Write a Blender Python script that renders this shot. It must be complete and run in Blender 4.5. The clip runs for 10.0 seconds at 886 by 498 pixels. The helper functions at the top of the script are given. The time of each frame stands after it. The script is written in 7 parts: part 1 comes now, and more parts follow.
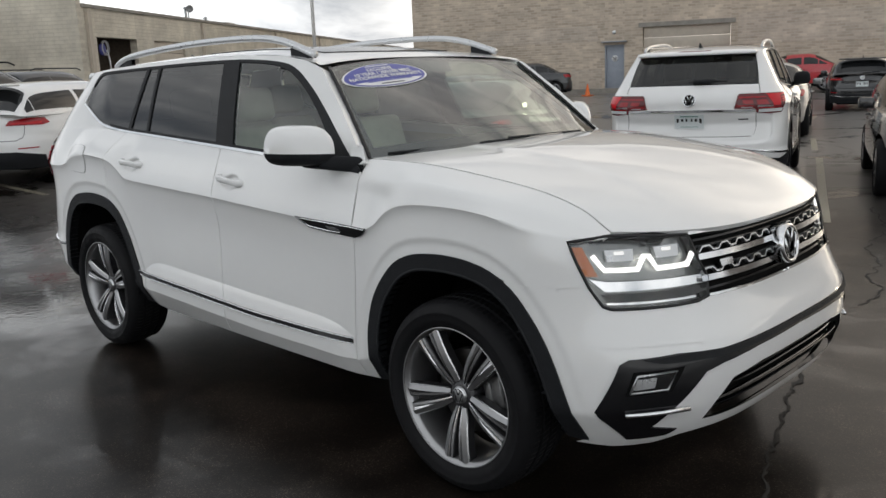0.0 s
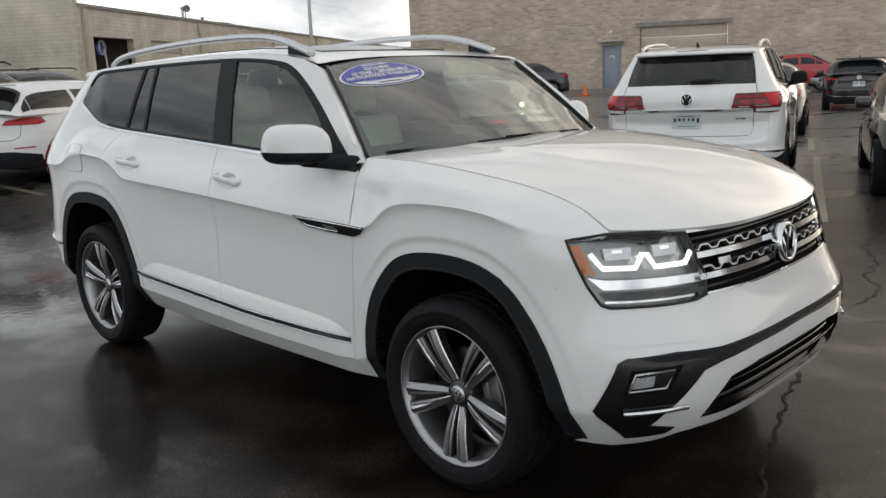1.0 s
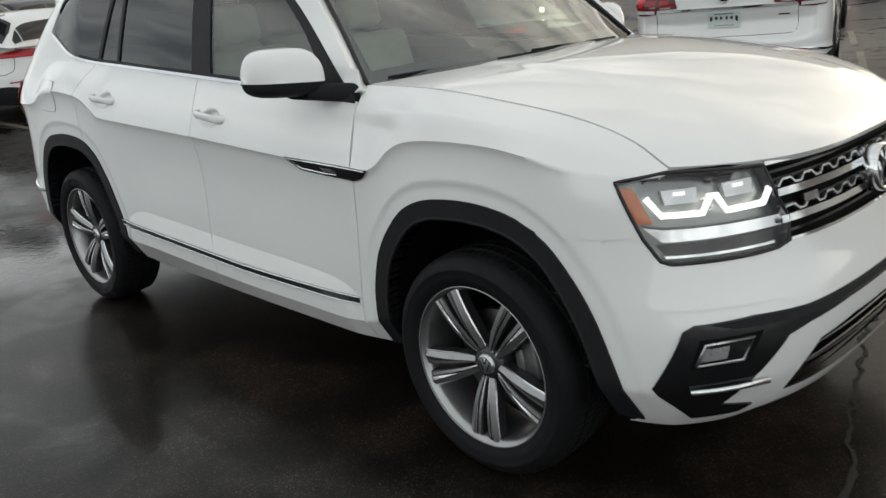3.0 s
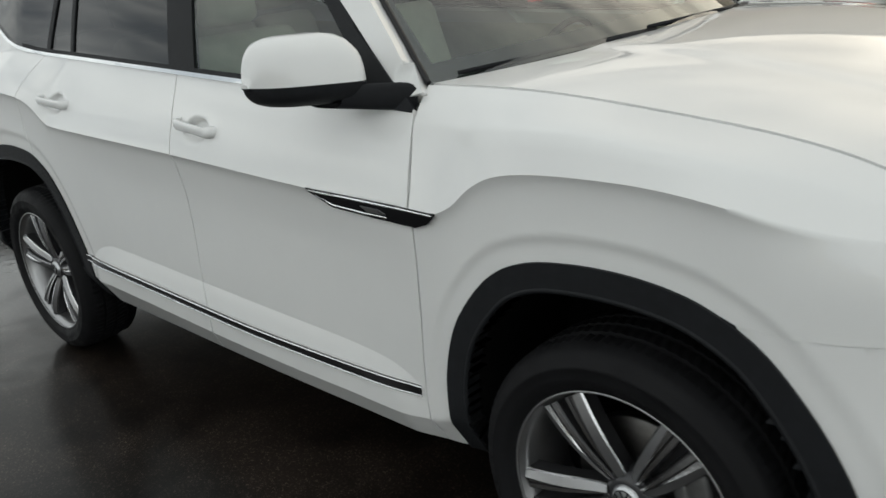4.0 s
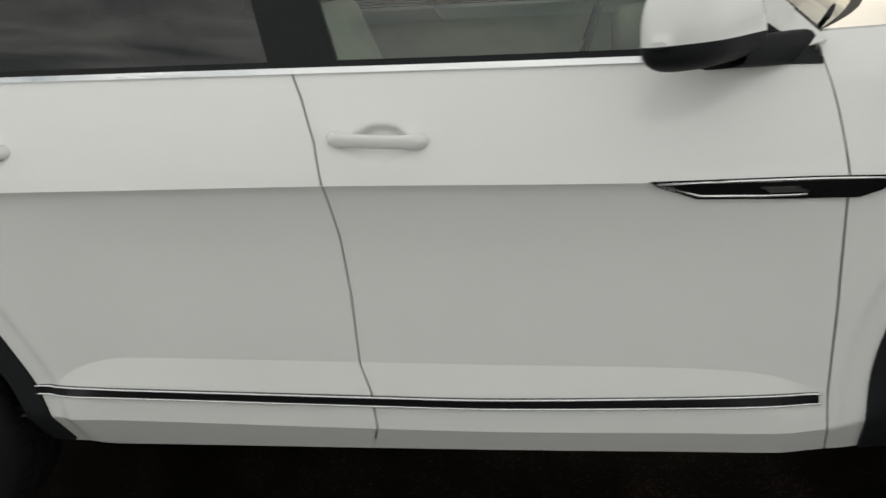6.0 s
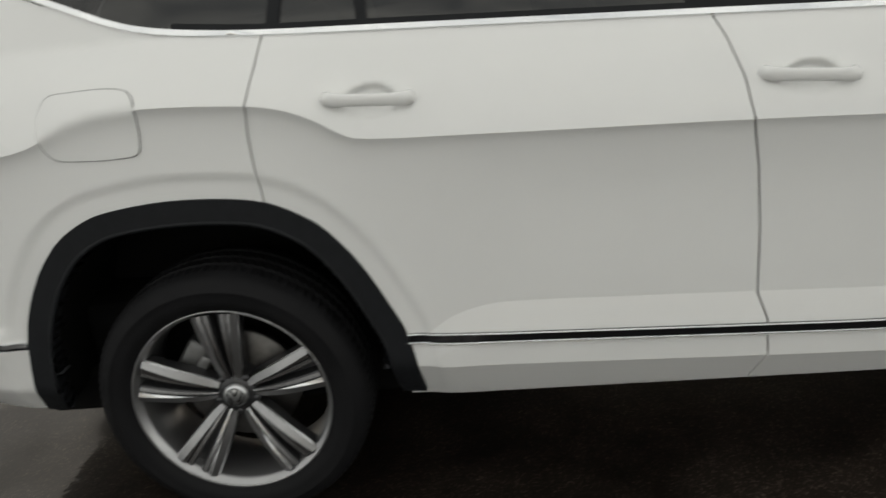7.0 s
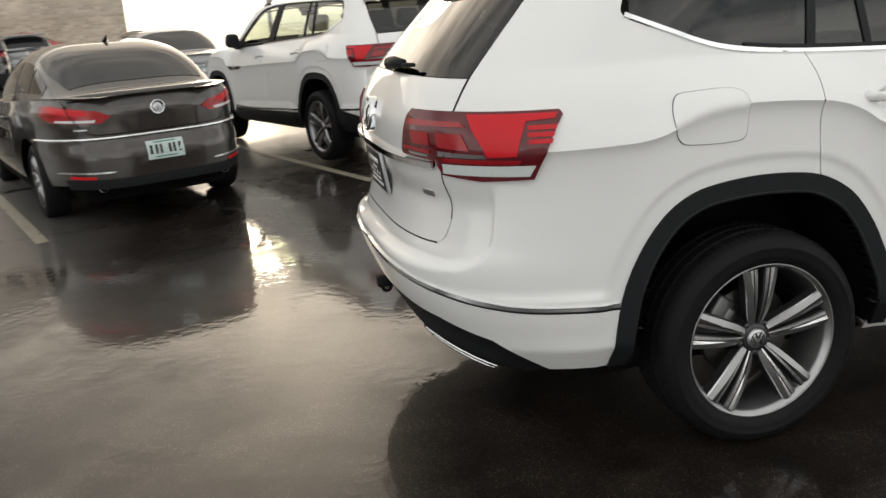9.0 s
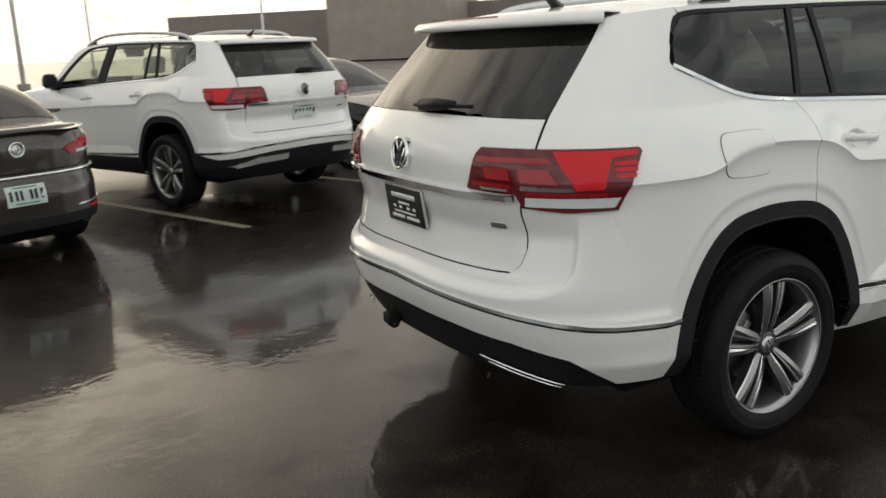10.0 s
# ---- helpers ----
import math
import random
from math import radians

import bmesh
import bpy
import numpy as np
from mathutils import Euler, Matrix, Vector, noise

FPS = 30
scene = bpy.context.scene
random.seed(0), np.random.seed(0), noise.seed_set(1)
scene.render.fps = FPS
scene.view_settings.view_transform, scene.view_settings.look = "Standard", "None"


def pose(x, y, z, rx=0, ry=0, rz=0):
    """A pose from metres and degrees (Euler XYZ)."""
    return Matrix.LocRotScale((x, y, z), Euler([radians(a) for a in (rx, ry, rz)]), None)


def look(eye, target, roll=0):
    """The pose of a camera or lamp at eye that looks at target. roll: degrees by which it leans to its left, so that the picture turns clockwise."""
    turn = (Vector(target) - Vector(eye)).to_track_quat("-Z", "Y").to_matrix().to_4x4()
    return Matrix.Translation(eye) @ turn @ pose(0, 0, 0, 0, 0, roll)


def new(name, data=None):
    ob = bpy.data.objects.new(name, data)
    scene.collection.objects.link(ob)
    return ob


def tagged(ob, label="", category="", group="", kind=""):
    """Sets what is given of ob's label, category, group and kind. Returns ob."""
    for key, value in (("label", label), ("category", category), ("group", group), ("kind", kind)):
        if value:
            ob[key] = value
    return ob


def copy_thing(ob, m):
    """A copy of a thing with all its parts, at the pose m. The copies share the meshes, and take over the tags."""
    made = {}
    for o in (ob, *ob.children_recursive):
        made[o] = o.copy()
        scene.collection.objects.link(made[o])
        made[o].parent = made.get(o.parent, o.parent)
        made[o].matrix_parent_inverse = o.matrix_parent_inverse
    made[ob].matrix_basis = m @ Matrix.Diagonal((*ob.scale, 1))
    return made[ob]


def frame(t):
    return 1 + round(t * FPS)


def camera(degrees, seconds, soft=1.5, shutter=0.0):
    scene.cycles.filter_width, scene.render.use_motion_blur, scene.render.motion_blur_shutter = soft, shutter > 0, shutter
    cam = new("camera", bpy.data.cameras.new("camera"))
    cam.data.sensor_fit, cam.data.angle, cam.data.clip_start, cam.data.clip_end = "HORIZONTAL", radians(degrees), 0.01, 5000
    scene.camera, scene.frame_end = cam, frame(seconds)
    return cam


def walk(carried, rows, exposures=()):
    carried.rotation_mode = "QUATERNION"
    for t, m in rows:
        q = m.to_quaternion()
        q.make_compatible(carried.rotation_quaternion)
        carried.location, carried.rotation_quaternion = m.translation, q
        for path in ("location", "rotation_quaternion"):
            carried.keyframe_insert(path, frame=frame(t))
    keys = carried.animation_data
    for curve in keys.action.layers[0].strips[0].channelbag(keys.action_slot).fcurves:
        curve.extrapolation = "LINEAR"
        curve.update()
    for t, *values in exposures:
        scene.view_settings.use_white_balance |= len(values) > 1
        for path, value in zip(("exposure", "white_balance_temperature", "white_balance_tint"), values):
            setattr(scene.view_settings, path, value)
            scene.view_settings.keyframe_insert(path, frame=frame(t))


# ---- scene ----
cam = camera(55.1, 10.0, shutter=0.25)
PATH = [
    (0, (2.13, -3.157, 1.585), (0.755, -1.762, 1.18), -2.3),
    (0.5, (2.124, -3.154, 1.58), (0.754, -1.754, 1.175), -2.1),
    (1, (2.125, -3.155, 1.579), (0.755, -1.756, 1.174), -2.3),
    (1.5, (2.117, -3.158, 1.576), (0.755, -1.751, 1.168), -2.7),
    (2, (2.1, -3.152, 1.571), (0.745, -1.74, 1.161), -3.0),
    (2.2, (2.09, -3.13, 1.57), (0.738, -1.724, 1.128), -4.2),
    (3.3, (1.52, -2.572, 1.562), (0.127, -1.273, 0.951), -5.4),
    (3.5, (1.349, -2.465, 1.546), (-0.049, -1.169, 0.942), -5.6),
    (4, (0.874, -2.267, 1.547), (-0.471, -0.943, 0.884), -6.6),
    (4.5, (0.361, -2.306, 1.517), (-0.589, -0.698, 0.802), -4.9),
    (5, (-0.026, -2.451, 1.548), (-0.861, -0.8, 0.79), -7.3),
    (5.2, (-0.197, -2.505, 1.541), (-0.97, -0.807, 0.819), -7.8),
    (6.3, (-1.307, -2.725, 1.497), (-1.62, -0.873, 0.809), -6.6),
    (6.5, (-1.542, -2.748, 1.539), (-1.817, -0.896, 0.835), -6.9),
    (7, (-2.169, -2.935, 1.524), (-2.35, -1.076, 0.81), -6.6),
    (7.3, (-2.581, -3.029, 1.545), (-2.709, -1.242, 0.656), -3.6),
    (7.5, (-2.876, -3.085, 1.547), (-2.965, -1.299, 0.651), -2.2),
    (8, (-3.49, -3.271, 1.457), (-3.536, -1.393, 0.77), -3.7),
    (8.5, (-4.066, -3.342, 1.518), (-3.988, -1.445, 0.888), -5.3),
    (9, (-4.624, -3.325, 1.54), (-4.182, -1.452, 0.996), -4.3),
    (9.5, (-5.18, -3.25, 1.572), (-4.468, -1.465, 1.017), -2.8),
    (10, (-5.69, -3.044, 1.588), (-4.71, -1.365, 1.118), -2.3),
]
walk(cam, [(t, look(eye, target, roll)) for t, eye, target, roll in PATH],
     ((0.0, -0.13, 6330, 9), (2.0, -0.13, 6350, 8), (3.5, 0.04, 6380, 4), (4.0, -0.07, 6420, 4), (4.5, -0.16, 6480, 3), (5.0, -0.23, 6550, 3), (6.5, -0.02, 6850, 6), (7.0, -0.05, 6850, 6), (7.5, 0.52, 6750, 8), (8.0, 0.74, 6750, 8), (8.5, 0.48, 6750, 8), (9.0, 0.28, 6750, 8), (9.5, 0.26, 6750, 6), (10.0, 0.0, 6750, 5)))

SUN_DIR, SUN_TURN, GLOW_DIR = (0.02, 0.972, 0.235), 1, (0.02, 0.972, 0.235)

# world: broken overcast, brightest low in the north-west where the sun stands behind the cloud
world = bpy.data.worlds.new("overcast")
scene.world = world
world.use_nodes = True
wn, wl = world.node_tree.nodes, world.node_tree.links
back = wn["Background"]
sky = wn.new("ShaderNodeTexSky")
sky.sky_type, sky.sun_disc = "NISHITA", False
sky.sun_elevation, sky.sun_rotation = radians(22), radians(SUN_TURN)
sky.air_density, sky.dust_density = 1.0, 4.0
way = wn.new("ShaderNodeTexCoord")
lift = wn.new("ShaderNodeMapping")
lift.inputs["Scale"].default_value = (1.0, 1.0, 3.2)
wl.new(way.outputs["Generated"], lift.inputs["Vector"])
cloud = wn.new("ShaderNodeTexNoise")
cloud.inputs["Scale"].default_value, cloud.inputs["Detail"].default_value, cloud.inputs["Roughness"].default_value = 3.6, 8.0, 0.58
cloud.inputs["Distortion"].default_value = 0.5
wl.new(lift.outputs[0], cloud.inputs["Vector"])
ramp = wn.new("ShaderNodeValToRGB")
ramp.color_ramp.elements[0].position, ramp.color_ramp.elements[0].color = 0.36, (2.7, 2.85, 3.1, 1)
ramp.color_ramp.elements[1].position, ramp.color_ramp.elements[1].color = 0.64, (8.3, 8.2, 8.0, 1)
calm = wn.new("ShaderNodeMapRange")
calm.inputs["From Min"].default_value, calm.inputs["From Max"].default_value = 0.55, 0.95
calm.inputs["To Min"].default_value, calm.inputs["To Max"].default_value = 0.0, 0.75
even = wn.new("ShaderNodeMix")
even.inputs["B"].default_value = 0.51
wl.new(cloud.outputs["Fac"], even.inputs["A"])
wl.new(calm.outputs["Result"], even.inputs["Factor"])
wl.new(even.outputs["Result"], ramp.inputs[0])
glow = wn.new("ShaderNodeVectorMath")
glow.operation = "DOT_PRODUCT"
glow.inputs[1].default_value = GLOW_DIR
wl.new(way.outputs["Generated"], glow.inputs[0])
power = wn.new("ShaderNodeMapRange")
power.inputs["From Min"].default_value, power.inputs["From Max"].default_value = 0.95, 1.0
power.inputs["To Min"].default_value, power.inputs["To Max"].default_value = 1.0, 2.0
power.interpolation_type = "SMOOTHSTEP"
wl.new(glow.outputs["Value"], power.inputs["Value"])
apart = wn.new("ShaderNodeSeparateXYZ")
wl.new(way.outputs["Generated"], apart.inputs[0])
wl.new(apart.outputs["Z"], calm.inputs["Value"])
zenith = wn.new("ShaderNodeValToRGB")
for k, (pos, v) in enumerate(((0.0, 1.5), (0.14, 1.2), (0.36, 0.98), (1.0, 0.84))):
    e = zenith.color_ramp.elements[k] if k in (0, 1) else zenith.color_ramp.elements.new(pos)
    e.position, e.color = pos, (v, v, v, 1)
wl.new(apart.outputs["Z"], zenith.inputs[0])
both_ways = wn.new("ShaderNodeMath")
both_ways.operation = "MULTIPLY"
wl.new(power.outputs["Result"], both_ways.inputs[0])
wl.new(zenith.outputs["Color"], both_ways.inputs[1])
# clouds opposite the sun are lit from the front
facing = wn.new("ShaderNodeMapRange")
facing.inputs["From Min"].default_value, facing.inputs["From Max"].default_value = -1.0, 1.0
facing.inputs["To Min"].default_value, facing.inputs["To Max"].default_value = 1.22, 0.88
wl.new(apart.outputs["Y"], facing.inputs["Value"])
all_ways = wn.new("ShaderNodeMath")
all_ways.operation = "MULTIPLY"
wl.new(both_ways.outputs[0], all_ways.inputs[0])
wl.new(facing.outputs["Result"], all_ways.inputs[1])
bright = wn.new("ShaderNodeVectorMath")
bright.operation = "SCALE"
wl.new(ramp.outputs["Color"], bright.inputs[0])
wl.new(all_ways.outputs[0], bright.inputs["Scale"])
near_sun = wn.new("ShaderNodeMapRange")
near_sun.inputs["From Min"].default_value, near_sun.inputs["From Max"].default_value = 0.55, 0.97
wl.new(glow.outputs["Value"], near_sun.inputs["Value"])
warm = wn.new("ShaderNodeMix")
warm.data_type, warm.blend_type = "RGBA", "MULTIPLY"
warm.inputs["B"].default_value = (1.04, 0.93, 0.82, 1)
wl.new(near_sun.outputs["Result"], warm.inputs["Factor"])
wl.new(bright.outputs[0], warm.inputs["A"])
veil = wn.new("ShaderNodeMix")
veil.data_type = "RGBA"
veil.inputs["Factor"].default_value = 0.93
wl.new(sky.outputs[0], veil.inputs["A"])
wl.new(warm.outputs["Result"], veil.inputs["B"])
wl.new(veil.outputs["Result"], back.inputs[0])
back.inputs[1].default_value = 0.161

sun = new("sun", bpy.data.lights.new("sun", "SUN"))
sun.data.energy, sun.data.angle, sun.data.color = 0.10, radians(4), (1.0, 0.84, 0.60)
sun.matrix_basis = look((0, 0, 30), Vector((0, 0, 30)) - Vector(SUN_DIR))


# ---- materials ----
def mat(name, col, rough=0.5, metal=0.0, coat=0.0, spread=0.0, scale=8.0, grain=0.0, grain_scale=200.0, rough_spread=0.0, ior=1.5):
    """Principled surface: colour and roughness vary by a coarse and a fine noise, relief by a fine one."""
    m = bpy.data.materials.new(name)
    m.use_nodes = True
    n, l = m.node_tree.nodes, m.node_tree.links
    b = n["Principled BSDF"]
    b.inputs["Base Color"].default_value = (*col, 1)
    b.inputs["Roughness"].default_value = rough
    b.inputs["Metallic"].default_value = metal
    b.inputs["Coat Weight"].default_value = coat
    b.inputs["Coat Roughness"].default_value = 0.03
    b.inputs["IOR"].default_value = ior
    if spread or rough_spread or grain:
        tc = n.new("ShaderNodeTexCoord")
        big = n.new("ShaderNodeTexNoise")
        big.inputs["Scale"].default_value, big.inputs["Detail"].default_value, big.inputs["Roughness"].default_value = scale, 6.0, 0.65
        l.new(tc.outputs["Object"], big.inputs["Vector"])
        if spread:
            r = n.new("ShaderNodeMapRange")
            r.inputs["From Min"].default_value, r.inputs["From Max"].default_value = 0.3, 0.7
            r.inputs["To Min"].default_value, r.inputs["To Max"].default_value = 1 - spread, 1 + spread
            l.new(big.outputs["Fac"], r.inputs["Value"])
            s = n.new("ShaderNodeVectorMath")
            s.operation = "SCALE"
            s.inputs[0].default_value = col
            l.new(r.outputs["Result"], s.inputs["Scale"])
            l.new(s.outputs[0], b.inputs["Base Color"])
        if rough_spread:
            r = n.new("ShaderNodeMapRange")
            r.inputs["From Min"].default_value, r.inputs["From Max"].default_value = 0.35, 0.65
            r.inputs["To Min"].default_value, r.inputs["To Max"].default_value = max(0.02, rough - rough_spread), min(1.0, rough + rough_spread)
            l.new(big.outputs["Fac"], r.inputs["Value"])
            l.new(r.outputs["Result"], b.inputs["Roughness"])
        if grain:
            fine = n.new("ShaderNodeTexNoise")
            fine.inputs["Scale"].default_value, fine.inputs["Detail"].default_value = grain_scale, 4.0
            l.new(tc.outputs["Object"], fine.inputs["Vector"])
            u = n.new("ShaderNodeBump")
            u.inputs["Strength"].default_value, u.inputs["Distance"].default_value = grain, 0.004
            l.new(fine.outputs["Fac"], u.inputs["Height"])
            l.new(u.outputs[0], b.inputs["Normal"])
    return m


def glass(name, tint, gloss=0.015, face=0.08, bend=4.5):
    """Thin pane: tinted see-through, with a mirror that grows at grazing angles."""
    m = bpy.data.materials.new(name)
    m.use_nodes = True
    n, l = m.node_tree.nodes, m.node_tree.links
    n.remove(n["Principled BSDF"])
    t, g, mix, lw = n.new("ShaderNodeBsdfTransparent"), n.new("ShaderNodeBsdfGlossy"), n.new("ShaderNodeMixShader"), n.new("ShaderNodeLayerWeight")
    t.inputs["Color"].default_value = (*tint, 1)
    g.inputs["Roughness"].default_value = gloss
    lw.inputs["Blend"].default_value = 0.5
    rise5, share = n.new("ShaderNodeMath"), n.new("ShaderNodeMath")
    rise5.operation, share.operation = "POWER", "MULTIPLY_ADD"
    rise5.inputs[1].default_value = bend
    share.inputs[1].default_value, share.inputs[2].default_value = 1 - face, face
    l.new(lw.outputs["Facing"], rise5.inputs[0])
    l.new(rise5.outputs[0], share.inputs[0])
    l.new(share.outputs[0], mix.inputs[0])
    l.new(t.outputs[0], mix.inputs[1])
    l.new(g.outputs[0], mix.inputs[2])
    l.new(mix.outputs[0], n["Material Output"].inputs["Surface"])
    return m


def lamp_mat(name, col, power):
    m = mat(name, col, 0.2)
    b = m.node_tree.nodes["Principled BSDF"]
    b.inputs["Emission Color"].default_value = (*col, 1)
    b.inputs["Emission Strength"].default_value = power
    return m


WHITE = mat("white_paint", (0.80, 0.80, 0.79), 0.32, coat=1.0, spread=0.015, scale=3.0)
TRIM = mat("black_plastic", (0.011, 0.012, 0.014), 0.6, spread=0.2, scale=30, grain=0.25, grain_scale=700, ior=1.32)
GLOSS = mat("gloss_black", (0.007, 0.007, 0.008), 0.10, ior=1.42)
VOID = mat("dark_underside", (0.006, 0.006, 0.006), 0.9, spread=0.3, ior=1.2)
CHROME = mat("chrome", (0.78, 0.79, 0.80), 0.10, 1.0, rough_spread=0.04, scale=40)
SILVER = mat("satin_silver", (0.62, 0.63, 0.64), 0.33, 1.0, rough_spread=0.08, scale=30)
GREY_WHEEL = mat("graphite_wheel_paint", (0.045, 0.045, 0.048), 0.42, 0.5, coat=0.3, spread=0.1)
MACHINED = mat("machined_alloy", (0.72, 0.72, 0.73), 0.25, 1.0)
FACE = mat("satin_graphite_alloy", (0.31, 0.31, 0.315), 0.34, 0.85, coat=0.25, spread=0.05, scale=40)
RIM = mat("grey_alloy_rim", (0.40, 0.40, 0.405), 0.34, 0.9, coat=0.2, spread=0.06, scale=20)
CALIPER = mat("cast_aluminium", (0.22, 0.22, 0.22), 0.5, 0.9, spread=0.15, scale=30)
RUBBER = mat("tyre_rubber", (0.0095, 0.0095, 0.0105), 0.64, spread=0.25, scale=14, grain=0.3, grain_scale=300, rough_spread=0.15, ior=1.24)
HOUSING = mat("grey_lamp_housing", (0.26, 0.27, 0.265), 0.24, 0.7, spread=0.15, scale=40)
DISC = mat("brake_disc_steel", (0.13, 0.125, 0.12), 0.45, 1.0, spread=0.2, scale=30)
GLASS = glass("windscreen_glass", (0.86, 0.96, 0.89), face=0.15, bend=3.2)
GLASS_DARK = glass("privacy_glass", (0.07, 0.074, 0.074), face=0.07)
GLASS_SIDE = glass("front_door_glass", (0.66, 0.78, 0.71), face=0.09)
CLEAR = glass("clear_lens", (0.93, 0.93, 0.93), face=0.04)
RED = mat("red_lens", (0.33, 0.004, 0.010), 0.2, coat=0.2, spread=0.12, scale=30)
RED_DARK = mat("dark_red_lens", (0.11, 0.003, 0.007), 0.15, coat=0.25, spread=0.2, scale=30)
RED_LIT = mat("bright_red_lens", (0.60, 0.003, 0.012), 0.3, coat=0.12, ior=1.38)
AMBER = mat("amber_lens", (0.55, 0.14, 0.02), 0.2, coat=0.8)
DRL = lamp_mat("daytime_light", (1.0, 0.98, 0.94), 1.2)
LED = lamp_mat("small_lamp", (1.0, 0.97, 0.92), 0.7)
SEAT = mat("beige_leatherette", (0.62, 0.59, 0.51), 0.55, spread=0.08)
DASH = mat("dark_dashboard", (0.03, 0.03, 0.032), 0.6, grain=0.2)
LINER = mat("pale_headliner", (0.55, 0.54, 0.50), 0.9)
BLUE = mat("blue_vinyl", (0.075, 0.085, 0.36), 0.35)
PAPER = mat("white_vinyl", (0.78, 0.78, 0.78), 0.4)
INK = mat("black_ink", (0.02, 0.02, 0.02), 0.4)
GREEN_INK = mat("green_ink", (0.03, 0.16, 0.12), 0.4)
PLATE = mat("plate_white", (0.62, 0.66, 0.66), 0.35, spread=0.05, scale=60)
PLATE_BLUE = mat("plate_pale_blue", (0.54, 0.64, 0.62), 0.35, spread=0.1, scale=40)


# ---- mesh helpers ----
def link(name, me, material, parent=None, label=""):
    mats = material if isinstance(material, (list, tuple)) else [material]
    if not me.materials:
        for m in mats:
            me.materials.append(m)
    ob = new(name, me)
    if parent:
        ob.parent = parent
    if label:
        ob["label"] = label
    return ob


def part(name, bm, material, parent=None, label="", smooth=True):
    """Links a bmesh as one mesh object under a thing or a part."""
    me = bpy.data.meshes.new(name)
    if smooth:
        for f in bm.faces:
            f.smooth = True
    bm.to_mesh(me)
    bm.free()
    return link(name, me, material, parent, label)


def thing(name, label, category, group=""):
    ob = new(name)
    ob.empty_display_size = 0.2
    return tagged(ob, label, category, group)


def spline(pts, n=6, closed=False):
    """Catmull-Rom points through control points of any dimension."""
    out, m = [], len(pts)
    for i in range(m if closed else m - 1):
        p0, p1, p2, p3 = (pts[(i + k) % m] if closed else pts[min(max(i + k, 0), m - 1)] for k in (-1, 0, 1, 2))
        for j in range(n):
            s = j / n
            out.append(tuple(0.5 * (2 * b + (c - a) * s + (2 * a - 5 * b + 4 * c - d) * s * s + (3 * b - a - 3 * c + d) * s**3) for a, b, c, d in zip(p0, p1, p2, p3)))
    if not closed:
        out.append(tuple(pts[-1]))
    return out


def dense(poly, cell):
    out = []
    for a, b in zip(poly, poly[1:] + poly[:1]):
        n = max(1, math.ceil(math.dist(a, b) / cell))
        out += [(a[0] + (b[0] - a[0]) * i / n, a[1] + (b[1] - a[1]) * i / n) for i in range(n)]
    return out


def clip(pts, k, val, above):
    out = []
    for a, b in zip(pts, pts[1:] + pts[:1]):
        ia, ib = (a[k] >= val) == above or a[k] == val, (b[k] >= val) == above or b[k] == val
        if ia:
            out.append(a)
        if ia != ib:
            s = (val - a[k]) / (b[k] - a[k])
            q = [a[0] + (b[0] - a[0]) * s, a[1] + (b[1] - a[1]) * s]
            q[k] = val
            out.append(tuple(q))
    return out


def loops(keys):
    """Splits a ring that touches itself into clean rings."""
    out, run = [], []
    for key in keys:
        if key in run:
            k = run.index(key)
            if len(run) - k > 2:
                out.append(run[k:])
            run = run[:k]
        run.append(key)
    if len(run) > 2:
        out.append(run)
    return out


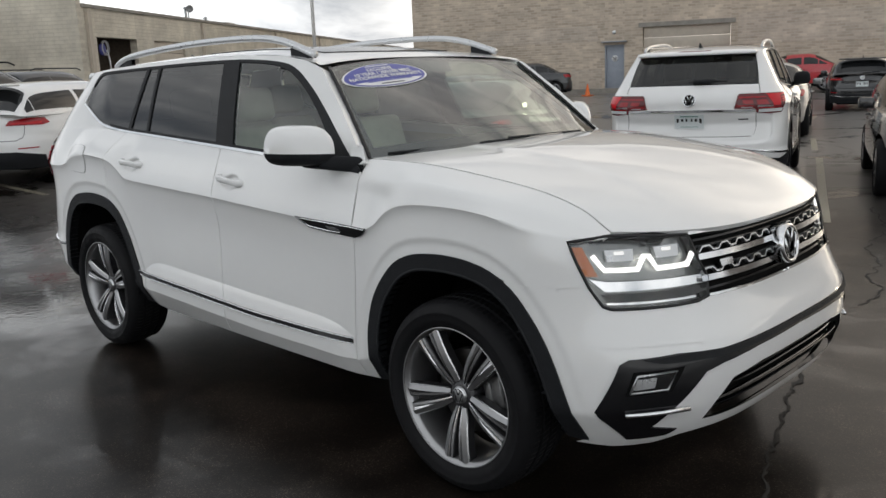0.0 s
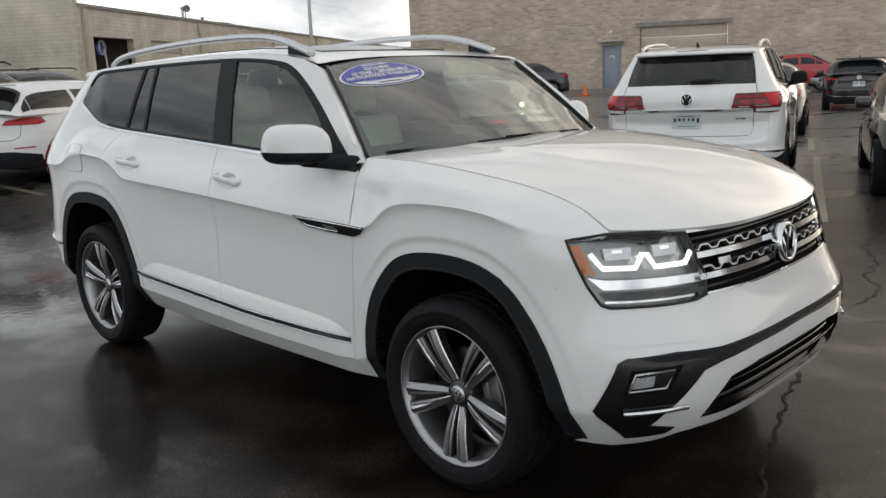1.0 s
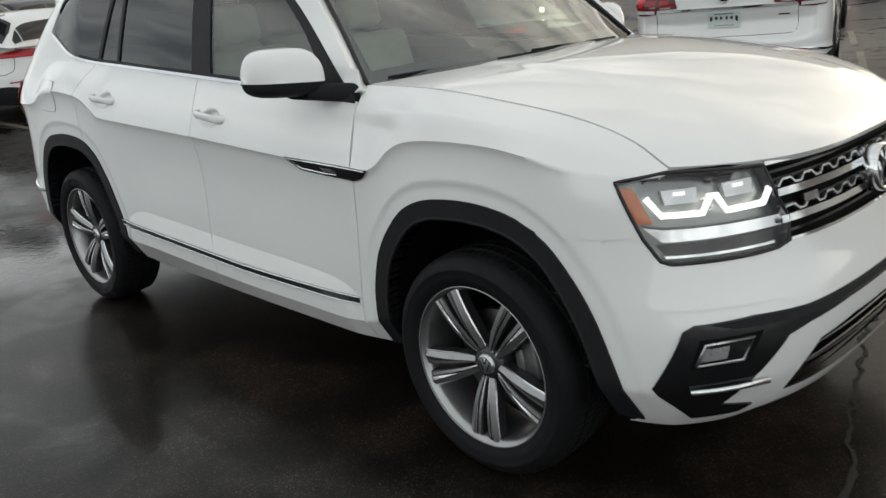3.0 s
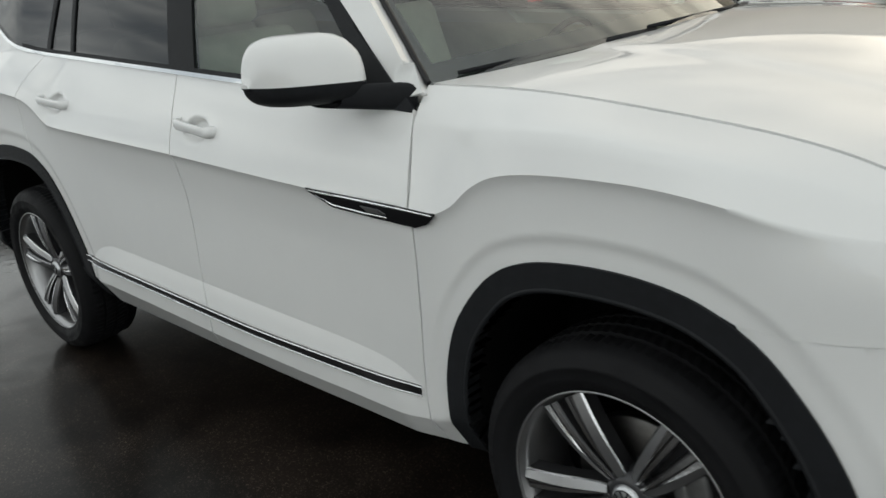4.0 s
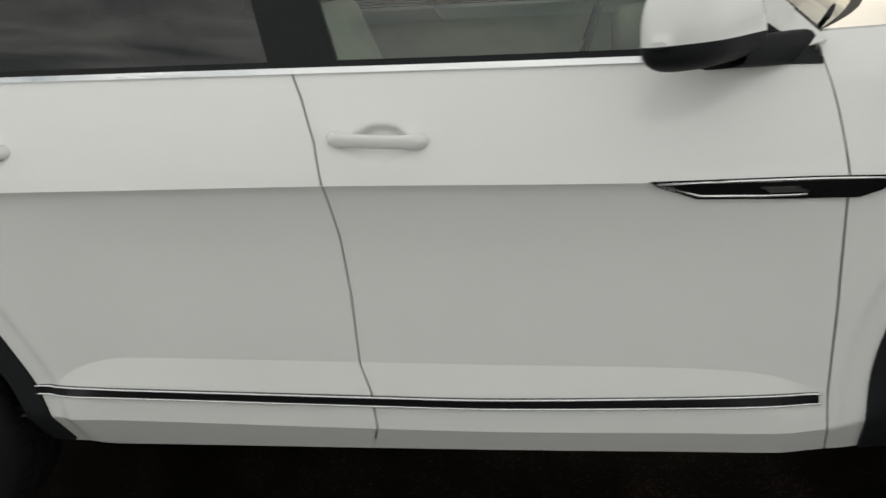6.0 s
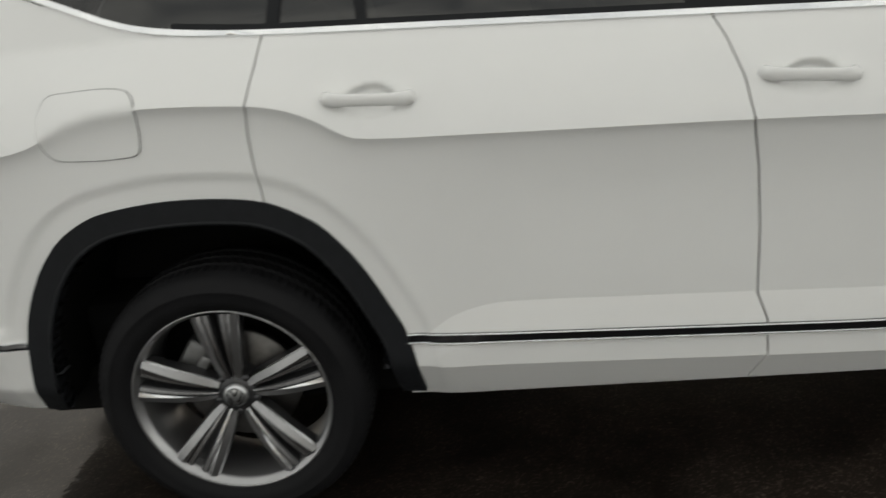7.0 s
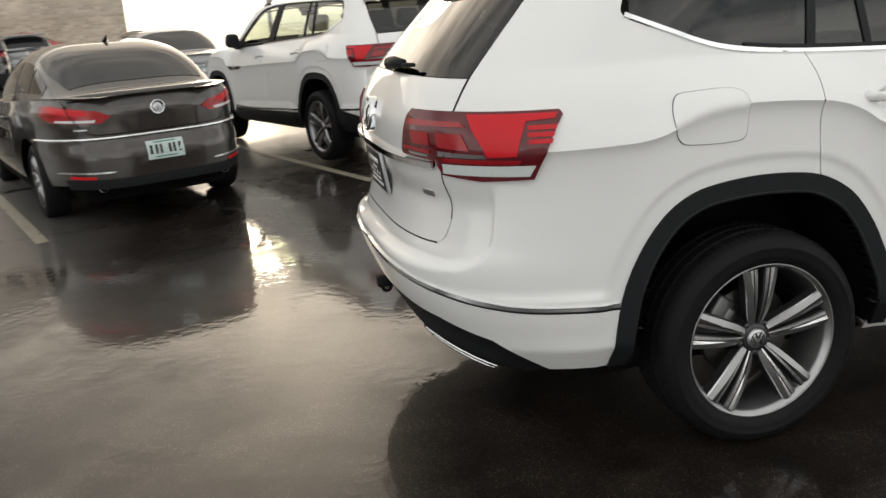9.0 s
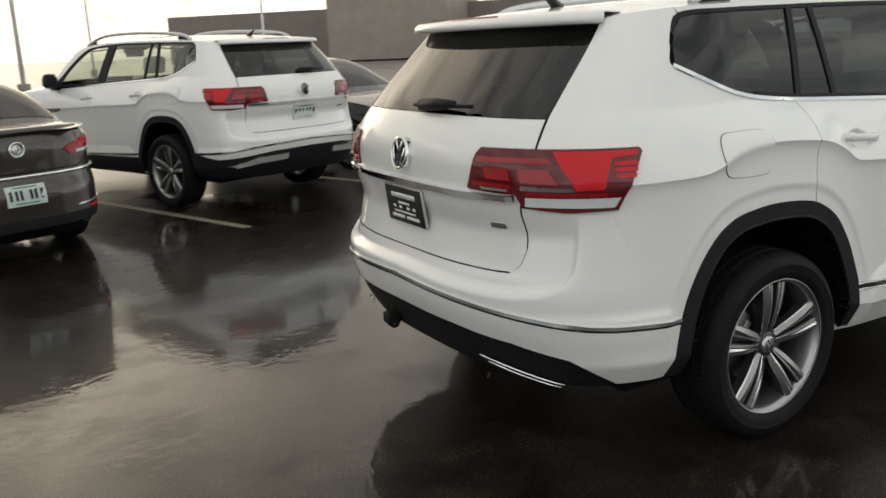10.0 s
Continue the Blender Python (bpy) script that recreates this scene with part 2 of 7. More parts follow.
def patch(poly, chart, cell=0.022, depth=0.012, lift=0.0, flip=False, bm=None, mi=0, creases=()):
    """A skin on the chart inside the outline, finely divided, with its edge turned in by depth; folded sharply along the rows in creases."""
    bm = bm or bmesh.new()
    poly = dense([tuple(p) for p in poly], cell)
    verts, spots = {}, {}
    e = 2e-3

    def normal(u, v):
        a = chart(u + e, v) - chart(u - e, v)
        b = chart(u, v + e) - chart(u, v - e)
        n = a.cross(b)
        n.normalize()
        return -n if flip else n

    def vert(key):
        if key not in verts:
            p = Vector(chart(*key))
            if lift:
                p = p + normal(*key) * lift
            verts[key] = bm.verts.new(p)
        return verts[key]

    us, vs = [p[0] for p in poly], [p[1] for p in poly]
    u0, v0 = math.floor(min(us) / cell), math.floor(min(vs) / cell)
    made = []
    for j in range(v0, math.ceil(max(vs) / cell)):
        row = clip(clip(poly, 1, j * cell, True), 1, (j + 1) * cell, False) if len(poly) > 2 else []
        if len(row) < 3:
            continue
        ru = [p[0] for p in row]
        for i in range(math.floor(min(ru) / cell), math.ceil(max(ru) / cell)):
            piece = clip(row, 0, i * cell, True)
            piece = clip(piece, 0, (i + 1) * cell, False) if len(piece) > 2 else []
            if len(piece) < 3:
                continue
            keys = []
            for p in piece:
                key = (round(p[0], 5), round(p[1], 5))
                if not keys or keys[-1] != key:
                    keys.append(key)
            if len(keys) > 1 and keys[0] == keys[-1]:
                keys.pop()
            for ring in loops(keys):
                area = sum(a[0] * b[1] - b[0] * a[1] for a, b in zip(ring, ring[1:] + ring[:1]))
                if abs(area) < 1e-9:
                    continue
                if (area < 0) != flip:
                    ring = ring[::-1]
                try:
                    f = bm.faces.new([vert(k) for k in ring])
                    f.material_index = mi
                    made.append(f)
                except ValueError:
                    pass
    back = {v: k for k, v in verts.items()}
    for fold in creases:
        for f in made:
            for ed in f.edges:
                if all(abs(back[v][1] - fold) < 2e-5 and verts[back[v]].co.x < 0.26 for v in ed.verts):
                    ed.smooth = False
    if depth:
        low = {}
        rim = [ed for ed in {ed for f in made for ed in f.edges} if len(ed.link_faces) == 1]
        for ed in rim:
            loop = ed.link_loops[0]
            a, b = loop.vert, loop.link_loop_next.vert
            for v in (a, b):
                if v not in low:
                    low[v] = bm.verts.new(v.co - normal(*back[v]) * depth)
            f = bm.faces.new((b, a, low[a], low[b]))
            f.material_index = mi
            ed.smooth = False
    return bm


def flipped(bm):
    """Mirror to the other side of the car."""
    for v in bm.verts:
        v.co.y = -v.co.y
    bmesh.ops.reverse_faces(bm, faces=bm.faces[:])
    return bm


def lathe(profile, n=64, axis=1, bm=None, mi=0):
    """Turns (radius, along) points round the axis."""
    bm = bm or bmesh.new()
    rings = []
    for i in range(n):
        a = 2 * math.pi * i / n
        ring = []
        for r, h in profile:
            p = [r * math.cos(a), r * math.sin(a)]
            p.insert(axis, h)
            ring.append(bm.verts.new(p))
        rings.append(ring)
    for i in range(n):
        a, b = rings[i], rings[(i + 1) % n]
        for k in range(len(profile) - 1):
            f = bm.faces.new((a[k], b[k], b[k + 1], a[k + 1]))
            f.material_index = mi
    return bm


def tube(points, radius, sides=10, bm=None, mi=0, flat=1.0, caps=True):
    """A round bar along points; radius may be a list; flat squeezes it upwards."""
    bm = bm or bmesh.new()
    pts = [Vector(p) for p in points]
    rings = []
    for i, p in enumerate(pts):
        d = (pts[min(i + 1, len(pts) - 1)] - pts[max(i - 1, 0)]).normalized()
        u = d.cross(Vector((0, 0, 1)))
        u = u.normalized() if u.length > 1e-4 else Vector((1, 0, 0))
        w = u.cross(d)
        r = radius[i] if isinstance(radius, (list, tuple)) else radius
        rings.append([bm.verts.new(p + u * (r * math.cos(2 * math.pi * k / sides)) + w * (r * flat * math.sin(2 * math.pi * k / sides))) for k in range(sides)])
    for a, b in zip(rings, rings[1:]):
        for k in range(sides):
            f = bm.faces.new((a[k], a[(k + 1) % sides], b[(k + 1) % sides], b[k]))
            f.material_index = mi
    if caps:
        for ring in (rings[0][::-1], rings[-1]):
            f = bm.faces.new(ring)
            f.material_index = mi
    return bm


def block(lo, hi, bevel=0.0, bm=None, mi=0, segments=2):
    """A box from corner to corner with rounded edges."""
    bm = bm or bmesh.new()
    new_verts = bmesh.ops.create_cube(bm, size=1)["verts"]
    for v in new_verts:
        v.co = Vector([(lo[i] + hi[i]) / 2 + v.co[i] * (hi[i] - lo[i]) for i in range(3)])
    faces = {f for v in new_verts for f in v.link_faces}
    for f in faces:
        f.material_index = mi
    if bevel:
        edges = {e for v in new_verts for e in v.link_edges}
        bmesh.ops.bevel(bm, geom=list(edges), offset=bevel, segments=segments, affect="EDGES", profile=0.5)
    return bm


def sheet(rows, bm=None, mi=0, flip=False):
    """A skin over rows of points."""
    bm = bm or bmesh.new()
    grid = [[bm.verts.new(p) for p in r] for r in rows]
    for a, b in zip(grid, grid[1:]):
        for k in range(len(a) - 1):
            q = (a[k], a[k + 1], b[k + 1], b[k])
            f = bm.faces.new(q[::-1] if flip else q)
            f.material_index = mi
    return bm


def moved(bm, m):
    bmesh.ops.transform(bm, matrix=m, verts=bm.verts[:])
    return bm


def lettering(text, size, material, parent, m, name="lettering"):
    """Flat letters in the built-in font, standing 1 mm thick at the pose m."""
    cu = bpy.data.curves.new(name, "FONT")
    cu.offset = 0.0007
    cu.body, cu.size, cu.align_x, cu.align_y, cu.extrude = text, size, "CENTER", "CENTER", 0.0005
    tmp = new(name, cu)
    bpy.context.view_layer.update()
    me = bpy.data.meshes.new_from_object(tmp)
    bpy.data.objects.remove(tmp)
    me.materials.clear()
    ob = link(name, me, material, parent)
    ob.matrix_local = m
    return ob


# ---- body surface of the large SUV: x ahead of the front axle, y half-width, z up ----
def table(pts):
    xs, ys = [p[0] for p in pts], [p[1] for p in pts]
    def f(x):
        if x <= xs[0]:
            return ys[0]
        if x >= xs[-1]:
            return ys[-1]
        k = 0
        while xs[k + 1] < x:
            k += 1
        h = xs[k + 1] - xs[k]
        m = [(ys[min(i + 1, len(xs) - 1)] - ys[max(i - 1, 0)]) / (xs[min(i + 1, len(xs) - 1)] - xs[max(i - 1, 0)]) for i in (k, k + 1)]
        s = (x - xs[k]) / h
        return ys[k] * (2 * s**3 - 3 * s * s + 1) + m[0] * h * (s**3 - 2 * s * s + s) + ys[k + 1] * (3 * s * s - 2 * s**3) + m[1] * h * (s**3 - s * s)
    return f


def step(a, b, x):
    s = min(1.0, max(0.0, (x - a) / (b - a)))
    return s * s * (3 - 2 * s)


def lerp(a, b, s):
    return a + (b - a) * s


# shoulder line, with its arcs over both wheels
ZS = table([(-4.2, 1.10), (-3.45, 1.104), (-3.34, 1.121), (-3.26, 1.158), (-3.18, 1.180), (-3.04, 1.189), (-2.79, 1.172), (-2.70, 1.153), (-2.625, 1.120),
            (-2.576, 1.088), (-2.53, 1.070), (-2.30, 1.057), (-1.6, 1.029), (-0.92, 0.995), (-0.47, 0.982), (-0.40, 1.006), (-0.337, 1.055),
            (-0.278, 1.085), (-0.21, 1.10), (-0.128, 1.107), (0.0, 1.109), (0.12, 1.104), (0.24, 1.088), (0.34, 1.062), (0.45, 1.042), (0.6, 1.03), (0.9, 1.02)])
# crease above the sill strip, fading into both arches
ZC = table([(-2.46, 0.53), (-2.42, 0.545), (-2.358, 0.583), (-2.283, 0.606), (-2.21, 0.614), (-1.93, 0.605), (-1.6, 0.592), (-1.28, 0.579), (-0.9, 0.566),
            (-0.75, 0.556), (-0.66, 0.54), (-0.56, 0.50)])
# lower fold of the sill
ZL = table([(-4.2, 0.445), (-2.47, 0.448), (-2.2, 0.442), (-1.592, 0.420), (-1.28, 0.411), (-0.9, 0.409), (-0.55, 0.412), (-0.45, 0.445)])
ZB = table([(-3.05, 1.336), (-2.765, 1.314), (-2.42, 1.296), (-1.67, 1.258), (-1.29, 1.238), (-0.7, 1.21), (-0.5, 1.20)])
# hood line: height and half-width
ZH = table([(-0.56, 1.246), (-0.25, 1.236), (0.05, 1.203), (0.31, 1.162), (0.48, 1.110), (0.60, 1.040), (0.75, 0.98)])
YH = table([(-0.56, 0.826), (-0.25, 0.816), (0.05, 0.808), (0.31, 0.802), (0.48, 0.80), (0.60, 0.80)])
FRONT = table([(0.28, 0.80), (0.34, 0.86), (0.42, 0.895), (0.52, 0.915), (0.60, 0.915), (0.66, 0.90), (0.74, 0.868), (0.82, 0.845), (0.92, 0.822), (1.0, 0.80), (1.06, 0.77)])
FP = table([(0.3, 3.3), (0.6, 3.1), (0.8, 2.8), (1.05, 2.6)])
REAR = table([(0.28, -3.95), (0.36, -4.02), (0.48, -4.09), (0.60, -4.135), (0.68, -4.145), (0.74, -4.14), (0.80, -4.12), (1.0, -4.082), (1.10, -4.085), (1.18, -4.078),
              (1.26, -4.04), (1.33, -3.99), (1.45, -3.875), (1.60, -3.72), (1.68, -3.63), (1.74, -3.55)])
LEDGE = table([(0.0, 0.715), (0.6, 0.708), (0.75, 0.717), (0.84, 0.745), (0.877, 0.79), (0.9, 0.86)])
XF, XR, RP = 0.20, -3.30, 3.0


# half-width at the belt line
YB = table([(-4.2, 0.889), (-3.65, 0.875), (-3.45, 0.853), (-3.3, 0.836), (-3.05, 0.830), (-2.74, 0.828), (-2.5, 0.832), (-2.0, 0.848), (-1.6, 0.860), (-1.2, 0.868), (-0.9, 0.875), (-0.6, 0.885)])


ARCH_F = spline([(-0.475, 0.33), (-0.477, 0.485), (-0.467, 0.585), (-0.43, 0.70), (-0.368, 0.793), (-0.29, 0.868), (-0.20, 0.908), (-0.10, 0.924), (0.0, 0.928), (0.10, 0.921),
                 (0.20, 0.898), (0.30, 0.845), (0.37, 0.775), (0.431, 0.692), (0.475, 0.61), (0.51, 0.52), (0.54, 0.43), (0.556, 0.335)], 3)
ARCH_R = spline([(-3.53, 0.365), (-3.498, 0.595), (-3.436, 0.748), (-3.349, 0.862), (-3.255, 0.922), (-3.16, 0.945), (-3.024, 0.956), (-2.881, 0.949), (-2.786, 0.931), (-2.706, 0.892),
                 (-2.643, 0.841), (-2.571, 0.743), (-2.514, 0.628), (-2.475, 0.527), (-2.452, 0.345)], 3)


def reach(arch, c):
    """Distance of an arch's edge from the point c by direction."""
    return table(sorted((math.atan2(z - c[1], x - c[0]), math.hypot(x - c[0], z - c[1])) for x, z in arch if z > 0.40))


FLARES = [((0.02, 0.375), reach(ARCH_F, (0.02, 0.375)), 0.056), ((-2.98, 0.385), reach(ARCH_R, (-2.98, 0.385)), 0.062)]


def flare(x, z):
    """How far a wheel arch swells the side: a swell that ends at a crease, a small undercut, then the lip."""
    out = 0.0
    for c, r_of, gap in FLARES:
        dx, dz = x - c[0], z - c[1]
        r = math.hypot(dx, dz)
        if 0.40 < r < 0.86 and dz > -0.2:
            d = r - r_of(math.atan2(dz, dx)) - gap
            fade = step(-0.12, 0.10, dz)
            if d > 0:
                out += 0.0062 * (1 - min(1.0, d / 0.14)) ** 2 * fade
            else:
                out += (0.0062 - 0.0055 * (1 - math.exp(d / 0.007)) + 0.0020 * step(-0.015, -gap, d)) * fade
    return out


HANDLES = ((-1.480, 1.108), (-2.497, 1.149))


def cup(x, z):
    """The hollow behind a door handle."""
    out = 0.0
    for cx, cz in HANDLES:
        out = max(out, step(1.0, 0.66, math.hypot((x - cx) / 0.070, (z - cz) / 0.036)))
    return out


def side(x, z):
    """Half-width of the body without the rounding of its ends."""
    zs = ZS(x)
    near = max(step(0.90, 0.45, abs(x)), step(0.90, 0.45, abs(x + 2.98)))
    zb = ZB(x)
    if z > zb and x < -0.62:
        h = z - zb
        return YB(x) - lerp(0.42, 0.30, step(-3.5, -3.1, x)) * h - 0.17 * h * h
    if z > zs:
        f = (z - zs) / (zb - zs)
        return 0.982 - (0.982 - YB(x)) * f * (0.6 + 0.4 * f) - 0.024 * cup(x, z) - 0.016 * step(0.20, 0.44, x)
    d = zs - z
    # below the shoulder the panel is undercut, then runs straight down to the crease over the sill
    door = 0.982 - 0.014 * (1 - math.exp(-d / 0.025)) - 0.006 * step(0.02, 0.16, d) + 0.010 * step(0.14, 0.50, d)
    fend = 0.982 - 0.011 * (1 - math.exp(-d / 0.020)) * step(0.52, 0.22, x) - 0.016 * step(0.20, 0.44, x) * max(0.0, 1 - d / 0.11) ** 2
    y = lerp(door, fend, near)
    if -2.47 < x < -0.55:
        y = lerp(y, 0.988, min(1.0, max(0.0, (ZC(x) - z) / 0.080)) * step(-2.48, -2.36, x) * step(-0.54, -0.66, x))
    y += flare(x, z) * step(0.0, 0.05, d)
    if x < -3.5:
        y += 0.011 * min(1.0, max(0.0, (0.650 - z) / 0.035)) * step(-3.50, -3.58, x) * step(0.47, 0.57, z)
    low = ZL(x) - z
    if low > 0:
        y -= 0.55 * low
    return y - 0.024 * cup(x, z)


def ends(x, z):
    """Plan rounding towards nose and tail."""
    if x > XF:
        p, s = FP(z), min(1.0, (x - XF) / (FRONT(z) - XF))
        return max(0.0, 1 - s**p) ** (1 / p)
    if x < XR:
        s = min(1.0, (XR - x) / (XR - REAR(z)))
        return max(0.0, 1 - s**RP) ** (1 / RP)
    return 1.0


def S(x, v):
    """Right side: x and the height over the shoulder line; over the front wing the section rolls over to the hood line."""
    zs = ZS(x)
    if v <= 0:
        z = zs + v
        return Vector((x, -side(x, z) * ends(x, z), z))
    a = min(1.0, v / 0.25)
    zt, yt = ZH(x), YH(x)
    ys = side(x, zs) * ends(x, zs)
    # a leaning flat up to a soft fold, then the top towards the hood; towards the lamp it turns into one round
    lower, upper = max(0.0, 0.56 - a) / 0.56, max(0.0, a - 0.56) / 0.44
    soft = 0.13 * max(0.0, 1 - abs(a - 0.56) / 0.24) ** 2
    lower, upper = lower + soft * 0.5, upper + soft * 0.5
    share = max(0.0, 1 - lower - upper)
    lean = lerp(lerp(0.48, 0.20, step(-0.56, -0.15, x)), 0.46, step(0.08, 0.42, x))
    py, pz = lerp(ys, yt, lean), max(lerp(zs, zt, 0.55), zt - lerp(0.074, 0.030, step(-0.56, 0.0, x)))
    return Vector((x, -(ys * lower + py * share + yt * upper), zs * lower + pz * share + zt * upper))


def to_wing(x, z):
    """The height over the shoulder line at which S passes z."""
    zs, zt = ZS(x), ZH(x)
    pz = max(lerp(zs, zt, 0.55), zt - lerp(0.074, 0.030, step(-0.56, 0.0, x)))
    if z <= zs:
        return (x, z - zs)
    return (x, 0.14 * (z - zs) / (pz - zs)) if z < pz else (x, 0.14 + 0.11 * (z - pz) / (zt - pz))


def arcs(p, depth, width):
    n, pts, d = 200, [], [0.0]
    for i in range(n + 1):
        a = math.pi / 2 * i / n
        pts.append((depth * math.cos(a) ** (2 / p), width * math.sin(a) ** (2 / p)))
    for i in range(n):
        d.append(d[-1] + math.dist(pts[i], pts[i + 1]))
    return d


ARC_F, ARC_R = arcs(2.9, 0.66, 0.985), arcs(RP, 0.79, 0.96)


def turn(d, w):
    w = abs(w)
    lo, hi = 0, len(d) - 1
    while hi - lo > 1:
        m = (lo + hi) // 2
        if d[m] <= w:
            lo = m
        else:
            hi = m
    return math.pi / 2 * (lo + (w - d[lo]) / (d[hi] - d[lo])) / (len(d) - 1)


def F(w, z):
    """Nose: w metres round the outline from the middle, to the car's right where w > 0."""
    s = 1 if w >= 0 else -1
    if abs(w) >= ARC_F[-1]:
        x = XF - (abs(w) - ARC_F[-1])
        return Vector((x, -s * side(x, z), z))
    a, p = turn(ARC_F, w), FP(z)
    x = XF + (FRONT(z) - XF) * math.cos(a) ** (2 / p)
    return Vector((x, -s * side(x, z) * math.sin(a) ** (2 / p), z))


def R(w, z):
    """Tail: w metres round the outline from the middle, to the car's right where w > 0."""
    s = 1 if w >= 0 else -1
    if abs(w) >= ARC_R[-1]:
        x = XR + (abs(w) - ARC_R[-1])
        return Vector((x, -s * side(x, z), z))
    a = turn(ARC_R, w)
    ledge = 0.045 * step(-0.002, 0.020, z - LEDGE(abs(w))) * step(0.895, 0.86, abs(w)) * step(1.02, 0.9, z)
    x = XR + (REAR(z) + ledge - XR) * math.cos(a) ** (2 / RP)
    return Vector((x, -s * side(x, z) * math.sin(a) ** (2 / RP), z))



HOOD_MID = table([(0.0, 1.272), (0.2, 1.268), (0.4, 1.245), (0.6, 1.206), (0.8, 1.145), (0.92, 1.085), (0.97, 1.052), (1.0, 1.022)])


def hood(a, b):
    """Hood: a from the windscreen to the nose, b across from -1 to 1."""
    lx = lerp(-0.56, 0.59, a)
    k = abs(b) ** 2.6
    x = lerp(lerp(-0.36, 0.812, a), lx, abs(b) ** 3.0)
    z = lerp(HOOD_MID(a), ZH(lx) + 0.004, k)
    crease = lerp(0.50, 0.66, a)
    z += 0.005 * step(crease + 0.055, crease - 0.055, abs(b)) * step(0.98, 0.75, a)
    return Vector((x, b * (YH(lx) - 0.004), z))


ZT = table([(-3.75, 1.63), (-3.55, 1.662), (-3.3, 1.684), (-2.8, 1.706), (-2.2, 1.716), (-1.6, 1.712), (-1.3, 1.695), (-1.12, 1.668), (-1.0, 1.632), (-0.85, 1.48), (-0.70, 1.29), (-0.6, 1.24)])
ROOF = table([(-3.66, 1.668), (-3.4, 1.712), (-3.0, 1.742), (-2.4, 1.757), (-1.8, 1.756), (-1.4, 1.722), (-1.1, 1.674), (-1.0, 1.65)])


def roof(x, y):
    edge = side(min(x, -1.02), ZT(min(x, -1.02))) * ends(x, 1.70)
    return Vector((x, y, lerp(ROOF(x), ZT(min(x, -1.02)), min(1.0, abs(y) / edge) ** 3.2)))


def screen(a, b):
    """Windscreen: a from the cowl to the roof, b across."""
    lo = Vector((lerp(-0.36, -0.575, abs(b) ** 2.2), b * 0.825, lerp(1.272, 1.243, b * b)))
    hi = Vector((lerp(-1.105, -1.005, b * b), b * 0.672, lerp(1.672, 1.630, b * b)))
    p = lo.lerp(hi, a)
    p.z += 0.045 * a * (1 - a)
    return p


def flank(x, z):
    return Vector((x, -side(x, z) * ends(x, z), z))


def seek(chart, x, z, lo, hi):
    """The w at which the chart reaches x."""
    up = chart(hi, z).x > chart(lo, z).x
    for _ in range(30):
        m = (lo + hi) / 2
        if (chart(m, z).x < x) == up:
            lo = m
        else:
            hi = m
    return (lo + hi) / 2


def to_rear(x, z):
    return (seek(R, x, z, 0.02, 2.6), z)


def to_nose(x, z):
    return (seek(F, x, z, 0.02, 2.6), z)


A_GAP = [(-0.545, 0.33), (-0.552, 0.421), (-0.554, 0.508), (-0.542, 0.706), (-0.534, 0.912), (-0.533, 0.985), (-0.541, 1.06), (-0.550, 1.12), (-0.559, 1.165), (-0.568, 1.20)]
B_GAP = [(-1.605, 0.335), (-1.569, 0.423), (-1.571, 0.519), (-1.593, 0.588), (-1.590, 0.763), (-1.595, 0.906), (-1.611, 1.029), (-1.626, 1.121), (-1.656, 1.207), (-1.682, 1.259)]
C_GAP = [(-2.786, 0.931), (-2.794, 1.03), (-2.795, 1.101), (-2.788, 1.171), (-2.768, 1.25), (-2.758, 1.314)]


CELL = 0.0092
DROP, SILL = 50 * CELL, 13 * CELL


def door_skin(x, v):
    """The side with its rows laid along the shoulder line, the lower crease and the fold of the sill."""
    zs, zc, zl = ZS(x), ZC(x), ZL(x)
    if v >= 0:
        z = zs + v
    elif v > -DROP:
        z = lerp(zs, zc, -v / DROP)
    elif v > -DROP - SILL:
        z = lerp(zc, zl, -(v + DROP) / SILL)
    else:
        z = zl + v + DROP + SILL
    return flank(x, z)


def to_door(x, z):
    zs, zc, zl = ZS(x), ZC(x), ZL(x)
    if z >= zs:
        return (x, z - zs)
    if z > zc:
        return (x, -DROP * (zs - z) / (zs - zc))
    if z > zl:
        return (x, -DROP - SILL * (zc - z) / (zc - zl))
    return (x, z - zl - DROP - SILL)


FOLDS = (0.0, -DROP, -DROP - SILL)


def tail_skin(w, v):
    """The tail's outline with its rows laid along the shoulder line."""
    return R(w, v + ZS(R(w, 1.1).x))


def to_tail(w, z):
    return (w, z - ZS(R(w, 1.1).x))


# ---- the large white SUV ----
def both(name, make, material, root, label=""):
    bm = make()
    other = flipped(bm.copy())
    return part(name, bm, material, root, label), part(name, other, material, root, label)


def shifted(line, d):
    return [(x + d, z) for x, z in line]


def band(pts, width):
    """Outline of a strip of that width along points."""
    up, dn = [], []
    for i, p in enumerate(pts):
        a, b = pts[max(i - 1, 0)], pts[min(i + 1, len(pts) - 1)]
        d = Vector((b[0] - a[0], b[1] - a[1])).normalized()
        up.append((p[0] - d.y * width / 2, p[1] + d.x * width / 2))
        dn.append((p[0] + d.y * width / 2, p[1] - d.x * width / 2))
    return up + dn[::-1]


def bead(line, chart, r, lift):
    """A thin round strip along points of a chart."""
    return tube([chart(u, v) + (chart(u, v) - Vector((-1.7, 0, chart(u, v).z))).normalized() * lift for u, v in line], r, 8)


def halves(poly, chart, flip=False, **more):
    """Both halves of a symmetric skin in one mesh."""
    bm = patch(poly, chart, flip=flip, **more)
    patch([(-u, v) for u, v in poly], chart, flip=flip, bm=bm, **more)
    bmesh.ops.remove_doubles(bm, verts=bm.verts[:], dist=2e-4)
    return bm


